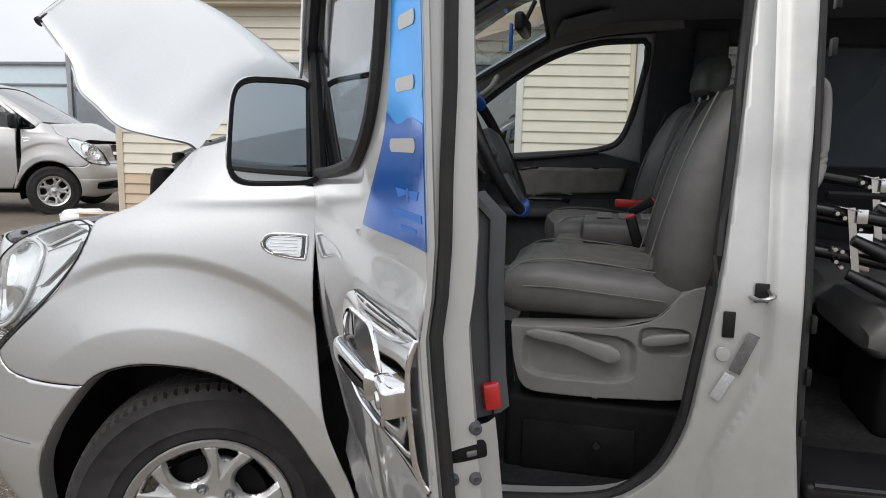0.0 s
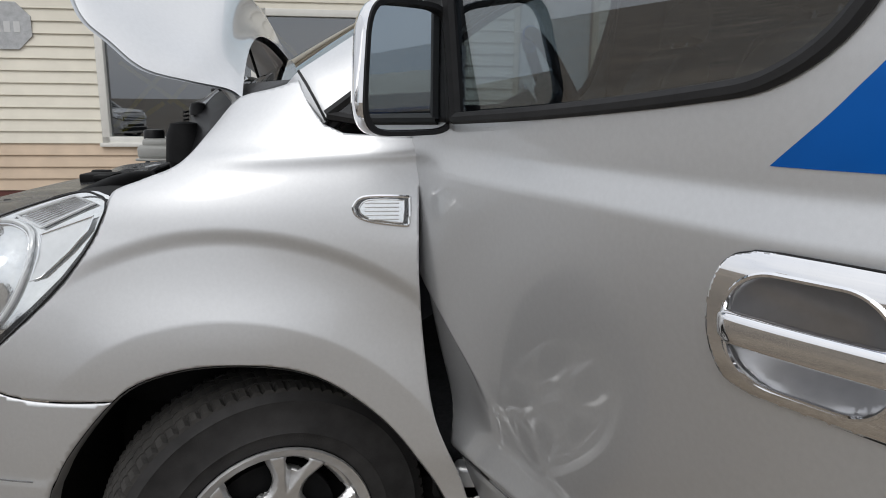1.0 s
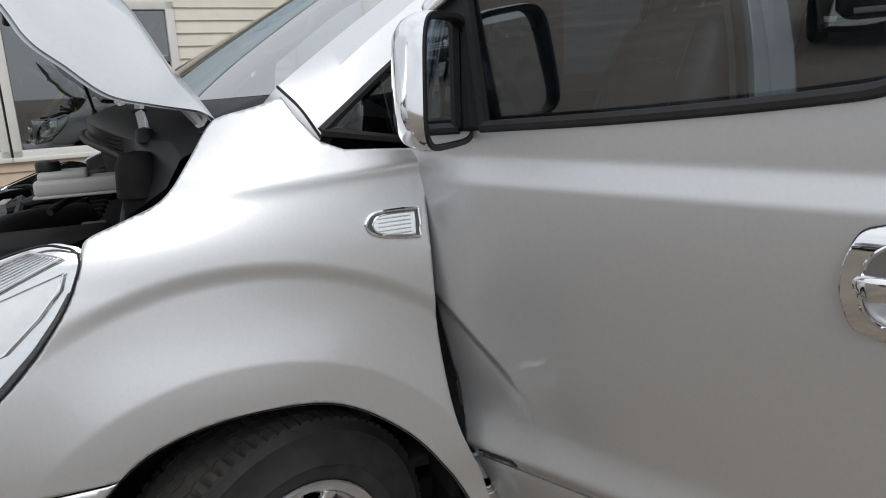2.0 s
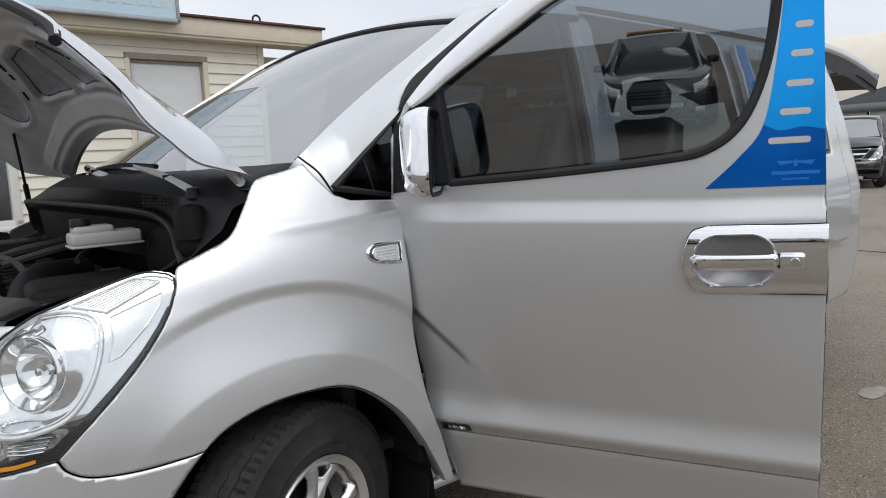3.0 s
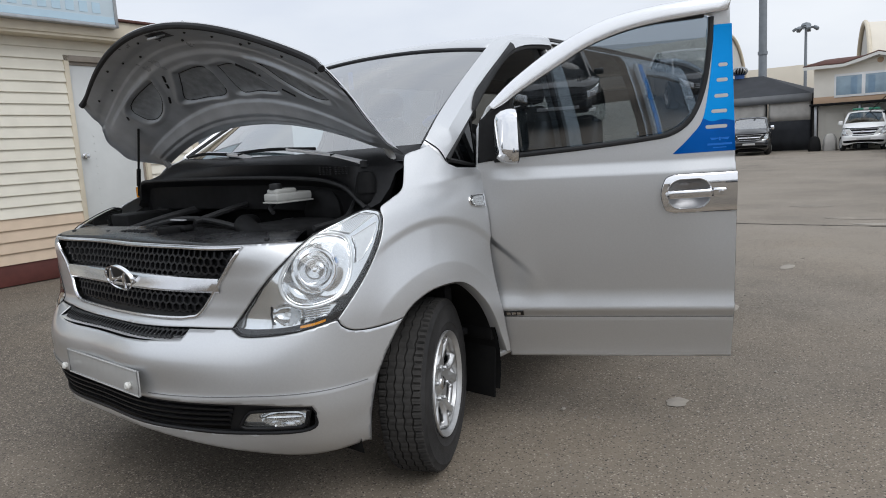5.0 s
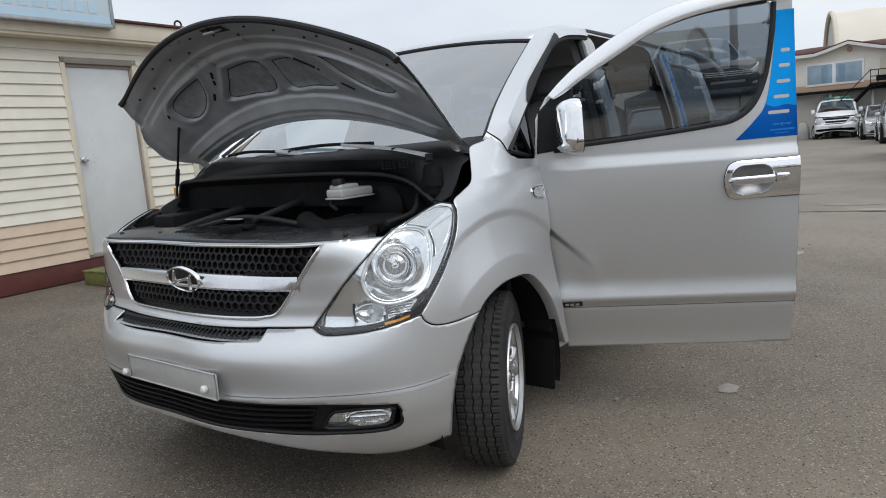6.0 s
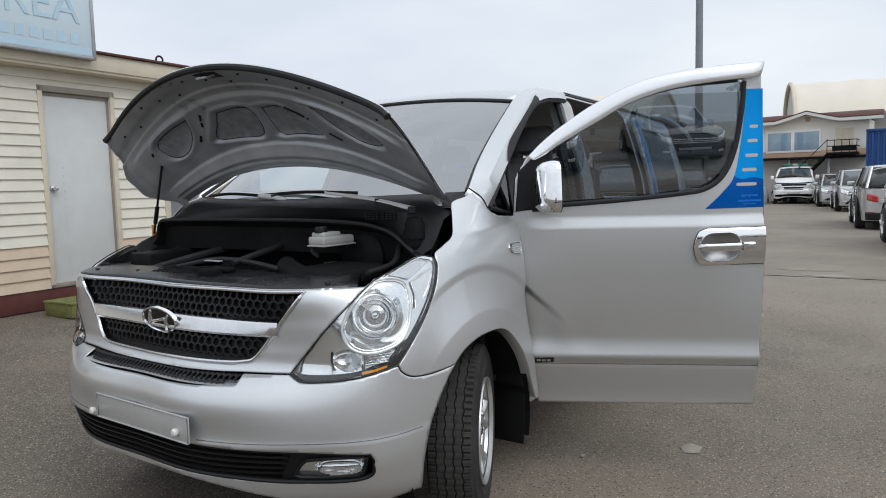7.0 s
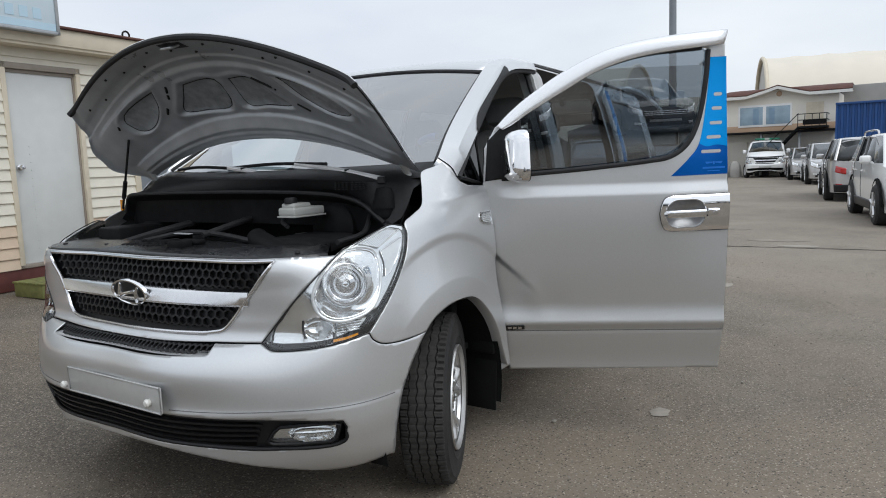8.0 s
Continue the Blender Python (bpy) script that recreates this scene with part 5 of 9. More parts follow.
part("stay_sleeve", tube([tuple(foot.lerp(top, 0.18)), tuple(foot.lerp(top, 0.42))], 0.011, 8), BLACK, stay)
part("stay_foot", tube([tuple(foot), tuple(foot + Vector((0, 0, 0.055)))], 0.010, 8), AMBER, stay)
for s, q in ((-1, (-0.10, -0.745, 1.33)), (1, None)):
    q = q or mirrored((-0.10, -0.745, 1.33))
    e = raised(hood_closed(0.93 * s, 0.06, 0.02))
    part("hood_hinge", tube([q, tuple((Vector(q) + Vector(e)) / 2 + Vector((0.012, 0, -0.01))), e], [0.020, 0.014, 0.018], 8), PAINT_INNER, hood)

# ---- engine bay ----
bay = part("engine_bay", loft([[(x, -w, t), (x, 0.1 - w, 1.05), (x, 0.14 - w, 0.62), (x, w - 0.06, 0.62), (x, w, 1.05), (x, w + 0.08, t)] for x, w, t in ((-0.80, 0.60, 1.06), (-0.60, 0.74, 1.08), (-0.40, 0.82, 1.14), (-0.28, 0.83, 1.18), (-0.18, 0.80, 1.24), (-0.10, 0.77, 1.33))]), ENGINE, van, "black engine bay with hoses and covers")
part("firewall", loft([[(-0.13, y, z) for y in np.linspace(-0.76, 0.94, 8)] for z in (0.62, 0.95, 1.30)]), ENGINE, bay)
# glossy cover over the radiator, behind the grille
rows = []
for a in np.linspace(-38, 39, 40):
    p, q = Vector(on_nose(a, 1.068, -0.010)), Vector(on_nose(a, 1.068, -0.30 + 0.0022 * abs(a)))
    rows.append([tuple(p), tuple(p.lerp(q, 0.06) + Vector((0, 0, 0.014))), tuple(p.lerp(q, 0.5) + Vector((0, 0, 0.024))), tuple(p.lerp(q, 0.95) + Vector((0, 0, 0.030))), tuple(q + Vector((0, 0, 0.0)))])
cover = solid(part("radiator_cover", loft(rows), BLACK_GLOSS, bay, "glossy black radiator cover"), 0.004)
for a, d in ((-20, 0.12), (-6, 0.20), (14, 0.18), (26, 0.12), (34, 0.06), (-31, 0.08)):
    p = Vector(on_nose(a, 1.068, -d)) + Vector((0, 0, 0.022))
    part("cover_clip", lathe([(0.0, 0.008), (0.008, 0.007), (0.011, 0.0)], 12, "z", tuple(p)), BLACK, cover)
p = Vector(on_nose(3, 1.068, -0.16))
part("hood_latch", joined(rbox(p.x, p.y, p.z + 0.035, 0.10, 0.09, 0.03, 0.006), rbox(p.x - 0.02, p.y + 0.05, p.z + 0.045, 0.06, 0.03, 0.02, 0.006), rbox(p.x + 0.03, p.y - 0.05, p.z + 0.04, 0.05, 0.05, 0.02, 0.008)), ENGINE, bay, "black hood latch")
for k in range(8):
    q = Vector(on_nose(-15 + 1.4 * k, 1.068, -0.13)) + Vector((0, 0, 0.027))
    part("vent_rib", rbox(q.x, q.y, q.z, 0.05, 0.006, 0.006, 0.002), BLACK, cover)
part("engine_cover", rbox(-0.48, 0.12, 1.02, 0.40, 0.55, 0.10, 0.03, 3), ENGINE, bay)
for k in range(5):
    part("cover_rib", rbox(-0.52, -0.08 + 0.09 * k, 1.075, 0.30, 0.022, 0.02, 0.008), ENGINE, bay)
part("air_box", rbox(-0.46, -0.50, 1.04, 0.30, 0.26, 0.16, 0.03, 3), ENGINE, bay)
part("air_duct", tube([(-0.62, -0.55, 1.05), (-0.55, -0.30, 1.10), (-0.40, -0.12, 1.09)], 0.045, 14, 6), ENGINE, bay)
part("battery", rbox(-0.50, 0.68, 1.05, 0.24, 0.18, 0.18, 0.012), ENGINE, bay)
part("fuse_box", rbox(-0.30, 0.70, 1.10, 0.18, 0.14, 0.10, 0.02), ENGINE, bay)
for pts, r in (([(-0.66, 0.40, 1.08), (-0.58, 0.10, 1.13), (-0.56, -0.25, 1.10), (-0.62, -0.50, 1.06)], 0.012), ([(-0.64, 0.60, 1.06), (-0.50, 0.42, 1.12), (-0.30, 0.40, 1.15)], 0.018), ([(-0.20, -0.60, 1.18), (-0.32, -0.66, 1.12), (-0.50, -0.68, 1.10)], 0.011), ([(-0.60, 0.0, 1.12), (-0.42, -0.02, 1.16), (-0.20, 0.05, 1.18)], 0.014), ([(-0.25, -0.20, 1.20), (-0.40, -0.28, 1.17), (-0.45, -0.36, 1.15)], 0.009)):
    part("hose", tube(pts, r, 8, 6), RUBBER, bay)
part("oil_filler", lathe([(0.0, 0.03), (0.03, 0.028), (0.034, 0.0)], 18, "z", (-0.45, 0.22, 1.075)), ENGINE, bay)
part("bay_label", rbox(-0.625, 0.10, 1.128, 0.025, 0.10, 0.004, 0.001), PAPER_GREY, bay)
part("alternator", joined(tube([(-0.36, -0.30, 1.03), (-0.36, -0.46, 1.03)], 0.06, 16), rbox(-0.36, -0.38, 1.10, 0.06, 0.1, 0.03, 0.006)), ENGINE_METAL, bay)
tank = part("brake_reservoir", joined(rbox(-0.375, -0.372, 1.212, 0.185, 0.095, 0.036, 0.010, 3), rbox(-0.375, -0.372, 1.192, 0.192, 0.102, 0.007, 0.003), rbox(-0.405, -0.372, 1.236, 0.105, 0.075, 0.024, 0.010, 3)), MILKY, bay, "milky white brake fluid tank")
part("reservoir_cap", lathe([(0.0, 0.026), (0.024, 0.024), (0.027, 0.018), (0.027, 0.0)], 20, "z", (-0.435, -0.372, 1.246)), BLACK, tank)
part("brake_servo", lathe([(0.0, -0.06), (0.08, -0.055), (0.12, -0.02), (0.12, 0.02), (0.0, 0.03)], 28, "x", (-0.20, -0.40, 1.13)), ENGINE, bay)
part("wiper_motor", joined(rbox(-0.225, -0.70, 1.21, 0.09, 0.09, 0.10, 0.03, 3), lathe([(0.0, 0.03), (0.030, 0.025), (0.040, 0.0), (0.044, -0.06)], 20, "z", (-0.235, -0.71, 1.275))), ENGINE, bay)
# cowl: its front face falls to an arched lip that runs down to both fenders
LIP = np.array([(-0.278, -0.735, 1.150), (-0.272, -0.690, 1.178), (-0.258, -0.60, 1.228), (-0.262, -0.50, 1.257), (-0.290, -0.40, 1.272), (-0.345, -0.22, 1.283), (-0.395, 0.06, 1.288), (-0.425, 0.42, 1.288), (-0.428, 0.70, 1.284), (-0.420, 0.80, 1.275), (-0.405, 0.85, 1.235), (-0.400, 0.875, 1.19)])
lip = curve(LIP, 4)
cowl_front = curve([(-0.17, -0.745, 1.322), (-0.235, -0.66, 1.328), (-0.285, -0.52, 1.340), (-0.335, -0.30, 1.350), (-0.375, 0.03, 1.356)], 6)
cowl_back = curve([(0.03, -0.77, 1.398), (-0.10, -0.62, 1.392), (-0.22, -0.35, 1.386), (-0.27, 0.04, 1.384)], 8)
full_front = np.array([tuple(a) for a in cowl_front] + [mirrored(a) for a in cowl_front[::-1][1:]])
full_back = np.array([tuple(a) for a in cowl_back] + [mirrored(a) for a in cowl_back[::-1][1:]])
cowl_rows = []
for k, q in enumerate(lip):
    t = k / (len(lip) - 1)
    a = np.array([np.interp(t, np.linspace(0, 1, len(full_front)), full_front[:, i]) for i in range(3)])
    b = np.array([np.interp(t, np.linspace(0, 1, len(full_back)), full_back[:, i]) for i in range(3)])
    cowl_rows.append([tuple(p) for p in (q + (0.045, 0, -0.03), q + (0.012, 0, -0.008), q, q + (0.004, 0, 0.010), q + (0.022, 0, 0.014), q + (a - q) * 0.5 + (0.006, 0, 0), a - (0, 0, 0.006), a + (0.008, 0, 0), a + (b - a) * 0.5 + (0, 0, 0.004), b)])
wing = [[tuple(np.array(p) + (0.015, -0.055, -0.03)) for p in cowl_rows[0]]], [[tuple(np.array(p) + (0.015, 0.055, -0.03)) for p in cowl_rows[-1]]]
cowl = part("cowl", loft(wing[0] + cowl_rows + wing[1]), BLACK, van, "black plastic cowl below the windscreen")
part("cowl_seal", tube([tuple(q + (0.004, 0, 0.006)) for q in lip], 0.009, 8), RUBBER, cowl)
part("cowl_beam", loft([[tuple(q + (0.045, 0, -0.03)), tuple(q + (0.06, 0, -0.14))] for q in lip]), ENGINE, cowl)
for k in range(8):
    for j in range(4):
        part("cowl_vent", rbox(-0.262 - 0.004 * k, -0.625 + 0.017 * k + (0.012 if k > 3 else 0), 1.296 + 0.009 * j, 0.006, 0.011, 0.004, 0.001), RUBBER, cowl)


def wiper_arm(pts, wide=0.012, thick=0.006):
    """A pressed flat arm with rounded shoulders."""
    p = [Vector(q) for q in pts]
    rows = []
    for k, q in enumerate(p):
        along_arm = (p[min(k + 1, len(p) - 1)] - p[max(k - 1, 0)]).normalized()
        across = along_arm.cross(Vector((-0.5, 0, 0.86))).normalized()
        up = across.cross(along_arm).normalized()
        w = wide * (0.8 if k == 0 else 1.0 - 0.35 * k / len(p))
        rows.append([tuple(q + across * w * c + up * thick * s) for c, s in ((-1, -1), (-1, 0.2), (-0.7, 1), (0.7, 1), (1, 0.2), (1, -1))])
    return loft(rows, True, True)


for pts, blade in (([(-0.212, -0.680, 1.338), (-0.214, -0.60, 1.352), (-0.220, -0.501, 1.372), (-0.224, -0.35, 1.394), (-0.227, -0.20, 1.412)], [(-0.215, -0.38, 1.405), (-0.235, -0.08, 1.414), (-0.26, 0.22, 1.402)]), ([(-0.241, -0.045, 1.366), (-0.270, 0.02, 1.382), (-0.288, 0.079, 1.396), (-0.268, 0.25, 1.408), (-0.245, 0.43, 1.417)], [(-0.285, 0.20, 1.404), (-0.245, 0.45, 1.413), (-0.20, 0.68, 1.404)])):
    w = part("wiper", wiper_arm(pts), ARM_SILVER, van, "silver wiper arm")
    part("wiper_blade", tube(blade, 0.008, 6, 4), BLACK, w)
    x, y, z = pts[2]
    part("wiper_hinge", tube([(x + 0.012, y - 0.012, z + 0.003), (x - 0.012, y + 0.004, z + 0.003)], 0.0055, 8), BLACK, w)
    part("wiper_pivot", lathe([(0.0, 0.03), (0.016, 0.026), (0.02, 0.0)], 14, "z", (pts[0][0], pts[0][1], pts[0][2] - 0.02)), BLACK, w)


# ---- cabin: windscreen, pillars, roof and sides ----
SIDE_Z = np.array([0.30, 0.42, 0.56, 0.75, 0.96, 1.07, 1.15, 1.25, 1.33, 1.42, 1.60, 1.80, 1.92, 1.97])
SIDE_W = np.array([0.88, 0.905, 0.92, 0.93, 0.93, 0.925, 0.91, 0.885, 0.865, 0.85, 0.80, 0.735, 0.675, 0.60])


def side(p, out_by=0.0):
    """The left flank over (x, z), in units of 20 mm; it closes in towards the rear by the van's askew stand."""
    x, z = p[:, 0] / 50, p[:, 1] / 50
    return np.stack([x, -(hermite(z, SIDE_Z, SIDE_W) + out_by) + 0.045 * (x - 0.3) * bump(x, 0.3, 0.8) + 0.06 * np.maximum(0, x - 1.45), z], -1)


def flank(w):
    return lambda p: side(p, w)


ws_edge = curve([(0.045, -0.785, 1.400), (0.22, -0.725, 1.512), (0.42, -0.672, 1.635), (0.62, -0.628, 1.755), (0.80, -0.590, 1.860)], 6)
ws_mid = curve([(-0.275, 0, 1.385), (-0.05, 0, 1.515), (0.22, 0, 1.662), (0.48, 0, 1.795), (0.72, 0, 1.905)], 6)


def windscreen(grow=0.0):
    rows = []
    for a, c in zip(ws_edge, ws_mid):
        m = Vector(mid(c[0], c[2]))
        left = []
        for s in np.linspace(1, 0, 12):
            w = s**2.2
            left.append((c[0] + (a[0] - c[0]) * w + math.tan(MID_TURN) * abs(a[1] - m.y) * s * (1 - s * s), m.y + (a[1] - m.y) * s * (1 + grow), c[2] + (a[2] - c[2]) * w))
        rows.append(left + [mirrored(q) for q in reversed(left[:-1])])
    return rows


glass_rows = windscreen()
screen = part("windscreen", loft(glass_rows), GLASS_TINT_FRONT, van, "clear windscreen with a dark edge")
screen.visible_shadow = False
edge_pts = [r[0] for r in glass_rows] + glass_rows[-1][1:-1] + [r[-1] for r in reversed(glass_rows)]
part("windscreen_seal", tube(edge_pts, 0.011, 6), RUBBER, screen)
# painted pillar between windscreen and door opening
open_edge = curve([(0.106, -0.860, 1.313), (0.20, -0.842, 1.405), (0.36, -0.808, 1.523), (0.58, -0.762, 1.690), (0.80, -0.716, 1.826), (1.0, -0.672, 1.885), (1.20, -0.648, 1.908), (1.36, -0.632, 1.915)], 6)
roof_edge = curve([(0.045, -0.795, 1.402), (0.22, -0.735, 1.520), (0.42, -0.682, 1.645), (0.62, -0.638, 1.766), (0.80, -0.600, 1.870), (0.92, -0.580, 1.918), (1.10, -0.575, 1.952), (1.36, -0.570, 1.966)], 6)
for flip in (False, True):
    rows = []
    for a, b in zip(roof_edge, open_edge):
        m = (a + b) / 2 + (b - a)[1] * np.array((0.0, 0.18, -0.10)) * 1.2
        a = a + (-0.004, -0.003, 0.012)
        rows.append([tuple(a + (0.01, 0.02, -0.012)), tuple(a), tuple(m + (-0.002, -0.002, 0.006)), tuple(b), tuple(b + (0.012, 0.05, -0.012))])
    foot_row = [Vector(p) + (Vector(p) - Vector(q)).normalized() * 0.035 + Vector((0, 0.013, -0.010)) for p, q in zip(rows[0], rows[2])]
    rows.insert(0, [tuple(p) for p in foot_row])
    part("pillar_seam", tube([rows[1][1], rows[1][2], rows[1][3]], 0.003, 6, 5), RUBBER, van, flip=flip)
    solid(part("pillar", loft(rows), PAINT, van, flip=flip), 0.003)
    part("door_opening_seal", tube([tuple(p + (0.006, 0.020, -0.012)) for p in open_edge], 0.013, 8), RUBBER, van, flip=flip)
    part("pillar_trim", loft([[tuple(a + (0.02, 0.03, -0.03)), tuple((a + b) / 2 + (0.03, 0.05, -0.04)), tuple(b + (0.02, 0.055, -0.02))] for a, b in zip(roof_edge, open_edge)]), TRIM_GREY, van, flip=flip)
    # fixed corner window
    tri = [(0.108, -0.862, 1.325), (0.335, -0.842, 1.287), (0.352, -0.802, 1.512)]
    quarter = part("corner_window", (tri, [(0, 1, 2)]), GLASS_DARK, van, "small dark corner window", flip=flip)
    part("corner_frame", tube(tri + tri[:1], 0.011, 6), RUBBER, quarter, flip=flip)
roof_rows = []
front = [glass_rows[-1][k] for k in range(len(glass_rows[-1]))]
roof_rows.append([(x + 0.012, y, z + 0.010) for x, y, z in front])
for x, zc, hw, ze in ((0.95, 1.970, 0.585, 1.924), (1.15, 1.995, 0.585, 1.962), (1.5, 2.008, 0.575, 1.972), (2.3, 2.012, 0.575, 1.974), (3.2, 2.0, 0.575, 1.962), (3.85, 1.975, 0.575, 1.935)):
    m = mid(x, zc)
    left = []
    for s in np.linspace(1, 0, 12):
        left.append((x, m[1] - (hw + m[1] - 0.03 * (x - 0.9) - 0.05 * max(0, x - 1.45)) * s, zc + (ze - zc) * s**2.4))
    roof_rows.append(left + [mirrored(q) for q in reversed(left[:-1])])
solid(part("roof", loft(roof_rows), PAINT, van), 0.004)
part("headliner", loft([[(x, y, z - 0.035) for x, y, z in r] for r in roof_rows]), HEADLINER, van)

# weather strips of the door opening along the left pillar
strip = curve([(0.372, -0.806, 1.47), (0.374, -0.801, 1.542), (0.433, -0.772, 1.617), (0.518, -0.754, 1.676), (0.633, -0.734, 1.748), (0.756, -0.713, 1.823), (0.887, -0.674, 1.891)], 4)
band = []
for k in range(25):
    x = 0.374 + (0.90 - 0.374) * k / 24
    a = np.array([np.interp(x, strip[:, 0], strip[:, c]) for c in range(3)])
    b = np.array([np.interp(x, open_edge[:, 0], open_edge[:, c]) for c in range(3)])
    band.append([tuple(a + (0.0, 0.006, -0.004)), tuple(a + (-0.002, -0.004, 0.004)), tuple((a + b) / 2 + (-0.002, -0.008, 0.006)), tuple(b + (0, -0.004, 0.0)), tuple(b + (0.01, 0.02, -0.012))])
part("opening_seal", loft(band), RUBBER, van, "black rubber strip along the door opening")
# left flank: centre pillar with the sill, then the quarter behind the slid-back door
PILLAR = uv(np.vstack([curve([(1.31, 1.945), (1.285, 1.7), (1.25, 1.23), (1.213, 0.92), (1.18, 0.73), (1.10, 0.60), (0.95, 0.535), (0.50, 0.50)], 5), [(0.50, 0.40), (1.46, 0.40)], curve([(1.44, 0.62), (1.415, 0.85), (1.41, 1.2), (1.42, 1.7), (1.43, 1.945)], 4)]))


def pillar_skin(p):
    q = side(p, -0.03)
    x = p[:, 0] / 50
    q[:, 1] += 0.012 * np.exp(-(((x - 1.335 + 0.10 * bump(-p[:, 1] / 50, -0.95, -0.6)) / 0.014) ** 2))
    return q


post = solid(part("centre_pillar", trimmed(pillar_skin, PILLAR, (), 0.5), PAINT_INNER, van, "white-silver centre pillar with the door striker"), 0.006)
post_front = curve([(1.31, 1.945), (1.285, 1.7), (1.25, 1.23), (1.213, 0.92), (1.18, 0.73), (1.10, 0.60), (0.95, 0.535), (0.50, 0.50)], 5)
post_rear = curve([(1.44, 0.42), (1.415, 0.85), (1.41, 1.2), (1.42, 1.7), (1.43, 1.945)], 5)
for line, dx in ((post_front, -1), (post_rear, 1)):
    pts = side(np.array([(x * 50, z * 50) for x, z in line]), -0.03)
    part("pillar_return", loft([[tuple(q), tuple(q + (dx * 0.004, 0.02, 0)), tuple(q + (dx * -0.012, 0.10, 0))] for q in pts]), PAINT_INNER, post)
    part("pillar_seal", tube([tuple(q + (dx * 0.010, 0.030, 0)) for q in pts], 0.015, 8), RUBBER, post)
part("striker", tube([(1.300, -0.848, 1.076), (1.310, -0.905, 1.080), (1.335, -0.905, 1.090), (1.335, -0.848, 1.092)], 0.005, 8, 4), STEEL, post, "steel door striker loop")
part("striker_plate", rbox(1.322, -0.852, 1.086, 0.030, 0.006, 0.044, 0.006), BLACK, post)
part("latch_hole", rbox(1.258, -0.861, 1.012, 0.026, 0.006, 0.060, 0.006), BLACK, post)
part("pillar_plug", lathe([(0.0, -0.872), (0.015, -0.871), (0.017, -0.866)], 16, "y", (1.25, 0, 0.945)), PAINT_INNER, post)
part("pillar_sticker", rbox(1.294, -0.868, 0.950, 0.026, 0.003, 0.097, 0.001, turn=Matrix.Rotation(radians(21), 4, "Y")), PRINT_GREY, post, "printed sticker of grey bars")
part("pillar_sticker", rbox(1.253, -0.871, 0.871, 0.024, 0.003, 0.066, 0.001, turn=Matrix.Rotation(radians(26), 4, "Y")), PAPER_GREY, post)
for z in (1.72, 1.62, 1.02, 0.90, 0.78):
    part("pillar_fixing", rbox(1.437, -0.83 if z < 1.3 else -0.76, z, 0.012, 0.03, 0.04, 0.004), BLACK, post)
part("sill_cover", rbox(0.90, -0.78, 0.475, 1.05, 0.16, 0.05, 0.012), BLACK, van)
for k in range(9):
    part("step_rib", rbox(0.85, -0.72 - 0.013 * k, 0.503, 0.40, 0.006, 0.006, 0.002), BLACK, van)
rear = solid(part("rear_quarter", trimmed(flank(0.0), uv(np.vstack([[(2.45, 1.95), (2.45, 0.42), (2.72, 0.40)], curve([(2.70, 0.42), (2.80, 0.70), (3.10, 0.80), (3.40, 0.70), (3.50, 0.42)], 6), [(3.85, 0.42), (3.95, 0.7), (3.97, 1.2), (3.88, 1.95)]])), [uv(np.vstack([curve([(2.70, 1.25), (3.2, 1.27), (3.72, 1.30)], 4), curve([(3.68, 1.80), (3.2, 1.83), (2.68, 1.83)], 4)]))], 1.2), PAINT, van), 0.004)
slid = solid(part("sliding_door", trimmed(flank(0.055), uv([(2.50, 0.45), (2.50, 1.20), (2.52, 1.88), (3.55, 1.88), (3.62, 1.2), (3.62, 0.80), (3.40, 0.80), (3.10, 0.86), (2.84, 0.72), (2.72, 0.45)]), [uv(np.vstack([curve([(2.66, 1.26), (3.0, 1.28), (3.46, 1.31)], 4), curve([(3.46, 1.78), (3.0, 1.80), (2.64, 1.80)], 4)]))], 0.8), PAINT, van, "silver sliding door pushed back"), 0.03)
solid(part("sliding_glass", trimmed(flank(0.046), uv([(2.62, 1.24), (3.50, 1.29), (3.50, 1.80), (2.62, 1.82)]), (), 2.0), GLASS_DARK, slid), 0.004).visible_shadow = False
part("sliding_decal", trimmed(flank(0.058), uv([(2.51, 1.24), (2.60, 1.24), (2.615, 1.87), (2.53, 1.87)]), (), 0.6), BLUE, slid, "bright blue film on the sliding door")
part("quarter_glass", trimmed(flank(-0.01), uv([(2.66, 1.23), (3.75, 1.28), (3.70, 1.84), (2.66, 1.86)]), (), 2.0), GLASS_DARK, rear)
part("roof_rail_gap", tube([tuple(q) for q in side(np.array([(x * 50, 97.4) for x in np.linspace(1.38, 3.85, 10)]), 0.0)], 0.012, 6), RUBBER, van)
solid(part("roof_side", trimmed(flank(0.0), uv([(1.30, 1.93), (3.88, 1.93), (3.86, 1.975), (1.33, 1.975)]), (), 1.0), PAINT, van), 0.004)
# right flank with its window openings
FRONT_PANE = uv(np.vstack([curve([(0.42, 1.30), (0.80, 1.33), (1.08, 1.36), (1.20, 1.44), (1.26, 1.72), (1.26, 1.84)], 5), curve([(1.24, 1.86), (1.0, 1.84), (0.75, 1.74), (0.45, 1.52)], 5)]))
REAR_PANE = uv([(1.50, 1.30), (2.45, 1.30), (2.45, 1.84), (1.50, 1.85)])
LAST_PANE = uv([(2.62, 1.30), (3.70, 1.32), (3.66, 1.83), (2.62, 1.84)])
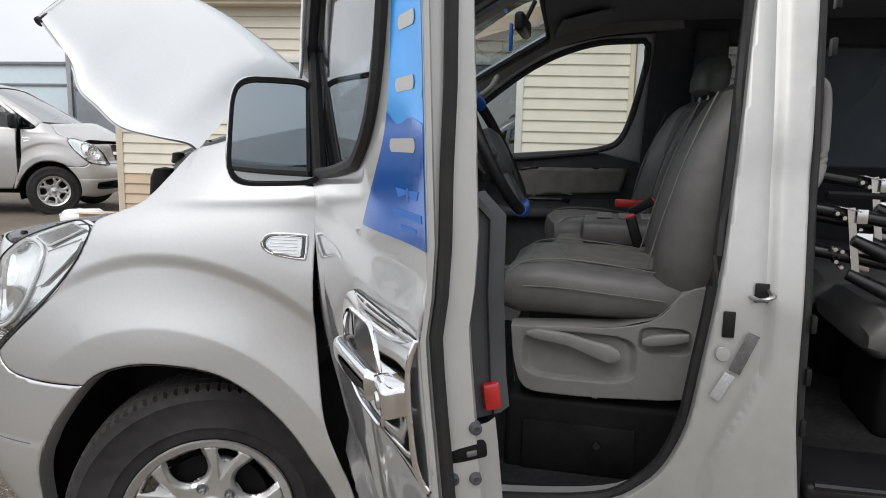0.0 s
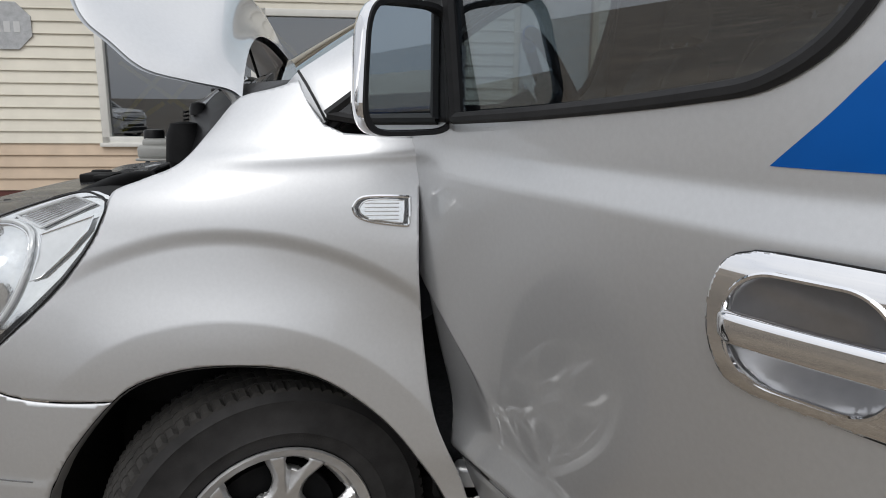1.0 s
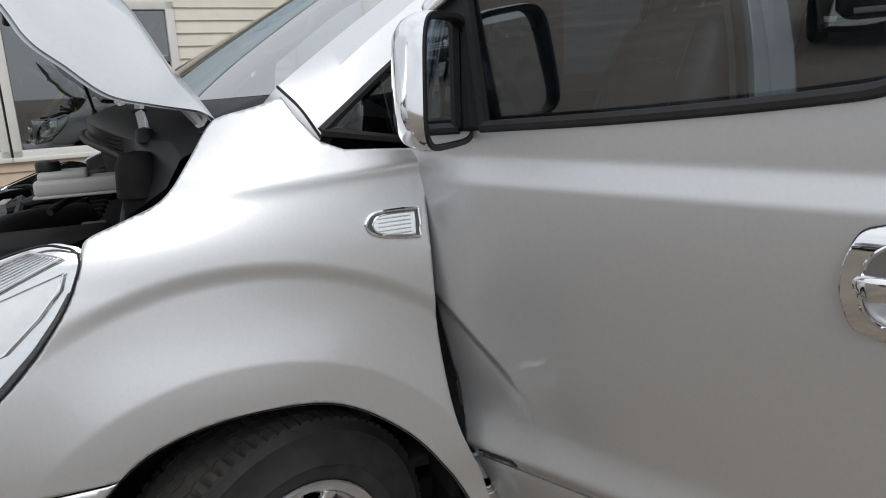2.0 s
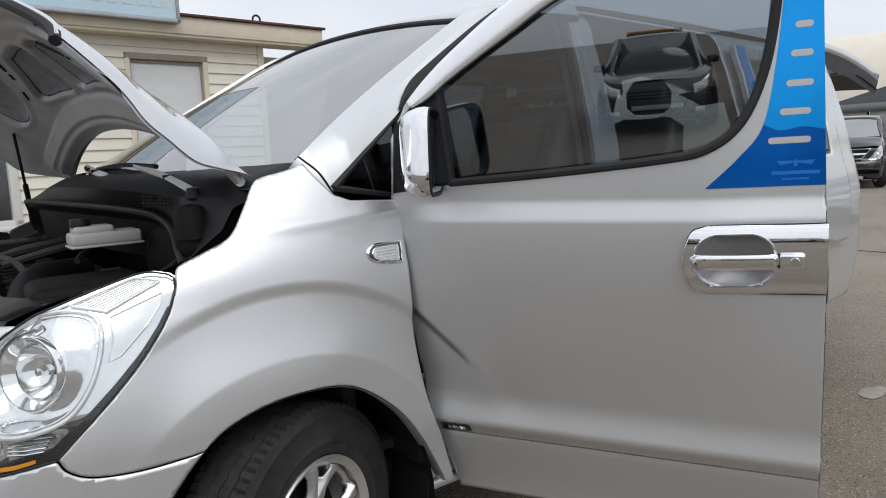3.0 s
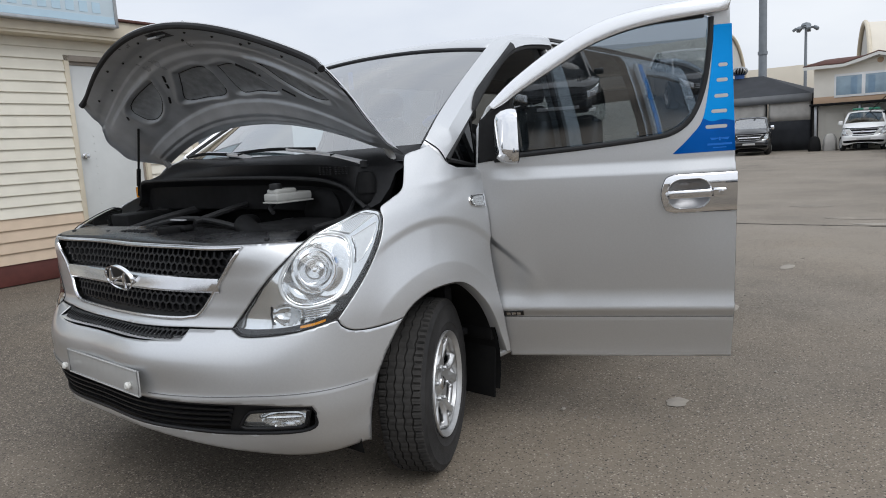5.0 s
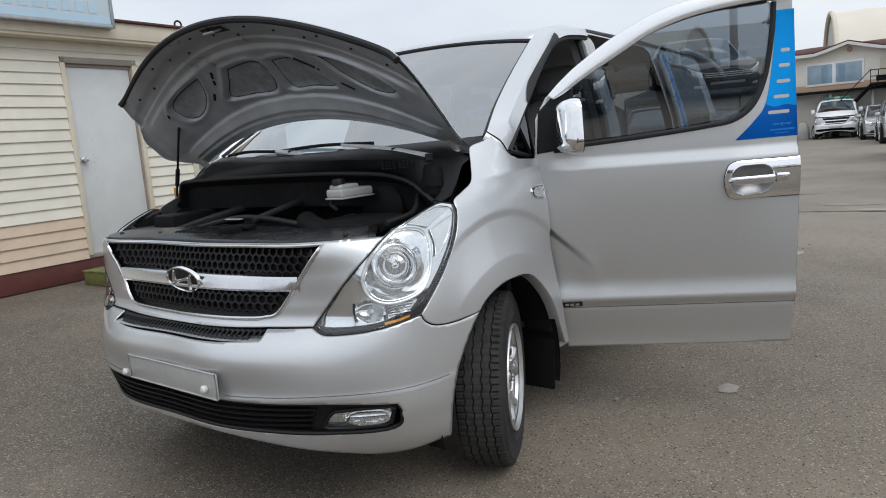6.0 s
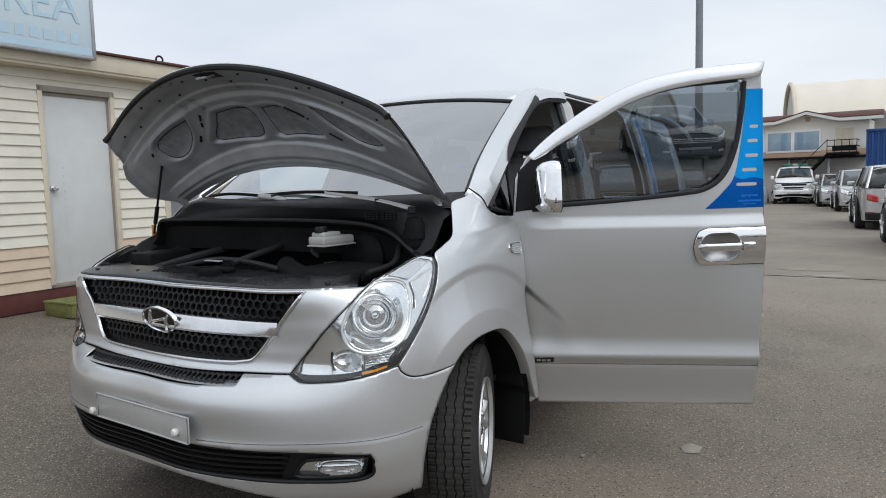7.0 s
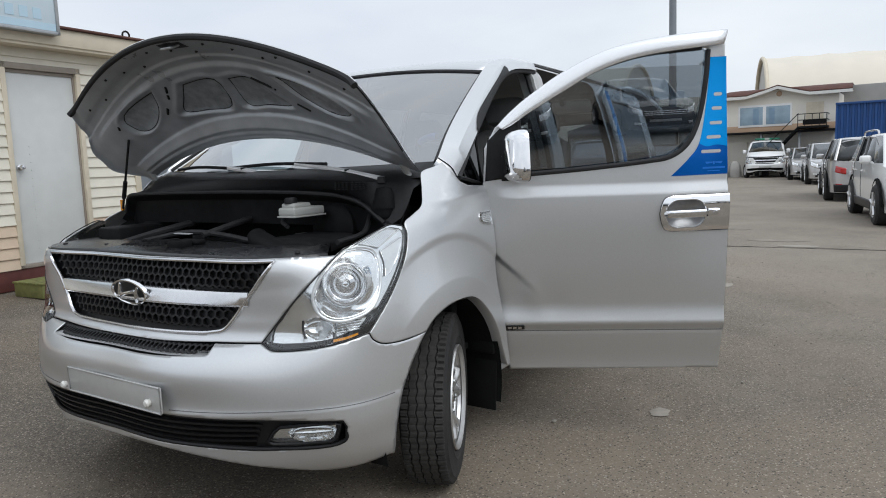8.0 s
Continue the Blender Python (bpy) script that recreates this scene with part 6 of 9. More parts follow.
far_side = solid(part("right_flank", trimmed(flank(0.0), uv(np.vstack([[(0.36, 1.28), (0.36, 0.60), (0.46, 0.40), (2.70, 0.40)], curve([(2.70, 0.42), (2.80, 0.70), (3.10, 0.80), (3.40, 0.70), (3.50, 0.42)], 6), [(3.85, 0.42), (3.95, 0.7), (3.97, 1.2), (3.88, 1.96), (1.3, 1.965), (0.95, 1.90), (0.62, 1.73), (0.38, 1.53)]])), [FRONT_PANE, REAR_PANE, LAST_PANE], 1.0), PAINT, van, flip=True), 0.02)
for hole, glassy in ((FRONT_PANE, GLASS_CLEAR), (REAR_PANE, GLASS_DARK), (LAST_PANE, GLASS_DARK)):
    part("side_glass", trimmed(flank(-0.008), hole * 1.0, (), 2.0), glassy, far_side, flip=True).visible_shadow = False
    part("glass_seal", tube([tuple(q) for q in side(np.vstack([hole, hole[:1]]), -0.02)], 0.016, 6), TRIM_DARK, far_side, flip=True)
# rear end, with the tailgate swung up
part("rear_frame", loft([[(3.88, -0.37, 1.93), (3.93, -0.53, 1.2), (3.93, -0.54, 0.45)], [(3.80, -0.33, 1.90), (3.82, -0.48, 1.2), (3.82, -0.48, 0.45)]]), PAINT_INNER, van)
gate_rows = []
for t in np.linspace(0, 1, 10):
    x, z = 3.86 + 1.02 * t, 1.985 - 0.02 * t - 0.16 * t**2
    gate_rows.append([(x, y, z - 0.04 * abs((y - 0.37) / 0.85) ** 3) for y in np.linspace(-0.33, 1.10, 12)])
gate = solid(part("tailgate", loft(gate_rows), PAINT, van, "open tailgate raised behind the roof"), 0.05)
part("tailgate_glass", loft([[(x, y, z - 0.052) for x, y, z in r[1:-1]] for r in gate_rows[1:7]]), CAR_GLASS, gate)
part("tailgate_trim", loft([[(x, y, z - 0.060) for x, y, z in r] for r in gate_rows[6:]]), TRIM_DARK, gate)
part("tailgate_side", loft([[r[0], (r[0][0], r[0][1] + 0.02, r[0][2] - 0.10)] for r in gate_rows]), TRIM_DARK, gate)
part("rear_bumper", rbox(3.98, 0.36, 0.50, 0.16, 1.70, 0.24, 0.06, 3, turn=Matrix.Rotation(radians(4), 4, "Z")), PAINT, van)
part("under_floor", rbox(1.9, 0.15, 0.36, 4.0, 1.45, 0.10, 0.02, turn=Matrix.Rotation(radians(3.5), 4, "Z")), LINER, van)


# ---- inside the van ----
def pad_ring(c, wide, thick, lean, hollow=0.0, e=0.55, n=28):
    """A rounded cross-section of upholstery about a point (x, y, z); lean turns it about y; hollow sinks its front between the bolsters."""
    m, ring = Matrix.Rotation(lean, 4, "Y"), []
    for t in np.arange(n) * 2 * math.pi / n:
        a, b = math.cos(t), math.sin(t)
        y, x = wide * math.copysign(abs(a) ** e, a), thick * math.copysign(abs(b) ** e, b)
        if b < 0:
            x += hollow * (1 - min(1, abs(y / wide) * 1.25) ** 2)
        v = m @ Vector((x, 0, 0))
        ring.append((c[0] + v.x, c[1] + y, c[2] + v.z))
    return ring


def front_seat(y, flip):
    """A front seat: cushion with bolsters, backrest, headrest, side skirt with levers and the box beneath."""
    def add(name, shape, mat, parent, label=""):
        return part(name, shape, mat, parent, label, flip=flip)
    rows = []
    for x, zc, h, w in ((0.715, 1.00, 0.030, 0.17), (0.725, 1.005, 0.062, 0.215), (0.76, 1.012, 0.078, 0.235), (0.85, 1.018, 0.080, 0.245), (0.98, 1.012, 0.075, 0.245), (1.10, 1.008, 0.068, 0.24), (1.20, 1.0, 0.06, 0.22)):
        ring = []
        for t in np.arange(28) * 2 * math.pi / 28:
            a, b = math.cos(t), math.sin(t)
            yy, zz = w * math.copysign(abs(a) ** 0.5, a), h * math.copysign(abs(b) ** 0.6, b)
            if b > 0:
                zz -= 0.016 * (1 - min(1, abs(yy / w) * 1.3) ** 2)
            ring.append((x, y + yy, zc + zz))
        rows.append(ring)
    s = add("front_seat", loft(rows, True, True), SEAT, van, "dark grey leather front seat with light stitching")
    add("seat_insert", loft([[(x, y + w * k, z - 0.006 * (1 - k * k)) for k in np.linspace(-1, 1, 7)] for x, z, w in ((0.735, 1.062, 0.12), (0.78, 1.083, 0.14), (0.90, 1.088, 0.15), (1.05, 1.078, 0.15), (1.14, 1.068, 0.14))]), SEAT_CLOTH, s, "worn grey centre panel")
    for k in (-1, 1):
        add("seam", tube([(x, y + k * 0.196, z) for x, z in ((0.735, 1.055), (0.78, 1.086), (0.88, 1.096), (1.02, 1.086), (1.16, 1.068))], 0.0024, 6, 4), SEAT_CLOTH, s)
    add("seam", tube([(0.722, y - 0.16, 1.03), (0.74, y - 0.22, 1.022), (0.86, y - 0.249, 1.03), (1.02, y - 0.249, 1.02), (1.14, y - 0.243, 1.01)], 0.0022, 6, 4), SEAT_CLOTH, s)
    line = curve([(1.165, 1.00), (1.185, 1.08), (1.215, 1.20), (1.255, 1.34), (1.300, 1.46), (1.330, 1.53), (1.345, 1.575)], 4)
    wide = curve([(0.20,), (0.235,), (0.245,), (0.245,), (0.235,), (0.205,), (0.15,)], 4)[:, 0]
    thick = curve([(0.06,), (0.098,), (0.112,), (0.108,), (0.092,), (0.072,), (0.03,)], 4)[:, 0]
    back = add("backrest", loft([pad_ring((c[0], y, c[1]), w, th, radians(16), 0.05 * min(1, th / 0.1)) for c, w, th in zip(line, wide, thick)], True, True), SEAT, s)
    add("back_panel", loft([[(c[0] - 0.058 + 0.012 * q * q, y + 0.125 * q, c[1] + 0.016) for q in np.linspace(-1, 1, 7)] for c in line[3:-4]]), SEAT_CLOTH, back)
    for k in (-1, 1):
        add("seam", tube([(c[0] - 0.090, y + k * 0.165, c[1] + 0.020) for c in line[3:-5]], 0.0024, 6), SEAT_CLOTH, back)
    head = add("headrest", loft([pad_ring((1.352 + 0.2 * (z - 1.6), y, z), w, th, radians(14)) for z, w, th in ((1.60, 0.09, 0.03), (1.612, 0.125, 0.052), (1.66, 0.138, 0.06), (1.72, 0.132, 0.055), (1.755, 0.11, 0.04), (1.768, 0.07, 0.02))], True, True), SEAT, s)
    for k in (-0.06, 0.06):
        add("headrest_post", tube([(1.335, y + k, 1.54), (1.352, y + k, 1.62)], 0.006, 8), STEEL, head)
    side = y - 0.235
    skirt = [(0.75, 0.915), (0.90, 0.925), (1.02, 0.932), (1.12, 0.962), (1.18, 1.03), (1.232, 1.05), (1.262, 1.02), (1.255, 0.86), (1.225, 0.765), (1.05, 0.742), (0.86, 0.738), (0.79, 0.752), (0.762, 0.82)]
    def skirt_skin(p):
        x, z = p[:, 0] / 100, p[:, 1] / 100
        d = 0.020 * np.clip(1 - (np.abs((x - 0.93) / 0.15) ** 4 + np.abs((z - 0.845) / 0.066) ** 4), 0, 0.4) ** 1.2 * 3.0
        d = d + 0.014 * np.clip(1 - (np.abs((x - 1.145) / 0.066) ** 4 + np.abs((z - 0.905) / 0.036) ** 4), 0, 0.5) ** 1.2 * 2.3
        return np.stack([x, side + 0.0 * x + d, z], -1)
    cover = solid(add("seat_skirt", trimmed(skirt_skin, curve(skirt + skirt[:1], 5)[:-1] * 100, (), 0.35), TRIM_GREY, s, "grey plastic seat skirt with two levers"), 0.012)
    add("skirt_top", loft([[(x, side + 0.001, z), (x, side + 0.04, z + 0.012), (x, side + 0.08, z + 0.0)] for x, z in skirt[:7]]), TRIM_GREY, s)
    add("skirt_front", loft([[(0.752 + 0.0 * k, side + 0.06 * k, 0.90), (0.765, side + 0.06 * k, 0.76)] for k in range(8)]), TRIM_GREY, s)
    add("recline_lever", loft([pad_ring((x, side - 0.012, z), 0.010, h, radians(90), n=14) for x, z, h in ((0.795, 0.902, 0.006), (0.82, 0.902, 0.016), (0.90, 0.893, 0.017), (0.97, 0.872, 0.022), (1.005, 0.862, 0.026), (1.03, 0.860, 0.018), (1.038, 0.860, 0.006))], True, True), TRIM_GREY, cover, "grey height lever")
    add("tilt_lever", loft([pad_ring((x, side - 0.008, z), 0.009, h, radians(90), n=14) for x, z, h in ((1.088, 0.902, 0.008), (1.11, 0.906, 0.016), (1.16, 0.914, 0.016), (1.20, 0.922, 0.010))], True, True), TRIM_GREY, cover)
    box = add("seat_box", rbox(1.0, y, 0.60, 0.52, 0.44, 0.24, 0.02, 3), ENGINE, s, "black box under the seat")
    add("box_panel", rbox(0.94, y - 0.224, 0.585, 0.30, 0.012, 0.14, 0.008), ENGINE, box)
    add("box_knob", lathe([(0.0, -0.03), (0.010, -0.03), (0.013, -0.016)], 14, "y", (0.99, y - 0.21, 0.605)), BLACK_GLOSS, box)
    for x in (0.80, 1.2):
        add("seat_rail", rbox(x, y - 0.15, 0.735, 0.05, 0.05, 0.05, 0.008), ENGINE, box)
    return s


front_seat(-0.425, False)
far_seat = front_seat(-0.425, True)
far_seat.location.x = 0.11
middle = part("middle_seat", loft([pad_ring((x, 0.10, 0.985), w, h, radians(90), e=0.5) for x, w, h in ((0.80, 0.12, 0.05), (0.82, 0.16, 0.075), (0.95, 0.165, 0.085), (1.15, 0.165, 0.085), (1.18, 0.14, 0.06))], True, True), SEAT_CLOTH, van, "grey middle seat with its backrest folded down")
part("folded_backrest", loft([pad_ring((x, 0.08, 1.095), w, h, radians(90), e=0.45) for x, w, h in ((0.90, 0.10, 0.02), (0.912, 0.125, 0.042), (1.0, 0.13, 0.048), (1.14, 0.13, 0.048), (1.22, 0.12, 0.04))], True, True), SEAT, middle, "grey armrest with cup holders")
for k in range(3):
    part("tray_edge", rbox(0.98 + 0.075 * k, 0.08, 1.146, 0.055, 0.14, 0.008, 0.004), TRIM_GREY, middle)
for x, y, z, lean in ((1.075, -0.16, 1.12, -18), (1.12, 0.42, 1.15, 60)):
    b = part("belt_buckle", rbox(x, y, z, 0.034, 0.022, 0.105, 0.007, 3, Matrix.Rotation(radians(lean), 4, "Y")), BLACK, van, "black belt buckle with a red button")
    part("red_button", moved(rbox(0, 0, 0.053, 0.030, 0.018, 0.012, 0.004), Matrix.Translation((x, y, z)) @ Matrix.Rotation(radians(lean), 4, "Y")), RED, b)
part("belt_buckle", rbox(1.08, 0.50, 1.155, 0.12, 0.03, 0.03, 0.006), RED, van, "red belt buckle")
# dashboard, wheel and column
dash_rows = []
for y in np.linspace(-0.80, 0.96, 19):
    hood_up = 0.055 * math.exp(-(((y + 0.42) / 0.22) ** 2))
    xs = 0.06 * (1 - ((y - 0.08) / 0.9) ** 2)
    dash_rows.append([(x - xs * k, y, z) for x, z, k in ((-0.10, 1.335, 2.6), (0.06, 1.345, 1.5), (0.22, 1.345 + 0.3 * hood_up, 1), (0.34, 1.325 + hood_up, 1), (0.41, 1.285 + hood_up, 1), (0.425, 1.22, 1), (0.40, 1.12, 1), (0.43, 1.03, 1), (0.40, 0.93, 1), (0.28, 0.85, 1))])
dash = part("dashboard", loft(dash_rows), TRIM_DARK, van, "dark grey dashboard")
part("centre_console", rbox(0.42, 0.09, 0.97, 0.16, 0.30, 0.42, 0.04, 4), TRIM_GREY, dash)
for y in (-0.70, -0.12, 0.28, 0.82):
    part("air_vent", rbox(0.425, y, 1.235, 0.02, 0.12, 0.07, 0.01), BLACK, dash)
part("glove_box", rbox(0.425, 0.62, 1.08, 0.025, 0.42, 0.16, 0.02, 3), TRIM_DARK, dash)
part("gear_lever", joined(tube([(0.50, 0.06, 0.99), (0.545, 0.05, 1.10)], 0.012, 10), lathe([(0.0, 1.15), (0.02, 1.145), (0.026, 1.12), (0.016, 1.09)], 16, "z", (0.548, 0.05, 0))), BLACK, dash)
SW = Matrix.Translation((0.66, -0.42, 1.365)) @ Matrix.Rotation(radians(63), 4, "Y")
wheel_ring = [(0.185 * math.cos(t), 0.185 * math.sin(t), 0) for t in np.linspace(0, 2 * math.pi, 41)]
steer = part("steering_wheel", moved(tube(wheel_ring, 0.016, 10, caps=False), SW), BLACK, van, "black steering wheel wrapped in blue film")
part("wheel_hub", moved(lathe([(0.0, 0.028), (0.05, 0.026), (0.075, 0.012), (0.082, -0.02), (0.05, -0.05)], 24, "z"), SW), TRIM_DARK, steer)
for a in (90, 270, 20, -20):
    t = radians(a)
    part("spoke", moved(tube([(0.06 * math.cos(t), 0.06 * math.sin(t), -0.01), (0.18 * math.cos(t), 0.18 * math.sin(t), 0)], [0.022, 0.013], 10), SW), TRIM_DARK, steer)
part("steering_column", tube([(0.60, -0.42, 1.345), (0.36, -0.42, 1.20)], [0.05, 0.07], 14), BLACK, dash)
part("column_stalk", tube([(0.545, -0.42, 1.315), (0.56, -0.55, 1.34), (0.57, -0.60, 1.35)], 0.009, 8), BLACK, dash)
for a, span in ((2, 20), (165, 18)):
    part("blue_wrapping", moved(tube([(0.185 * math.cos(radians(a + k)), 0.185 * math.sin(radians(a + k)), 0) for k in np.linspace(-span, span, 9)], 0.0195, 10), SW), BLUE_WRAP, steer, "blue wrapping film")
# passenger door from inside
pd = part("door_card", trimmed(flank(-0.055), uv([(0.42, 0.60), (1.27, 0.55), (1.29, 1.30), (1.10, 1.345), (0.80, 1.315), (0.44, 1.285)]), (), 1.5), TRIM_DARK, van, "dark door panel with a grey insert", flip=True)
solid(part("card_insert", trimmed(flank(-0.070), uv([(0.62, 1.12), (1.20, 1.16), (1.22, 1.275), (0.80, 1.27), (0.62, 1.24)]), (), 0.8), SEAT_CLOTH, pd, flip=True), 0.012)
part("card_armrest", rbox(0.85, -0.825, 1.045, 0.62, 0.08, 0.06, 0.025, 3), TRIM_DARK, pd, flip=True)
part("card_pocket", rbox(0.86, -0.83, 0.70, 0.60, 0.05, 0.14, 0.02, 3), TRIM_GREY, pd, flip=True)
part("pull_handle", tube([(0.64, -0.785, 1.105), (0.70, -0.765, 1.115), (0.90, -0.765, 1.118), (0.95, -0.785, 1.105)], 0.011, 8, 3), BLACK_GLOSS, pd, flip=True)
part("inner_handle", joined(rbox(0.63, -0.812, 1.215, 0.13, 0.02, 0.07, 0.012), rbox(0.635, -0.80, 1.215, 0.08, 0.012, 0.026, 0.006)), BLACK, pd, flip=True)
part("window_sill_trim", tube([tuple(q) for q in side(uv([(0.44, 1.285), (0.80, 1.318), (1.08, 1.35)]), -0.06)], 0.012, 8, 4), BLACK, pd, flip=True)
part("corner_cover", trimmed(flank(-0.05), uv([(0.16, 1.30), (0.44, 1.30), (0.45, 1.52), (0.40, 1.50)]), (), 0.8), TRIM_DARK, pd, flip=True)
# grab handles, visors and the inner mirror
for flip in (False, True):
    part("grab_handle", tube([(0.36, -0.70, 1.56), (0.42, -0.655, 1.555), (0.54, -0.615, 1.625), (0.58, -0.635, 1.69)], 0.013, 10, 5), TRIM_GREY, van, "grey grab handle", flip=flip)
    part("sun_visor", rbox(0.92, -0.36, 1.885, 0.20, 0.36, 0.022, 0.008, 3, Matrix.Rotation(radians(-14), 4, "Y")), HEADLINER, van, "folded sun visor", flip=flip)
part("inner_mirror", joined(rbox(0.66, 0.10, 1.80, 0.035, 0.24, 0.065, 0.014, 3), tube([(0.66, 0.10, 1.80), (0.70, 0.10, 1.885)], 0.008, 8)), BLACK, van, "black inner mirror")
part("blue_tape", rbox(0.60, 0.24, 1.78, 0.012, 0.03, 0.10, 0.003), BLUE_WRAP, van, "strip of blue tape")
part("roof_lamp", rbox(0.95, 0.13, 1.925, 0.16, 0.20, 0.03, 0.01, 3), TRIM_GREY, van)
# floor and lining of the cabin
part("cabin_floor", joined(rbox(0.62, 0.09, 0.50, 0.95, 1.66, 0.03, 0.005), rbox(2.50, 0.22, 0.56, 2.9, 1.60, 0.04, 0.005), rbox(0.16, 0.05, 0.68, 0.05, 1.66, 0.60, 0.01), rbox(1.24, 0.11, 0.60, 0.06, 1.50, 0.24, 0.01)), CARPET, van, "black carpet floor")
part("engine_cover", rbox(0.98, 0.12, 0.74, 0.50, 0.30, 0.36, 0.04, 3), CARPET, van)
part("door_step", joined(rbox(1.95, -0.70, 0.615, 0.98, 0.24, 0.05, 0.015, 3), rbox(1.95, -0.76, 0.47, 0.98, 0.16, 0.06, 0.015, 3), rbox(1.95, -0.66, 0.54, 0.98, 0.03, 0.14, 0.004)), BLACK, van, "black plastic step in the side doorway")
part("step_edge", tube([(1.48, -0.815, 0.637), (2.44, -0.78, 0.637)], 0.010, 8), BLACK_GLOSS, van)
part("step_edge", tube([(1.48, -0.835, 0.497), (2.44, -0.80, 0.497)], 0.010, 8), BLACK_GLOSS, van)
part("right_lining", trimmed(flank(-0.055), uv([(1.28, 0.55), (3.85, 0.58), (3.85, 1.96), (1.28, 1.96)]), [REAR_PANE, LAST_PANE], 1.5), TRIM_DARK, van, flip=True)
part("left_lining", trimmed(flank(-0.06), uv([(2.46, 0.55), (3.85, 0.58), (3.85, 1.96), (2.46, 1.96)]), [uv([(2.66, 1.25), (3.72, 1.30), (3.68, 1.83), (2.66, 1.83)])], 1.5), TRIM_DARK, van)
belt = part("seat_belt", loft([[(1.36, 0.955 - 0.10 * (z - 1.0), z), (1.41, 0.955 - 0.10 * (z - 1.0), z)] for z in np.linspace(0.8, 1.72, 6)]), SEAT_CLOTH, van, "grey seat belt")
part("belt_cover", rbox(1.40, 0.90, 1.45, 0.14, 0.05, 0.90, 0.02, 3), TRIM_DARK, van)
part("door_pull", tube([(1.425, -0.690, 1.56), (1.455, -0.670, 1.53), (1.462, -0.670, 1.40), (1.452, -0.690, 1.34), (1.43, -0.715, 1.31)], 0.014, 10, 4), TRIM_GREY, van, "grey pull handle on the centre pillar")
part("slide_rail", tube([(1.47, -0.71, 1.30), (1.62, -0.66, 1.295), (1.80, -0.62, 1.29)], 0.008, 6), ENGINE, van)
# second row, black, with loose steel fittings on it
for y in (-0.16, 0.40, 0.90):
    bench = part("rear_seat", loft([pad_ring((x, y, z), 0.25, h, radians(90), e=0.5) for x, z, h in ((1.70, 0.88, 0.03), (1.74, 0.89, 0.075), (1.95, 0.90, 0.085), (2.20, 0.89, 0.08))], True, True), SEAT, van, "black rear seat")
    part("rear_backrest", loft([pad_ring((x, y, z), w, t, radians(14), 0.03) for x, z, w, t in ((2.24, 0.90, 0.22, 0.06), (2.27, 1.02, 0.25, 0.10), (2.34, 1.3, 0.245, 0.10), (2.40, 1.50, 0.22, 0.07), (2.41, 1.54, 0.15, 0.03))], True, True), SEAT, bench)
    part("rear_headrest", loft([pad_ring((2.43, y, z), w, t, radians(10)) for z, w, t in ((1.57, 0.09, 0.03), (1.60, 0.125, 0.05), (1.68, 0.13, 0.05), (1.74, 0.09, 0.03))], True, True), SEAT, bench)
    part("seat_frame", rbox(1.98, y, 0.70, 0.42, 0.34, 0.26, 0.03, 3), ENGINE, bench)


# ---- loose steel fittings lying in the side doorway ----
def fitting(at):
    """A frame of dark bars with a pressed steel bracket, bolts and two tubes with bright ends."""
    f = thing("bar_fitting", "black bar set with bolted bright steel brackets on the rear seat", "fitting", at, "steel fittings")
    part("bracket", joined(rbox(0.0, 0, 0.09, 0.022, 0.004, 0.20, 0.001, 1, Matrix.Rotation(radians(-9), 4, "Y")), rbox(-0.022, 0.0, 0.185, 0.060, 0.034, 0.004, 0.001, 1, Matrix.Rotation(radians(12), 4, "Y")), rbox(0.012, -0.012, 0.165, 0.028, 0.004, 0.04, 0.001), rbox(0.03, 0.02, 0.06, 0.05, 0.004, 0.11, 0.001)), SATIN, f, "pressed steel bracket")
    for x, z in ((-0.055, 0.172), (-0.035, 0.160), (-0.05, 0.07), (-0.032, 0.065), (-0.045, 0.035), (-0.03, 0.02)):
        part("bolt", lathe([(0.0, -0.022), (0.006, -0.022), (0.0075, -0.016), (0.0075, 0.0), (0.004, 0.0), (0.004, 0.02)], 8, "y", (x, 0, z)), CHROME, f)
    for z, y in ((0.165, 0.03), (0.045, 0.03)):
        part("dark_bar", tube([(-0.30, y + 0.05, z + 0.045), (0.0, y, z), (0.10, y - 0.015, z - 0.015)], 0.019, 12), BLACK_GLOSS, f)
    for x, z in ((0.075, 0.062), (0.068, -0.035)):
        part("tube_end", tube([(x - 0.075, 0.0, z + 0.035), (x, -0.02, z), (x + 0.05, -0.03, z - 0.022)], [0.017, 0.021, 0.024], 16), BLACK_GLOSS, f)
        part("tube_cap", tube([(x + 0.05, -0.03, z - 0.022), (x + 0.056, -0.0312, z - 0.0245)], 0.0255, 20), CHROME, f)
    return f


one = fitting(Matrix.Translation((1.668, -0.30, 1.05)))
copy_thing(one, Matrix.Translation((1.745, -0.22, 1.135)) @ Matrix.Rotation(radians(4), 4, "Z"))


# ---- the yard: one sheet, rising a little towards the shed ----
def ground_z(x, y):
    return float(0.19 * bump(np.array(float(y)), 1.8, 5.2) * (1 - bump(np.array(float(x)), 4.0, 14.0)) * (0.37 + 0.63 * bump(np.array(float(x)), -7.0, -4.5)))


def yard():
    xs = sorted(set([-600, -200, -80, -40, 80, 200, 600] + [float(v) for v in np.arange(-20, 61, 2)]))
    ys = sorted(set([-600, -200, -80, -40, 80, 200, 600] + [float(v) for v in np.arange(-20, 41, 2)] + [float(v) for v in np.arange(1.5, 6.0, 0.25)]))
    return loft([[(x, y, ground_z(x, y)) for y in ys] for x in xs])


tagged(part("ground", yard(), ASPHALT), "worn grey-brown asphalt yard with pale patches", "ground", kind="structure")


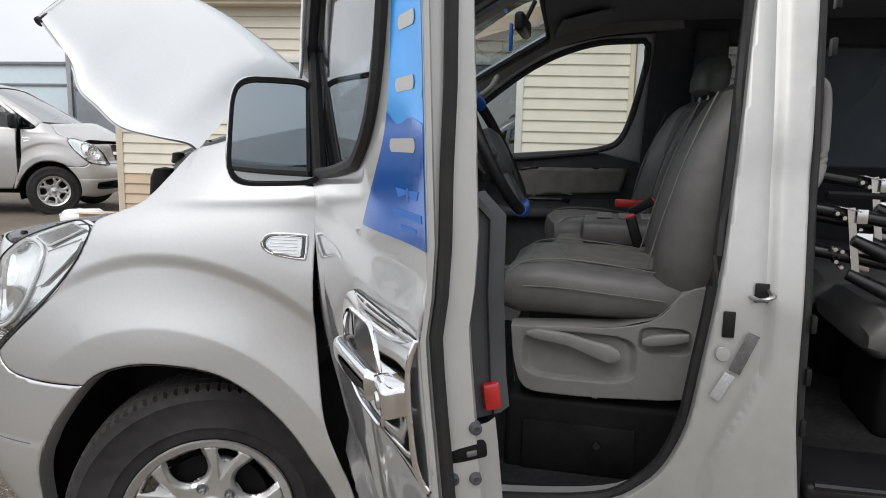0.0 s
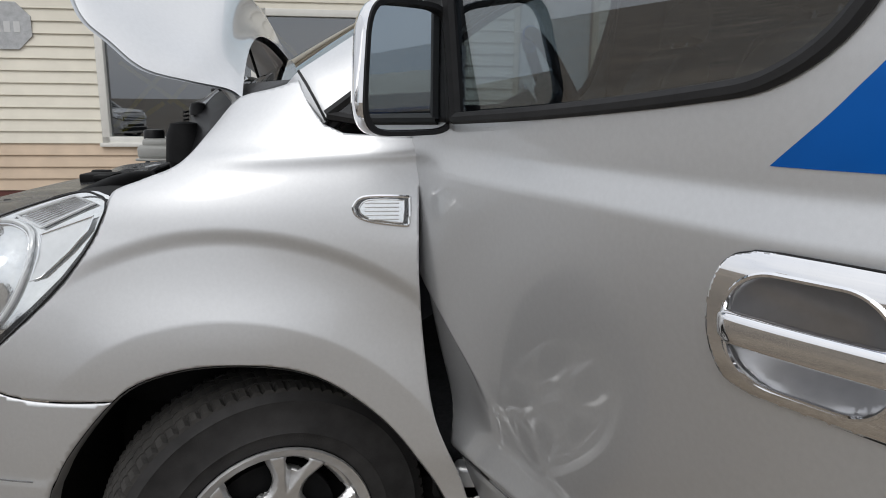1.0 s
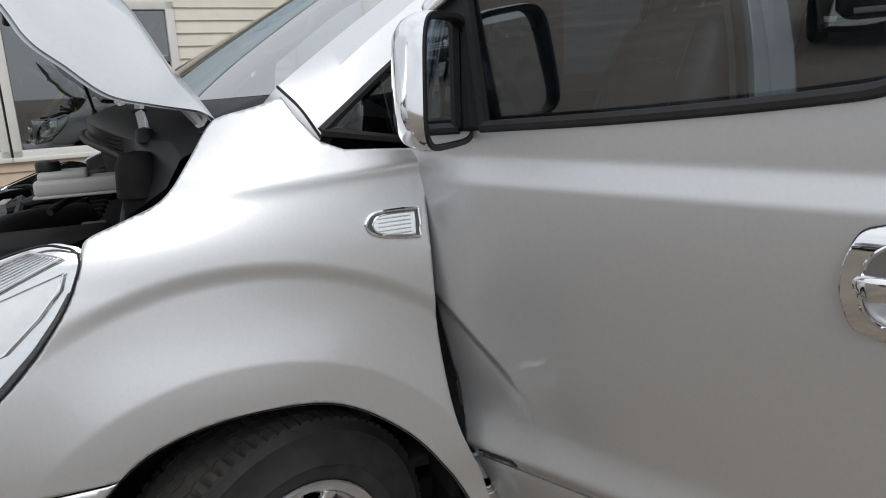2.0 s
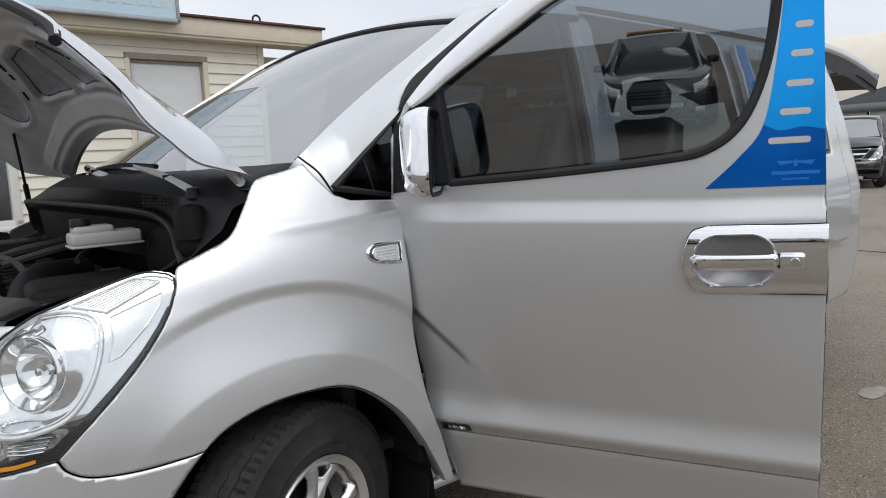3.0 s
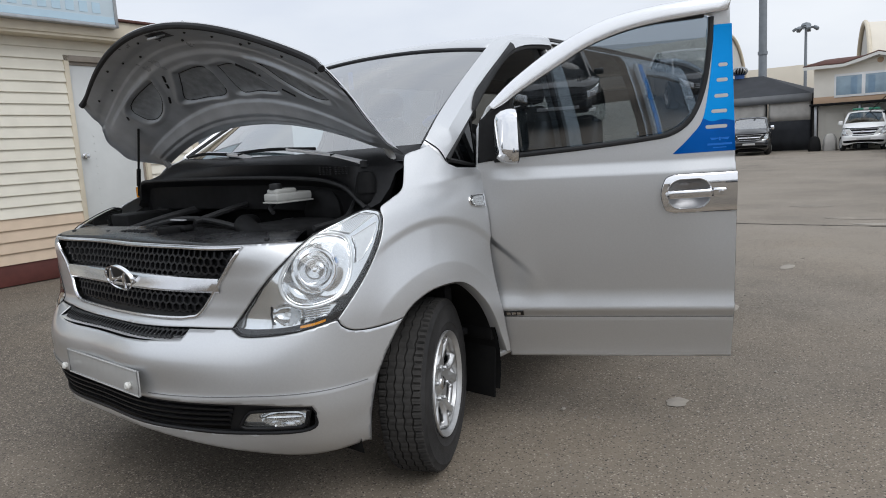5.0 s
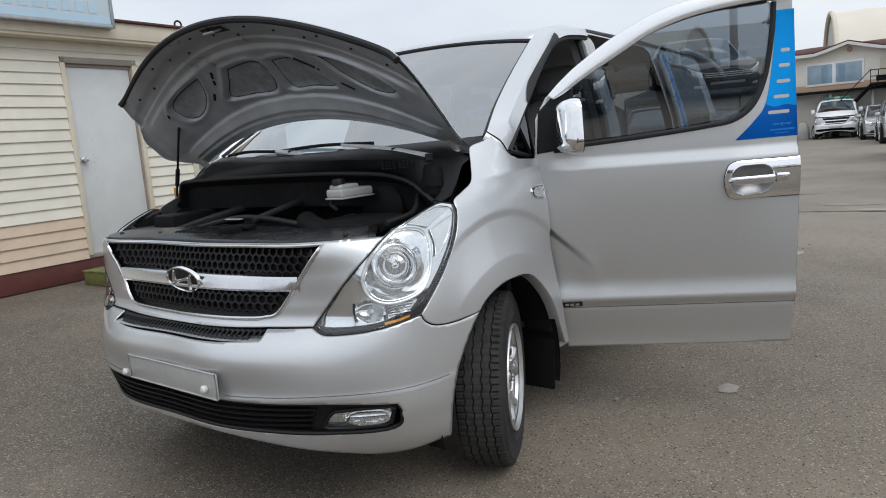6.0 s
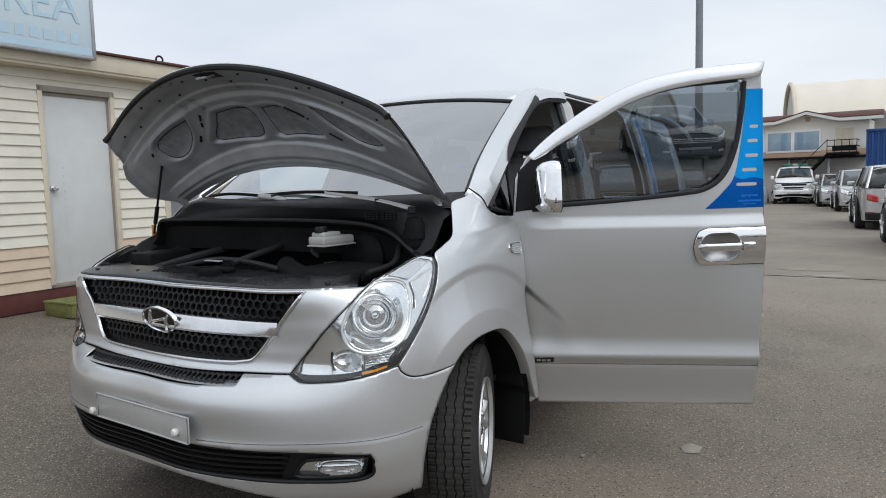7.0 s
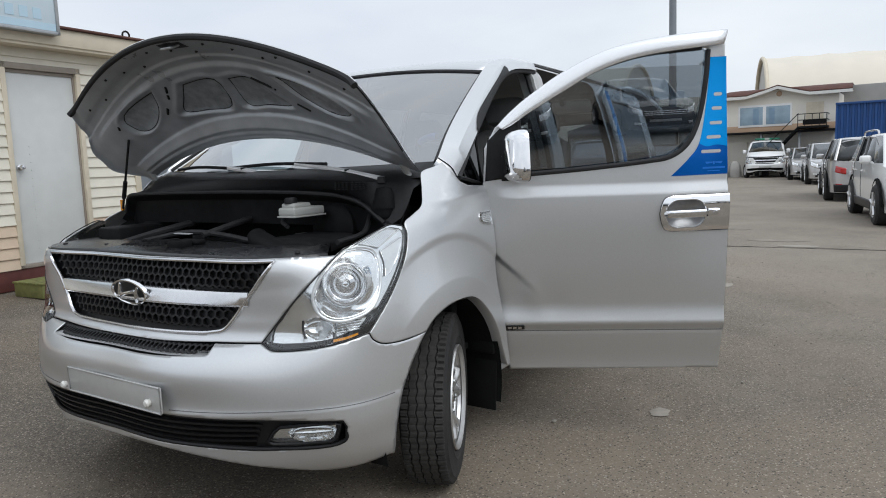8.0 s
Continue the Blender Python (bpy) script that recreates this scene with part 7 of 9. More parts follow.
def patch(name, x, y, sx, sy, mat, label, seed):
    """A thin splash of mortar or dust, uneven at its rim."""
    rnd = random.Random(seed)
    n = 26
    ring = [0.72 + 0.28 * rnd.random() for _ in range(n)]
    pts = []
    for k in range(n):
        t, r = 2 * math.pi * k / n, (ring[k] + ring[k - 1]) / 2
        pts.append((x + sx * r * math.cos(t), y + sy * r * math.sin(t)))
    v = [(a, b, ground_z(a, b) + 0.004) for a, b in pts] + [(x + 0.7 * (a - x), y + 0.7 * (b - y), ground_z(a, b) + 0.009) for a, b in pts] + [(x, y, ground_z(x, y) + 0.010)]
    f = [(k, (k + 1) % n, n + (k + 1) % n, n + k) for k in range(n)] + [(n + k, n + (k + 1) % n, 2 * n) for k in range(n)]
    return tagged(part(name, (v, f), mat), label, "patch")


DUST = material("dusty_asphalt", (0.235, 0.205, 0.168), 0.9, vary=0.25, scale=12, bump=0.3, bump_scale=120)
patch("mortar_patch", 1.18, -1.42, 0.085, 0.06, PALE_PATCH, "pale splash of mortar on the asphalt", 1)
patch("mortar_patch", 3.28, -0.99, 0.14, 0.07, PALE_PATCH, "pale splash of mortar on the asphalt", 2)
patch("mortar_patch", 5.2, -0.9, 0.16, 0.07, PALE_PATCH, "small pale mortar spot on the yard", 3)
patch("mortar_patch", 8.72, -1.12, 0.14, 0.34, PALE_PATCH, "pale broken repair along a joint in the asphalt", 4)
patch("mortar_patch", 9.35, -0.75, 0.16, 0.50, DUST, "faint dusty patch on the yard", 5)
patch("mortar_patch", 11.0, 0.26, 0.22, 0.40, DUST, "faint dusty patch on the yard", 6)
rows = []
jr = random.Random(12)
for k in range(60):
    y = 1.2 - 0.12 * k
    x = 8.45 - 0.05 * y + 0.012 * jr.random()
    w = 0.010 + 0.016 * jr.random()
    rows.append([(x - w, y, ground_z(x, y) + 0.004), (x + w, y, ground_z(x, y) + 0.004)])
tagged(part("asphalt_joint", loft(rows), LINER), "dark open joint across the asphalt", "joint")
for k, (x, y, s) in enumerate(((0.78, -0.98, 0.02), (1.10, -1.56, 0.012), (1.42, -1.1, 0.014), (0.62, -1.35, 0.010), (1.9, -1.7, 0.014), (-1.6, -0.9, 0.012))):
    v, f = rbox(x, y, s * 0.35 + 0.001, s * 1.5, s, s * 0.7, s * 0.3)
    tagged(part("pebble", (v, f), PALE_PATCH), "small pale stone lying on the asphalt", "stone", "loose stones")


def gravel(count, seed):
    """Loose grit over the yard near the van."""
    rnd, v, f = random.Random(seed), [], []
    corner = [(-1, -1, -1), (1, -1, -1), (1, 1, -1), (-1, 1, -1), (-0.7, -0.6, 1), (0.6, -0.7, 1), (0.7, 0.6, 1), (-0.6, 0.7, 1)]
    for _ in range(count):
        x, y = rnd.uniform(-3.2, 7.0), rnd.uniform(-3.6, 0.6)
        if -1.2 < x < 3.9 and y > -0.85:
            continue
        s, t = 0.0016 + 0.0045 * rnd.random() ** 4, rnd.random() * 6.28
        z, k = ground_z(x, y) + s * 0.4, len(v)
        for a, b, c in corner:
            a, b = a * s * (0.8 + 0.5 * rnd.random()), b * s * (0.8 + 0.4 * rnd.random())
            v.append((x + a * math.cos(t) - b * math.sin(t), y + a * math.sin(t) + b * math.cos(t), z + 0.5 * c * s))
        f += [tuple(k + i for i in q) for q in ((4, 5, 6, 7), (0, 1, 5, 4), (1, 2, 6, 5), (2, 3, 7, 6), (3, 0, 4, 7))]
    return v, f


GRIT = material("loose_grit", (0.25, 0.225, 0.19), 0.9, vary=0.5, scale=9)
tagged(part("gravel", gravel(9000, 5), GRIT, smooth=False), "loose pale grit scattered on the asphalt", "gravel", kind="stuff")


# ---- the cream office shed behind the van ----
SHED_O, SHED_A = Vector((1.15, 5.42, 0)), radians(6)
SHED_M = Matrix.Translation(SHED_O) @ Matrix.Rotation(SHED_A, 4, "Z")
Z0, Z1 = 0.42, 2.79


def shed_box(s0, s1, z0, z1, d0, d1, bevel=0.004):
    """A block on the shed's wall: along it, up, and out from it (towards the yard)."""
    return moved(rbox((s0 + s1) / 2, -(d0 + d1) / 2, (z0 + z1) / 2, s1 - s0, d1 - d0, z1 - z0, bevel), SHED_M)


shed = thing("office_shed", "cream-sided office shed with a white door and taped windows", "shed")
HOLES = ((-4.19, -1.08, 0.89, 2.24), (0.02, 0.93, Z0, 2.60))
wall = part("wall", joined(*[shed_box(a, b, z0, z1, -0.12, 0.0, 0) for a, b, z0, z1 in ((-5.72, -4.19, Z0, Z1), (-4.19, -1.08, Z0, 0.89), (-4.19, -1.08, 2.24, Z1), (-1.08, 0.02, Z0, Z1), (0.02, 0.93, 2.60, Z1), (0.93, 1.60, Z0, Z1))]), SIDING, shed)


def board(s0, s1, z, mat, h=0.118):
    """One lapped siding board, its foot standing out."""
    rows = [[(s, -0.004, z + h), (s, -0.024, z + 0.005), (s, -0.024, z), (s, -0.002, z)] for s in (s0, s1)]
    part("siding_board", moved(loft(rows), SHED_M), mat, wall, smooth=False)


z = Z0
while z < Z1 - 0.02:
    spans = [(-5.72, 1.60)]
    for a, b, z0, z1 in HOLES:
        if z + 0.06 > z0 and z + 0.06 < z1:
            spans = [q for s0, s1 in spans for q in ((s0, min(s1, a)), (max(s0, b), s1)) if q[1] - q[0] > 0.02]
    for s0, s1 in spans:
        board(s0, s1, z, SIDING_TAN if z < 0.86 else SIDING)
    z += 0.118
part("corner_trim", shed_box(-5.76, -5.68, Z0, Z1, -0.05, 0.03), SIDING_TRIM, shed)
part("corner_trim", shed_box(1.56, 1.64, Z0, Z1, -0.05, 0.03), SIDING_TRIM, shed)
part("end_wall", shed_box(-5.72, -5.60, Z0, Z1, -4.0, -0.06, 0), SIDING, shed)
part("end_wall", shed_box(1.50, 1.60, Z0, Z1, -4.0, -0.06, 0), SIDING, shed)
part("back_wall", shed_box(-5.72, 1.60, Z0, Z1, -4.1, -4.0, 0), SIDING, shed)
part("floor_beam", shed_box(-5.74, 1.62, 0.20, 0.42, -4.0, 0.012), MAROON, shed, "maroon painted base beam")
for s in (-5.5, -3.7, -1.9, -0.1, 1.4):
    part("footing", shed_box(s - 0.12, s + 0.12, 0.15, 0.205, -0.6, -0.05), CONCRETE, shed)
part("fascia", shed_box(-5.95, 2.35, 2.79, 2.97, -0.05, 0.24), SIDING_TRIM, shed)
part("soffit", shed_box(-5.95, 2.35, 2.76, 2.80, -0.1, 0.22), SIDING_TRIM, shed)
roof_v = [[(s, -0.27 + d, 2.97 + 0.13 * d) for d in np.linspace(0, 2.2, 12)] for s in np.linspace(-6.0, 2.38, 30)]
solid(part("shed_roof", moved(loft(roof_v), SHED_M), SHINGLE, shed, "brown shingle roof"), 0.03)
for k in range(5):
    d = 0.02 + 0.26 * k
    part("shingle_course", joined(*[moved(rbox(-6.0 + 0.33 * j + 0.165 * (k % 2) + 0.16, -0.27 + d + 0.13, 2.985 + 0.13 * (d + 0.13), 0.318, 0.28, 0.014, 0.003, 1, Matrix.Rotation(math.atan(0.13), 4, "X")), SHED_M) for j in range(25)]), SHINGLE, shed)
ring_c = SHED_M @ Vector((1.54, -0.10, 3.05))
part("roof_ring", tube([tuple(ring_c + Vector((0.045 * math.cos(t), 0.0, 0.045 * math.sin(t)))) for t in np.linspace(0, 2 * math.pi, 17)], 0.012, 6), BLACK, shed)
# door
sd = part("shed_door", shed_box(0.07, 0.88, 0.46, 2.54, -0.07, -0.03, 0.006), DOOR_WHITE, shed, "white steel door, closed")
for s0, s1, z0, z1 in ((0.02, 0.075, 0.42, 2.60), (0.875, 0.93, 0.42, 2.60), (0.02, 0.93, 2.535, 2.60), (0.02, 0.93, 0.42, 0.46)):
    part("door_frame", shed_box(s0, s1, z0, z1, -0.08, 0.026), SIDING_TRIM if s1 - s0 < 0.1 else DOOR_FRAME, sd)
for s0, s1, z0, z1 in ((0.075, 0.095, 0.46, 2.535), (0.855, 0.875, 0.46, 2.535), (0.075, 0.875, 2.50, 2.535)):
    part("frame_stop", shed_box(s0, s1, z0, z1, -0.05, -0.012), DOOR_FRAME, sd)
kc = SHED_M @ Vector((0.145, 0.0, 1.50))
part("door_knob", lathe([(0.0, -0.085), (0.022, -0.083), (0.030, -0.07), (0.022, -0.05), (0.012, -0.045), (0.012, -0.02), (0.032, -0.016), (0.034, 0.0)], 20, "y", (kc.x, kc.y + 0.02, kc.z)), SATIN, sd, "round steel door knob")
for k in range(14):
    q = SHED_M @ Vector((0.28, 0.027, 0.62 + 0.085 * k))
    part("door_stud", lathe([(0.0, -0.004), (0.006, -0.003), (0.008, 0.0)], 8, "y", tuple(q)), DOOR_WHITE, sd)
# windows with yellow tape crosses behind the glass
for n, (s0, s1) in enumerate(((-4.19, -2.62), (-2.60, -1.08))):
    w = part("shed_window", joined(*[shed_box(a, b, z0, z1, -0.06, 0.035) for a, b, z0, z1 in ((s0, s0 + 0.075, 0.89, 2.24), (s1 - 0.075, s1, 0.89, 2.24), (s0, s1, 0.89, 0.96), (s0, s1, 2.17, 2.24))]), WINDOW_WHITE, shed, "white-framed window crossed with yellow tape")
    part("window_sill", shed_box(s0 - 0.02, s1 + 0.02, 0.86, 0.90, -0.02, 0.06), WINDOW_WHITE, w)
    part("window_pane", shed_box(s0 + 0.07, s1 - 0.07, 0.95, 2.18, -0.04, -0.034, 0), GLASS_TINT, w)
    for a, b, za, zb in ((0.10, 0.75, 1.05, 1.75), (0.20, 0.95, 1.70, 1.15), (0.65, 1.35, 1.30, 2.05), (0.80, 1.40, 2.0, 1.35), (0.1, 0.5, 2.05, 1.65), (0.15, 0.6, 1.0, 1.3)):
        d = Vector((b - a, 0, zb - za))
        part("tape", moved(rbox(s0 + (a + b) / 2, 0.050, (za + zb) / 2, d.length, 0.002, 0.045, 0, 1, Matrix.Rotation(-math.atan2(d.z, d.x), 4, "Y")), SHED_M), TAPE, w)
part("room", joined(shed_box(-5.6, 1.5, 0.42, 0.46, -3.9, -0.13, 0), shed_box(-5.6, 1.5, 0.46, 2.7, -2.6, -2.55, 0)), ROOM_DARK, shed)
part("room_shelf", joined(shed_box(-4.0, -3.2, 0.5, 1.4, -1.2, -0.8), shed_box(-2.3, -1.4, 0.5, 1.2, -1.4, -0.9), shed_box(-3.1, -2.5, 0.5, 1.7, -1.6, -1.2)), TRIM_GREY, shed)
# faded octagon plate and sign board above the eave
cv = [(-4.98 + 0.24 * math.cos(radians(22.5 + 45 * k)), 2.02 + 0.24 * math.sin(radians(22.5 + 45 * k))) for k in range(8)]
octo = part("alarm_plate", moved(loft([[(s, -0.022, q) for s, q in cv], [(s, -0.032, q) for s, q in cv]], True, True), SHED_M), PAPER_GREY, shed, "pale octagonal plate with grey bars")
for k in range(3):
    part("plate_bar", shed_box(-5.10 + 0.09 * k, -5.04 + 0.09 * k, 1.96, 2.06, 0.032, 0.035, 0), FILM_GREY, octo)
sign = thing("sign_board", "faded pale blue sign board on the shed's eave", "sign")
part("sign_face", shed_box(-4.6, 0.50, 2.90, 3.95, 0.25, 0.33, 0.01), SIGN_FACE, sign)
part("sign_frame", joined(*[shed_box(a, b, z0, z1, 0.24, 0.345) for a, b, z0, z1 in ((-4.62, 0.52, 2.88, 2.915), (-4.62, 0.52, 3.935, 3.97), (0.485, 0.52, 2.88, 3.97), (-4.62, -4.585, 2.88, 3.97))]), STEEL, sign)
part("sign_band", shed_box(-4.58, 0.48, 2.92, 2.99, 0.331, 0.334, 0), SIGN_TEXT, sign)
text = bpy.data.curves.new("sign_text", "FONT")
text.body, text.size, text.align_x, text.extrude = "KOREA", 0.46, "RIGHT", 0.002
text.materials.append(SIGN_TEXT)
tx = new("sign_text", text)
tx.parent = sign
tx.matrix_basis = SHED_M @ pose(0.36, -0.335, 3.24, 90, 0, 0)
for k in range(9):
    part("sign_bar", shed_box(-0.92 + 0.145 * k, -0.83 + 0.145 * k, 3.02, 3.13, 0.331, 0.334, 0), SIGN_TEXT, sign)
# lower building beyond the shed; its grey puts the recess's shade into the colour
annex = thing("annex", "low annex beside the shed, coloured grey-blue for a shaded recess", "building")
part("annex_wall", shed_box(1.75, 4.2, 0.05, 2.62, -3.5, -0.9, 0), POLE_GREY, annex)
part("annex_roof", shed_box(1.70, 4.3, 2.62, 2.74, -3.6, -0.6), SIDING_TRIM, annex)
# pallet and sacks
pal = thing("pallet", "green and yellow wooden pallet leaning by the shed base", "pallet")
for k in range(5):
    part("pallet_board", moved(rbox(0.12, -0.34 - 0.10 * k, 0.335, 0.75, 0.08, 0.018, 0.003), SHED_M), PALLET, pal)
for s in (-0.20, 0.12, 0.44):
    part("pallet_block", moved(rbox(s, -0.54, 0.258, 0.09, 0.46, 0.136, 0.006), SHED_M), PALLET, pal)
sack = thing("sack", "white plastic sack lying at the shed's corner", "sack")
sv, sf = rbox(0, 0, 0, 0.5, 0.35, 0.26, 0.11, 4)
srng = random.Random(3)
part("sack_body", ([tuple(SHED_M @ Vector((-6.15 + x + 0.03 * srng.random(), -0.15 + y + 0.03 * srng.random(), 0.31 + z + 0.03 * srng.random()))) for x, y, z in sv], sf), WHITE_CAR, sack)
bx = thing("carton", "brown cardboard carton beside the shed", "box")
part("carton_body", moved(rbox(-5.92, -0.18, 0.315, 0.34, 0.26, 0.24, 0.006), SHED_M), SIDING_TAN, bx)
part("carton_flap", moved(rbox(-5.92, -0.33, 0.44, 0.34, 0.12, 0.006, 0.001), SHED_M), SIDING_TAN, bx)


# ---- vehicles in the yard ----
def vehicle(name, label, category, at, size, paint, nose_z, screen, roof, doors, lamps="front", wheels=None, group="parked cars", rails=False, cladding=False):
    """A parked car or van; it faces its own +x.  size: length, width, height; nose_z: bonnet's front and back height;
    screen: foot and head of the windscreen behind the nose; roof: its rear end and the foot of the rear window, from the tail."""
    L, W, H = size
    a, b, low, belt = L / 2, W / 2, 0.24, nose_z[1] + 0.02
    v = thing(name, label, category, at, group)
    xs = [-a, -a + 0.5, a - screen[0], a - 0.35, a]
    zs = [belt - 0.06, belt, nose_z[1], nose_z[0] + 0.6 * (nose_z[1] - nose_z[0]), nose_z[0]]

    def top(x):
        return float(np.interp(x, xs, zs))

    def skin(t, h, lift=0.0):
        """A point of the body: plan angle in degrees, height 0 to 1."""
        c, s = math.cos(radians(t)), math.sin(radians(t))
        x, y = a * math.copysign(abs(c) ** 0.42, c), b * math.copysign(abs(s) ** 0.36, s)
        k = 1 - 0.035 * (1 - h) ** 3 - 0.055 * max(0, h - 0.45) ** 1.5
        kx = 1 - 0.012 * abs(h - 0.30) - 0.06 * max(0, h - 0.5) ** 1.4 * (c > 0)
        z = low + h * (top(x * 0.985) - low)
        return (x * kx + lift * c, y * k + lift * s, z)

    angles = np.linspace(0, 360, 97)
    heights = np.array([0, 0.05, 0.2, 0.24, 0.26, 0.45, 0.62, 0.75, 0.86, 0.94, 0.985, 1.0])
    body = part("body", loft([[skin(t, h) for t in angles] for h in heights]), paint, v)

    def patch_on(name, t0, t1, h0, h1, mat, lift=0.012, parent=body, skew=0.0, label=""):
        rows = [[skin(t, h0 + (h1 - h0) * q + skew * (t - t0) / (t1 - t0), lift) for q in np.linspace(0, 1, 5)] for t in np.linspace(t0, t1, 9)]
        return solid(part(name, loft(rows), mat, parent, label), 0.02, 0)

    deck = []
    for x in np.linspace(-0.97 * a, 0.985 * a, 26):
        c = (abs(x) / a) ** (1 / 0.42)
        y = b * (1 - c * c) ** 0.18 * 0.965 if c < 1 else 0.3
        deck.append([(x * 0.97 if x > 0 else x * 0.99, y * k, top(x) + 0.03 * (1 - k * k)) for k in np.linspace(-1, 1, 9)])
    part("bonnet", loft(deck), paint, v)
    # greenhouse
    fx, fz = a - screen[0], belt
    hx, rx, tx = a - screen[1], -a + roof[0], -a + roof[1]
    hb, hr = b * 0.93, b * 0.76
    low_ring = [(fx, hb * 0.84), (fx - 0.28, hb), (tx + 0.2, hb), (tx, hb * 0.86)]
    high_ring = [(hx, hr * 0.86), (hx - 0.22, hr), (rx + 0.15, hr), (rx, hr * 0.88)]

    def corner(i, up, s, k=1.0):
        (x0, y0), (x1, y1) = low_ring[i], high_ring[i]
        return (x0 + (x1 - x0) * up, s * (y0 + (y1 - y0) * up) * k, fz - 0.02 + (H - 0.05 - fz) * up)

    solid(part("windscreen", loft([[corner(0, q, -1), (corner(0, q, 1)[0] + 0.10, 0, corner(0, q, 1)[2] + 0.01), corner(0, q, 1)] for q in (0, 0.5, 1)]), CAR_GLASS, v), 0.01)
    solid(part("rear_window", loft([[corner(3, q, 1), (corner(3, q, 1)[0] - 0.06, 0, corner(3, q, 1)[2]), corner(3, q, -1)] for q in (0, 0.5, 1)]), CAR_GLASS, v), 0.01)
    for s in (-1, 1):
        for i in range(3):
            solid(part("side_window", loft([[corner(k, q, s) for q in (0, 0.5, 1)] for k in (i, i + 1)]), CAR_GLASS, v), 0.01)
        for i in (0, 3):
            part("pillar", tube([corner(i, q, s, 1.0) for q in (-0.05, 0.5, 1.02)], 0.034, 8), paint, v)
        part("sill_line", tube([corner(1, 0.0, s, 1.01), corner(2, 0.0, s, 1.01)], 0.022, 6), paint, v)
        for f in doors:
            p0, p1 = Vector(corner(1, 0, s, 1.008)), Vector(corner(2, 0, s, 1.008))
            q0, q1 = Vector(corner(1, 1, s, 1.01)), Vector(corner(2, 1, s, 1.01))
            part("door_pillar", tube([tuple(p0.lerp(p1, f)), tuple(q0.lerp(q1, f))], 0.035, 6), BLACK_CAR if paint != BLACK_CAR else TRIM_DARK, v)
            x = p0.lerp(p1, f).x
            seam_t = math.degrees(math.acos(max(-1, min(1, math.copysign((abs(x) / a) ** (1 / 0.42), x)))))
            part("door_seam", tube([skin(s * seam_t, h, 0.001) for h in np.linspace(0.12, 0.97, 6)], 0.006, 5), RUBBER, v)
            part("door_handle", tube([(x + 0.08, s * (b * 0.985 + 0.012), top(x) - 0.16), (x + 0.26, s * (b * 0.985 + 0.012), top(x) - 0.16)], 0.016, 6), CHROME if paint != WHITE_CAR else paint, v)
        m0 = Vector(corner(1, 0.14, s))
        mirror_at = m0 + Vector((-0.08, s * 0.13, 0))
        part("door_mirror", joined(rbox(mirror_at.x, mirror_at.y, mirror_at.z, 0.10, 0.20, 0.15, 0.045, 3), rbox(mirror_at.x, mirror_at.y - s * 0.10, mirror_at.z - 0.05, 0.06, 0.12, 0.04, 0.01)), paint, v)
    rows = []
    for x, z, k in ((hx + 0.03, H - 0.075, 0.86), (hx - 0.12, H - 0.03, 0.95), (hx - 0.30, H - 0.012, 1.0), ((hx + rx) / 2, H, 1.0), (rx + 0.25, H - 0.02, 1.0), (rx + 0.05, H - 0.05, 0.93), (rx - 0.06, H - 0.085, 0.87)):
        rows.append([(x, hr * k * s * 1.03, z - 0.07 * abs(s) ** 4) for s in np.linspace(-1, 1, 11)])
    solid(part("roof", loft(rows), paint, v), 0.03)
    if rails:
        for s in (-1, 1):
            part("roof_rail", tube([(hx - 0.3, s * hr * 0.93, H - 0.03), (hx - 0.5, s * hr * 0.93, H + 0.04), (rx + 0.4, s * hr * 0.93, H + 0.035), (rx + 0.2, s * hr * 0.93, H - 0.03)], 0.018, 8, 4), SATIN, v)
    # front and rear faces
    for s in (-1, 1):
        h0, h1 = (0.60, 0.86)
        lamp = patch_on("headlamp", s * 13, s * 42, h0, h1, LAMP_SHELL, 0.010, skew=0.12, label="clear headlamp")
        patch_on("lamp_bowl", s * 17, s * 27, h0 + 0.09, h1 - 0.03, LAMP_GREY, 0.026, lamp)
        patch_on("fog_lamp", s * 15, s * 28, 0.20, 0.30, LAMP_GREY, 0.012)
        patch_on("tail_lamp", s * 149, s * 170, 0.64, 0.84, RED_LENS, 0.014, skew=-0.06, label="red tail lamp")
        patch_on("rear_reflector", s * 150, s * 164, 0.22, 0.28, RED_LENS, 0.014)
    mouth = patch_on("grille", -12, 12, 0.60, 0.84, BLACK, 0.010, label="black grille with chrome bars")
    for q in (0.63, 0.71, 0.79):
        patch_on("grille_bar", -12, 12, q, q + 0.030, CHROME if lamps != "plain" else paint, 0.022, mouth)
    patch_on("intake", -20, 20, 0.10, 0.27, BLACK, 0.010)
    patch_on("plate", -5, 5, 0.33, 0.44, PAPER_GREY if paint != WHITE_CAR else BLACK, 0.020, label="blank number plate")
    patch_on("rear_bumper", 145, 215, 0.02, 0.26, BLACK if name != "van" else paint, 0.020)
    patch_on("plate", 172, 188, 0.55, 0.68, PAPER_GREY, 0.014)
    part("underbody", rbox(0, 0, 0.27, L * 0.86, W * 0.8, 0.14, 0.02), LINER, v)
    # wheels in dark wells
    wr, wf, wb = wheels
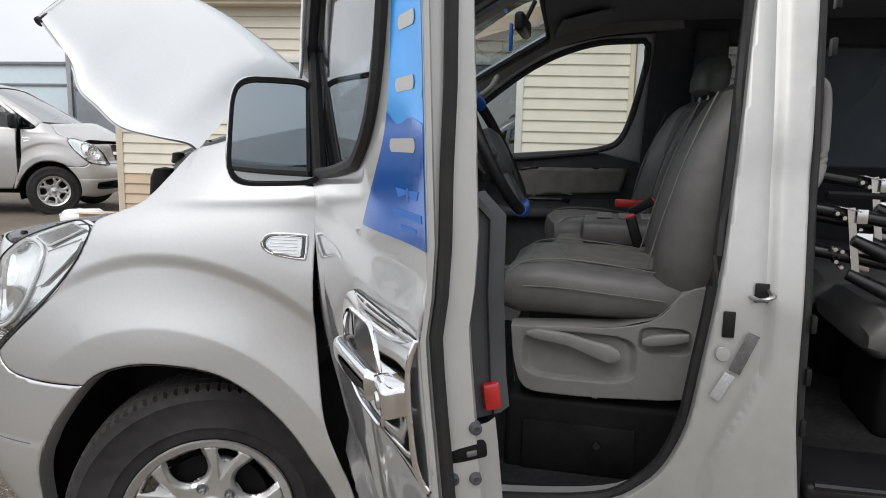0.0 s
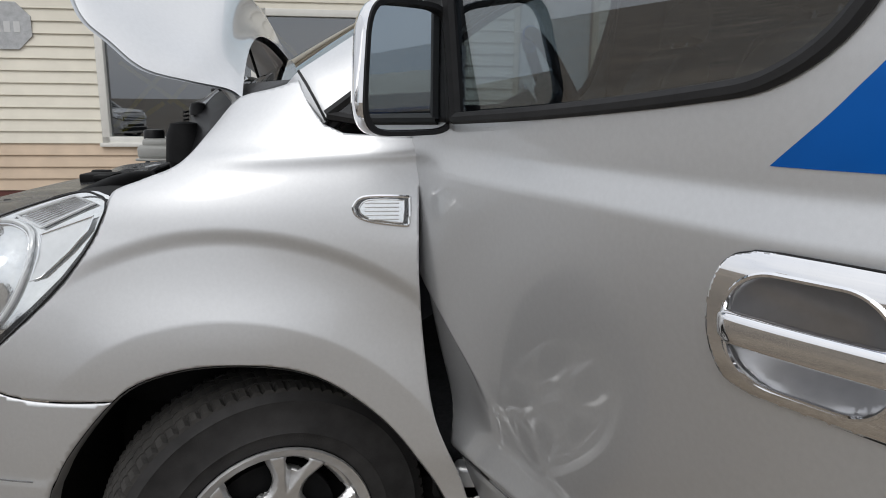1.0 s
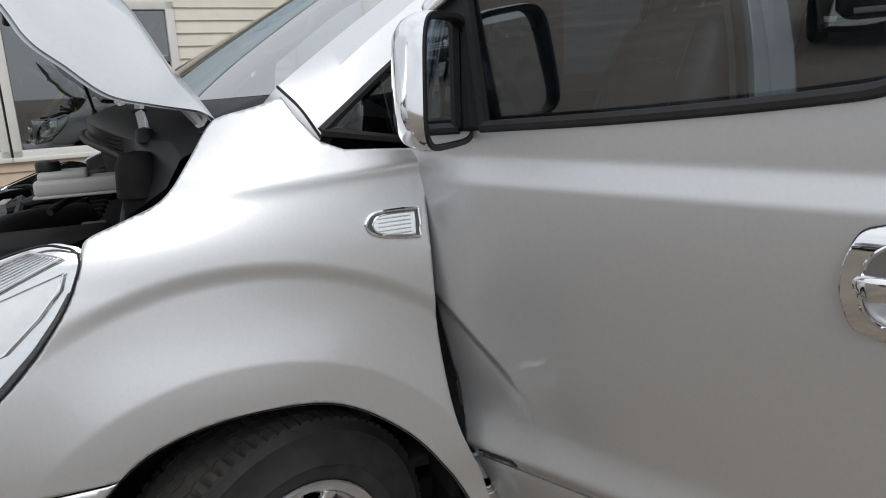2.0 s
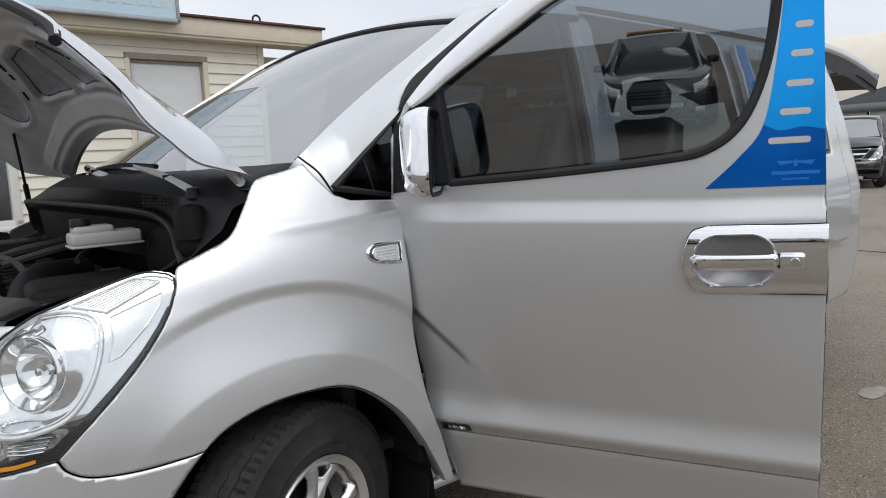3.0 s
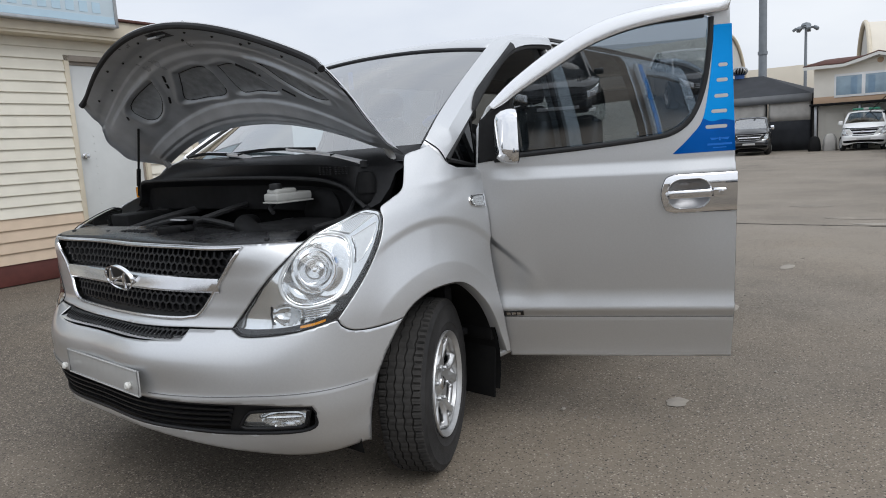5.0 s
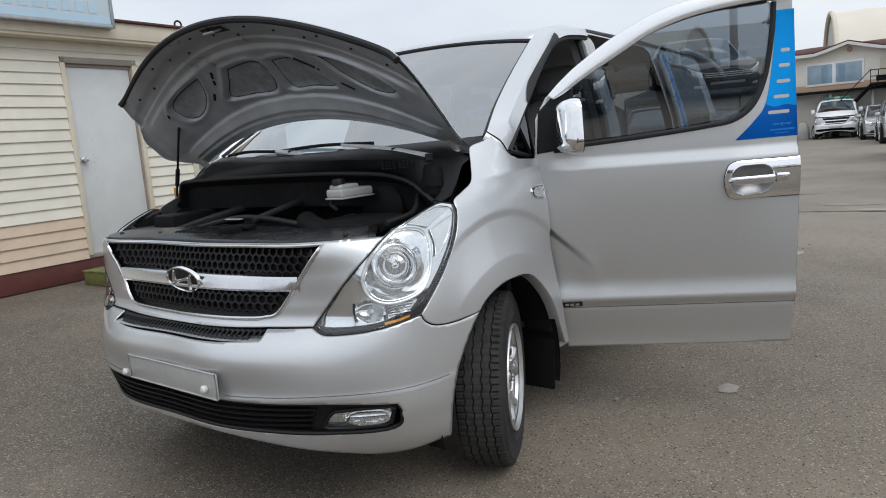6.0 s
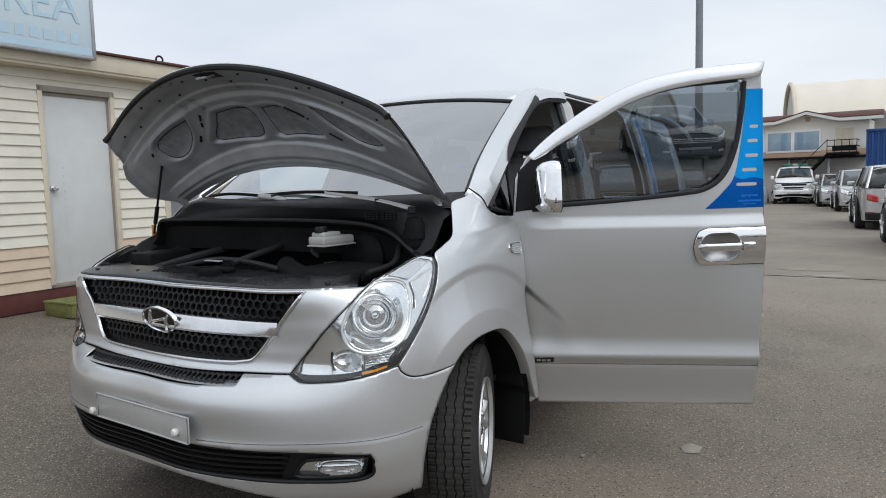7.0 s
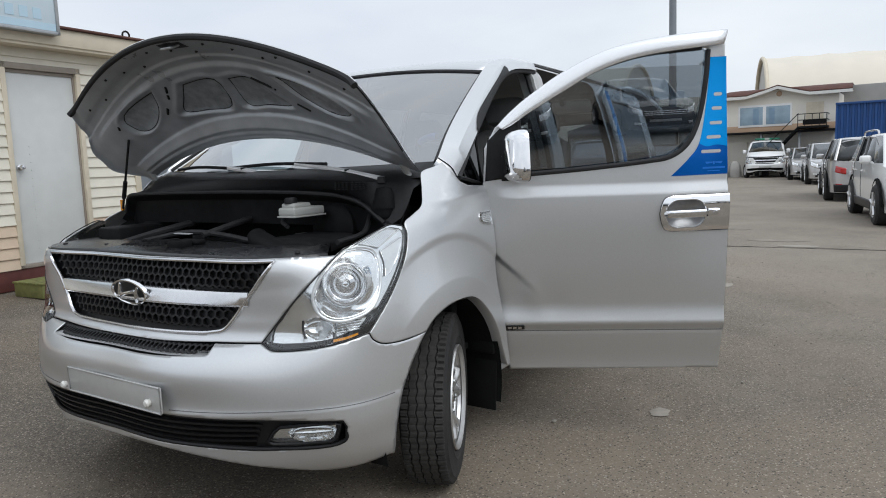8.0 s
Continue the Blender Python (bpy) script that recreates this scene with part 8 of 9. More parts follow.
    for s in (-1, 1):
        for x in (wf, wb):
            well = [(0.0, b * 0.975), (wr + 0.075, b * 0.975), (wr + 0.078, b * 0.99), (wr + 0.105, b * 0.99), (wr + 0.11, b * 0.96)]
            part("wheel_well", lathe([(r, s * y) for r, y in well], 40, "y", (x, 0, wr), math.pi), LINER, v)
            part("well_lining", lathe([(0.0, s * (b * 0.975 + 0.004)), (wr + 0.085, s * (b * 0.975 + 0.004))], 40, "y", (x, 0, wr), math.pi), LINER, v)
            t = part("wheel", lathe([(0.62 * wr, s * (b + 0.02)), (0.66 * wr, s * (b + 0.03)), (0.9 * wr, s * (b + 0.025)), (wr, s * (b - 0.01)), (wr, s * (b - 0.2))], 32, "y", (x, 0, wr)), TYRE, v)
            spokes = [lathe([(0.60 * wr, s * (b + 0.0)), (0.63 * wr, s * (b + 0.027)), (0.67 * wr, s * (b + 0.022))], 32, "y", (x, 0, wr)), lathe([(0.0, s * (b + 0.022)), (0.16 * wr, s * (b + 0.02)), (0.18 * wr, s * b)], 16, "y", (x, 0, wr))]
            for k in range(5):
                q = radians(72 * k + 18)
                spokes.append(tube([(x + 0.1 * wr * math.cos(q), s * (b + 0.012), wr + 0.1 * wr * math.sin(q)), (x + 0.62 * wr * math.cos(q), s * (b + 0.018), wr + 0.62 * wr * math.sin(q))], 0.095 * wr, 6))
            part("rim", joined(*spokes), ALLOY, t, "five-spoke alloy rim")
    if cladding:
        for t0, t1 in ((-125, -55), (55, 125)):
            patch_on("sill_cladding", t0, t1, 0.0, 0.20, BLACK, 0.010, label="black plastic sill")
        patch_on("bumper_cladding", -40, 40, 0.0, 0.16, BLACK, 0.012)
    return v


# closed hood, flanks and rear for the vans of the same make
SPARE = {
    "hood": loft([[hood_closed(float(a), float(t)) for a in np.sin(np.linspace(-math.pi / 2, math.pi / 2, 31))] for t in np.linspace(0, 1, 14)]),
    "left_flank": trimmed(flank(0.0), uv(np.vstack([[(0.36, 1.28), (0.36, 0.60), (0.46, 0.40), (2.70, 0.40)], curve([(2.70, 0.42), (2.80, 0.70), (3.10, 0.80), (3.40, 0.70), (3.50, 0.42)], 6), [(3.85, 0.42), (3.95, 0.7), (3.97, 1.2), (3.88, 1.96), (1.3, 1.965), (0.95, 1.90), (0.62, 1.73), (0.38, 1.53)]])), [FRONT_PANE, REAR_PANE, LAST_PANE], 1.5),
    "rear_panel": rbox(3.90, 0.36, 1.20, 0.10, 1.50, 1.55, 0.05, 3, Matrix.Rotation(MID_TURN, 4, "Z")),
}
KEPT = ("fender", "front_panel", "bumper", "arch_lip", "wheel_well", "grille_back", "grille", "intake_back", "slot_back", "headlamp", "windscreen", "cowl", "roof", "headliner", "pillar", "corner_window", "right_flank", "wheel", "inner_nose", "dashboard", "front_seat", "rear_bumper", "under_floor", "cabin_floor", "side_marker")
KEPT_PIECES = ("grille_mesh", "grille_bar", "badge", "intake_slat", "intake_frame", "fog_lamp", "reflector", "lamp_ring", "lamp_bowl", "inner_reflector", "lamp_border", "side_panel", "lamp_glass", "lamp_foot", "amber_foot", "side_glass", "glass_seal", "tyre", "tread", "rim_face", "rim_lip", "hub_cap", "lug_nut", "brake_disc", "backrest", "headrest", "windscreen_seal", "number_plate", "corner_frame")
CLOSED = {}


def plain(ob):
    return ob.name.split(".")[0]


def sister_van(label, at, paint, bar=False):
    """A closed van of the same make as the open one, parked elsewhere; it shares the meshes."""
    v = thing("van", label, "van", at @ Matrix.Rotation(math.pi - MID_TURN, 4, "Z") @ Matrix.Translation((-1.48, -0.177, 0)), "parked vans")

    def twin(src, parent):
        o = src.copy()
        scene.collection.objects.link(o)
        o.name, o.parent = plain(src), parent
        if o.data.materials[0] == PAINT:
            o.material_slots[0].link = "OBJECT"
            o.material_slots[0].material = paint
        return o

    for src in list(van.children):
        if plain(src) in KEPT:
            o = twin(src, v)
            for piece in src.children:
                if plain(piece) in KEPT_PIECES:
                    twin(piece, o)
    for name, shape in SPARE.items():
        if name in CLOSED:
            twin(CLOSED[name], v)
        else:
            CLOSED[name] = part(name, shape, PAINT, v)
            CLOSED[name].material_slots[0].link = "OBJECT"
            CLOSED[name].material_slots[0].material = paint
    for hole in (FRONT_PANE, REAR_PANE, LAST_PANE):
        part("side_glass", trimmed(flank(-0.008), hole, (), 3.0), GLASS_DARK, v)
    for flip in (False, True):
        for x in (0.36, 1.38, 2.52):
            part("door_seam", tube([tuple(q) for q in side(uv([(x, z) for z in np.linspace(0.45, 1.25, 7)]), 0.001)], 0.006, 5), RUBBER, v, flip=flip)
        part("door_mirror", joined(rbox(0.36, -1.00, 1.40, 0.10, 0.19, 0.22, 0.045, 3), rbox(0.36, -0.90, 1.33, 0.06, 0.12, 0.05, 0.01)), BLACK if paint == SILVER_CAR else CHROME if paint == BLACK_CAR else paint, v, flip=flip)
    if bar:
        part("light_bar", rbox(1.25, 0.15, 2.075, 0.26, 1.26, 0.11, 0.03, 3), GREEN_LENS, v, "green roof light bar")
        part("bar_lens", rbox(1.24, 0.15, 2.080, 0.28, 0.24, 0.11, 0.02, 3), MILKY, v)
        for y in (-0.3, 0.6):
            part("bar_foot", rbox(1.25, y, 2.01, 0.10, 0.08, 0.08, 0.01), BLACK, v)
    return v


def parked(x, y, heading):
    return Matrix.Translation((x, y, ground_z(x, y))) @ Matrix.Rotation(radians(heading), 4, "Z")


GREEN_LENS = material("green_lens", (0.01, 0.16, 0.09), 0.25, vary=0.1, scale=20, coat=0.5)
sister_van("silver passenger van parked beside the shed", parked(-9.03, 7.0, 20.4), SILVER_CAR)
SUV = dict(cladding=True, nose_z=(0.92, 1.08), screen=(1.15, 1.92), roof=(0.42, 0.10), doors=(0.36, 0.70), wheels=(0.36, 1.38, -1.26))
vehicle("suv", "white estate car with roof rails and black sills", "car", parked(13.72, -2.50, 192), (4.41, 1.82, 1.66), WHITE_CAR, rails=True, **SUV)
vehicle("suv", "silver-grey estate car seen with red tail lamps", "car", parked(20.4, -1.15, 8.5), (4.41, 1.82, 1.66), SILVER_CAR, **SUV)
vehicle("car", "silver hatchback parked in the row", "car", parked(30.2, 0.55, 190), (4.3, 1.78, 1.62), SILVER_CAR, (0.86, 1.0), (1.1, 1.85), (0.5, 0.15), (0.36, 0.70), wheels=(0.33, 1.32, -1.25))
vehicle("car", "white saloon at the end of the row", "car", parked(34.9, 1.85, 190), (4.4, 1.76, 1.48), SILVER_CAR, (0.80, 0.95), (1.25, 1.95), (1.0, 0.5), (0.4, 0.72), wheels=(0.32, 1.35, -1.25))
sister_van("white van with a green roof light bar", parked(38.7, 4.25, 187) @ Matrix.Scale(0.95, 4), WHITE_CAR, True)
sister_van("black van with chrome grille before the canopy", parked(36.6, 9.1, 194) @ Matrix.Scale(0.95, 4), BLACK_CAR)
sister_van("dark van parked nose out in the yard", parked(21.1, 6.75, 199) @ Matrix.Scale(0.97, 4), BLACK_CAR)
vehicle("suv", "dark grey estate car before the canopy", "car", parked(37.8, 12.6, 200), (4.5, 1.85, 1.72), BLACK_CAR, lamps="plain", **SUV)

# ---- buildings at the far end of the yard ----
house = thing("house", "two-storey cream house with brown roof and open ground floor", "house")
HX, HB = 38.9, 45.0
house.location.z = -0.12
part("wall", joined(rbox((HX + HB) / 2, 3.85, 3.55, HB - HX, 5.7, 1.5, 0.01), loft([[(HX, 1.0, 4.3), (HX, 6.7, 4.3), (HX, 5.2, 4.36), (HX, 3.75, 4.66), (HX, 2.3, 4.36)], [(HX + 0.2, 1.0, 4.3), (HX + 0.2, 6.7, 4.3), (HX + 0.2, 5.2, 4.36), (HX + 0.2, 3.75, 4.66), (HX + 0.2, 2.3, 4.36)]], True, True)), HOUSE_WALL, house)
part("band", rbox((HX + HB) / 2, 3.85, 2.66, HB - HX + 0.02, 5.72, 0.34, 0.01), HOUSE_BAND, house, "tan band below the windows")
part("soffit", rbox((HX + HB) / 2 - 0.2, 3.85, 2.44, HB - HX + 0.5, 5.9, 0.10, 0.01), ENGINE, house, "dark beam over the open floor")
for y in (1.1, 2.75, 4.6, 6.6):
    part("post", rbox(HX + 0.05, y, 1.2, 0.12, 0.12, 2.42, 0.01), STEEL, house)
part("back_wall", rbox(HX + 1.1, 3.85, 1.2, 0.15, 5.7, 2.4, 0.01), HOUSE_WALL, house, "stained wall of the ground floor")
for y, w, z in ((5.9, 0.9, 2.0), (4.7, 0.7, 1.7), (2.0, 0.8, 1.9)):
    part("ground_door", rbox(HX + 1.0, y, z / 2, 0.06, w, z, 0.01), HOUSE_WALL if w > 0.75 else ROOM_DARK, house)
roof_rows = [[(HX - 0.55, y, z) for y, z in ((0.35, 4.38), (1.0, 4.38), (2.25, 4.38), (3.0, 4.58), (3.75, 4.80), (4.5, 4.58), (5.25, 4.38), (6.7, 4.38), (7.1, 4.38))], [(HX + 2.8, y, z) for y, z in ((0.6, 4.86), (1.2, 4.88), (2.25, 4.88), (3.0, 4.88), (3.75, 4.88), (4.5, 4.88), (5.25, 4.88), (6.2, 4.88), (6.8, 4.86))], [(HB + 0.4, y, 4.3) for y in (0.35, 1.0, 2.25, 3.0, 3.75, 4.5, 5.25, 6.7, 7.1)]]
solid(part("roof", loft(roof_rows), SHINGLE, house, "brown shingle roof"), 0.05)
part("fascia", loft([[(x - 0.02, y, z - 0.16), (x - 0.02, y, z - 0.01)] for x, y, z in roof_rows[0]]), WINDOW_WHITE, house)
solid(part("eave", loft([[(x, y, z - 0.10), (x + 0.6, y, z - 0.06)] for x, y, z in roof_rows[0]]), SIDING_TRIM, house), 0.02)
for y0, y1 in ((4.46, 5.72), (3.14, 4.42)):
    w = part("window", rbox(HX - 0.02, (y0 + y1) / 2, 3.33, 0.06, y1 - y0 + 0.06, 1.16, 0.01), WHITE_CAR, house)
    part("pane", rbox(HX - 0.045, (y0 + y1) / 2, 3.33, 0.02, y1 - y0 - 0.12, 0.94, 0.004), SKY_GLASS, w)
    part("curtain", rbox(HX - 0.05, y0 + (0.40 if y0 > 4.4 else 0.95), 3.30, 0.022, 0.30, 0.84, 0.004), CURTAIN, w, "pale blue curtain behind the pane")
part("gable_vent", lathe([(0.0, HX - 0.02), (0.12, HX - 0.02), (0.14, HX)], 16, "x", (0, 3.75, 4.42)), HOUSE_BAND, house)
part("upper_door", joined(rbox(HX - 0.02, 2.05, 3.35, 0.05, 0.80, 1.05, 0.01)), SIDING_TRIM, house)
bal = part("balcony", rbox(HX - 0.55, 2.05, 2.60, 1.1, 1.35, 0.10, 0.01), ENGINE, house, "black steel balcony")
for y in (1.40, 1.72, 2.05, 2.38, 2.70):
    part("baluster", tube([(HX - 1.08, y, 2.62), (HX - 1.08, y, 3.25)], 0.018, 6), ENGINE, bal)
for z in (3.25, 2.95):
    part("handrail", tube([(HX, 1.40, z), (HX - 1.08, 1.40, z), (HX - 1.08, 2.70, z)], 0.022, 6), ENGINE, bal)
part("balcony_sheet", rbox(HX - 1.06, 1.95, 2.82, 0.02, 1.05, 0.22, 0.004), ENGINE, bal)
st = part("stair", joined(tube([(HX - 0.9, 2.70, 2.60), (HX - 0.9, 4.5, 0.6)], 0.05, 6), tube([(HX - 0.2, 2.70, 2.60), (HX - 0.2, 4.5, 0.6)], 0.05, 6)), ENGINE, house, "outside steel stair")
for k in range(11):
    part("tread", rbox(HX - 0.55, 2.85 + 0.165 * k, 2.45 - 0.183 * k, 0.7, 0.22, 0.03, 0.004), ENGINE, st)
part("stair_rail", tube([(HX - 0.9, 2.70, 3.3), (HX - 0.9, 4.5, 1.4)], 0.02, 6), ENGINE, st)
for x, y, s, m, lab in ((37.7, 6.35, 0.75, ENGINE, "dark barrel under the house"), (38.2, 5.75, 0.85, CANOPY_PALE, "pale sheet-covered heap beside the house"), (37.9, 2.9, 0.9, CANOPY_PALE, "pale sheet-covered heap beside the house")):
    pts = [[(x + s * 0.42 * w * math.cos(t) * (1 + 0.12 * math.sin(3 * t + x)), y + s * 0.42 * w * math.sin(t) * (1 + 0.1 * math.cos(2 * t)), h * s) for t in np.arange(14) * 2 * math.pi / 14] for h, w in ((0, 1.0), (0.25, 1.04), (0.7, 0.9), (0.95, 0.6), (1.0, 0.15))]
    tagged(part("covered_load", loft(pts, True, True), m), lab, "load")

con = thing("blue_container", "long blue steel container wall", "container")
rows = []
for k in range(57):
    y = 0.68 - 0.215 * k
    rows += [[(34.0, y, z) for z in (0.0, 3.34)], [(34.0, y - 0.08, z) for z in (0.0, 3.34)], [(34.05, y - 0.11, z) for z in (0.0, 3.34)], [(34.05, y - 0.19, z) for z in (0.0, 3.34)]]
part("side_panel", loft(rows), CONTAINER, con, smooth=False)
part("body", rbox(35.3, -5.46, 1.66, 2.4, 12.2, 3.30, 0.01), CONTAINER, con)
part("top_rail", rbox(34.0, -5.46, 3.32, 0.12, 12.3, 0.10, 0.01), CONTAINER, con)
tagged(part("grey_wall", rbox(42.0, -6.4, 2.3, 0.3, 15.0, 4.75, 0.01), CONCRETE), "plain grey wall above the container", "wall", kind="structure")


def hall(name, label, x, y, turn, long, half, high, base):
    """An arched tent hall; its near end at x, y, running along its own -y."""
    m = Matrix.Translation((x, y, 0)) @ Matrix.Rotation(radians(turn), 4, "Z")
    h = thing(name, label, "tent hall", group="tent halls")
    arc = [(-half * math.cos(t), base + (high - base) * math.sin(t) ** 0.8) for t in np.linspace(0, math.pi, 25)]
    ring = [(-half, 0)] + arc + [(half, 0)]
    rows = []
    n = int(long / 2.5)
    for k in range(n * 4 + 1):
        sag = 0.10 * math.sin(math.pi * (k % 4) / 4)
        rows.append([(a, -k * long / (n * 4), z - sag * (z > base)) for a, z in ring])
    part("skin", moved(loft(rows), m), TENT, h)
    part("end_wall", moved(([(a, -0.15, z) for a, z in ring], [tuple(range(len(ring)))]), m), TENT_END, h, smooth=False)
    part("end_arch", moved(tube([(a, 0.02, z) for a, z in ring], 0.16, 8), m), SIDING_TRIM, h)
    return h


TENT_END = material("grey_tent_end", (0.50, 0.49, 0.46), 0.7, vary=0.06, scale=0.8)
hall("tent_hall", "big cream arched tent hall", 66.0, 9.3, 14, 40, 7.0, 9.3, 2.0)
hall("tent_hall", "big cream arched tent hall with a grey end", 78.0, 24.2, 182, 40, 7.0, 11.4, 2.0)
tagged(part("far_wall", rbox(92.0, 14.0, 4.2, 0.5, 26.0, 8.4, 0.02), TENT), "low cream hall wall in the distance", "wall", kind="structure")

canopy = thing("canopy_tent", "long dark canopy tent with pale and dark side sheets", "tent")
CX0, CX1, CY0, CY1 = 39.6, 46.6, 6.95, 16.0
ridge_z, eave_z = 4.35, 3.0
part("roof", joined(loft([[(CX0 - 0.1, CY0 - 0.05, eave_z), (CX0 - 0.1, CY1, eave_z)], [(43.0, 10.4, ridge_z), (43.0, 12.9, ridge_z)], [(CX1, CY0, eave_z), (CX1, CY1, eave_z)]]), ([(CX0 - 0.1, CY0 - 0.05, eave_z), (43.0, 10.4, ridge_z), (CX1, CY0, eave_z)], [(0, 1, 2)]), ([(CX0 - 0.1, CY1, eave_z), (43.0, 12.9, ridge_z), (CX1, CY1, eave_z)], [(0, 1, 2)])), CANOPY, canopy, "dark hipped canopy roof", smooth=False)
solid(part("valance", loft([[(CX0 - 0.12, y, eave_z + 0.02), (CX0 - 0.14 + 0.02 * (k % 2), y, eave_z - 0.42)] for k, y in enumerate(np.linspace(CY0 - 0.05, CY1, 24))]), VALANCE, canopy), 0.01)
for y in np.arange(CY0, CY1 + 0.1, 2.26):
    part("post", tube([(CX0, y, 0), (CX0, y, eave_z)], 0.05, 8), ENGINE, canopy)
for k in range(4):
    y0 = CY0 + 2.26 * k
    ys = np.linspace(y0 + 0.05, y0 + 2.2, 15)
    for nm, z0, z1, m in (("pale_sheet", 1.62, 2.75, CANOPY_PALE), ("dark_sheet", 0.03, 1.62, CANOPY)):
        solid(part(nm, loft([[(CX0 + 0.08 + 0.035 * math.sin(9 * y) + 0.02 * math.sin(4 * z + y), y, z) for z in np.linspace(z0, z1, 4)] for y in ys]), m, canopy), 0.008)
part("side_sheet", loft([[(x, CY0 + 0.03 * math.sin(5 * x), z) for z in (0.0, 1.6, 2.8)] for x in np.linspace(CX0, CX1, 20)]), CANOPY, canopy)
for y in (12.7, 11.75):
    v = thing("roof_vent", "bright turbine vent on a blue collar", "vent", Matrix.Translation((43.0, y, 4.30)), "roof vents")
    part("collar", lathe([(0.28, 0.0), (0.28, 0.22), (0.36, 0.26)], 20, "z"), CONTAINER, v)
    for k in range(16):
        t = 2 * math.pi * k / 16
        part("blade", tube([(r * math.cos(t + 0.5 * z), r * math.sin(t + 0.5 * z), z + 0.26) for r, z in ((0.30, 0.0), (0.44, 0.14), (0.42, 0.30), (0.18, 0.44))], 0.035, 4, 2), STEEL, v)
    part("cap", lathe([(0.0, 0.74), (0.15, 0.72), (0.22, 0.66)], 16, "z"), STEEL, v)
    part("core", lathe([(0.28, 0.26), (0.34, 0.42), (0.15, 0.66)], 16, "z"), ENGINE, v)
pole = thing("steel_pole", "thick grey steel pole rising behind the canopy", "pole")
part("shaft", tube([(47.5, 11.75, 0), (47.5, 11.75, 17)], [0.27, 0.22], 20), POLE_GREY, pole)
part("joint", lathe([(0.30, 6.0), (0.30, 6.2)], 20, "z", (47.5, 11.75, 0)), POLE_GREY, pole)
mast = thing("floodlight_mast", "tall floodlight mast with a ring of lamps", "lamp")
part("shaft", tube([(50, 9.8, 0), (50, 9.8, 7.8)], [0.13, 0.08], 12), POLE_GREY, mast)
part("ring", tube([(50 + 0.5 * math.cos(t), 9.8 + 0.5 * math.sin(t), 7.62) for t in np.linspace(0, 2 * math.pi, 17)], 0.035, 6), POLE_GREY, mast)
part("hub", lathe([(0.0, 7.98), (0.25, 7.9), (0.32, 7.75), (0.1, 7.6)], 14, "z", (50, 9.8, 0)), POLE_GREY, mast)
for k in range(7):
    t = 2 * math.pi * k / 7
    lamp = part("floodlight", rbox(50 + 0.66 * math.cos(t), 9.8 + 0.66 * math.sin(t), 7.56, 0.30, 0.26, 0.16, 0.04, 2, Matrix.Rotation(t, 4, "Z") @ Matrix.Rotation(radians(35), 4, "Y")), POLE_GREY, mast)
    part("arm", tube([(50, 9.8, 7.7), (50 + 0.6 * math.cos(t), 9.8 + 0.6 * math.sin(t), 7.6)], 0.03, 6), POLE_GREY, mast)

# ---- behind the parked van: pale hall, truck and tarpaulins ----
pale = thing("pale_building", "pale panelled building with a dark gutter line", "building")
part("wall", rbox(-24.2, 18.0, 1.6, 19.4, 4.0, 3.3, 0.02), SIGN_FACE, pale)
part("gutter", rbox(-24.2, 15.96, 3.24, 19.5, 0.10, 0.09, 0.01), POLE_GREY, pale)
part("panel_joint", rbox(-24.2, 15.98, 2.62, 19.45, 0.06, 0.07, 0.01), POLE_GREY, pale)
part("downpipe", tube([(-14.48, 15.9, 0), (-14.48, 15.9, 4.2)], 0.09, 8), STEEL, pale)
cargo = thing("cargo_stack", "grey stacked panels with a blue tarpaulin", "stack")
part("panel", rbox(-11.5, 16.6, 1.3, 5.0, 2.2, 2.2, 0.05), POLE_GREY, cargo)
part("upper_layer", rbox(-11.5, 16.6, 2.62, 5.1, 2.2, 0.36, 0.05), STEEL, cargo)
part("dark_layer", rbox(-11.6, 16.7, 2.98, 4.6, 2.0, 0.34, 0.04), CANOPY, cargo)
part("tarpaulin", loft([[(x, 15.35 + 0.10 * math.sin(6 * x + 2 * z), z) for z in (0.9, 1.3, 1.7, 2.05 + 0.15 * math.sin(3 * x))] for x in np.linspace(-11.6, -9.0, 16)]), BLUE_DARK, cargo, "crumpled blue tarpaulin")


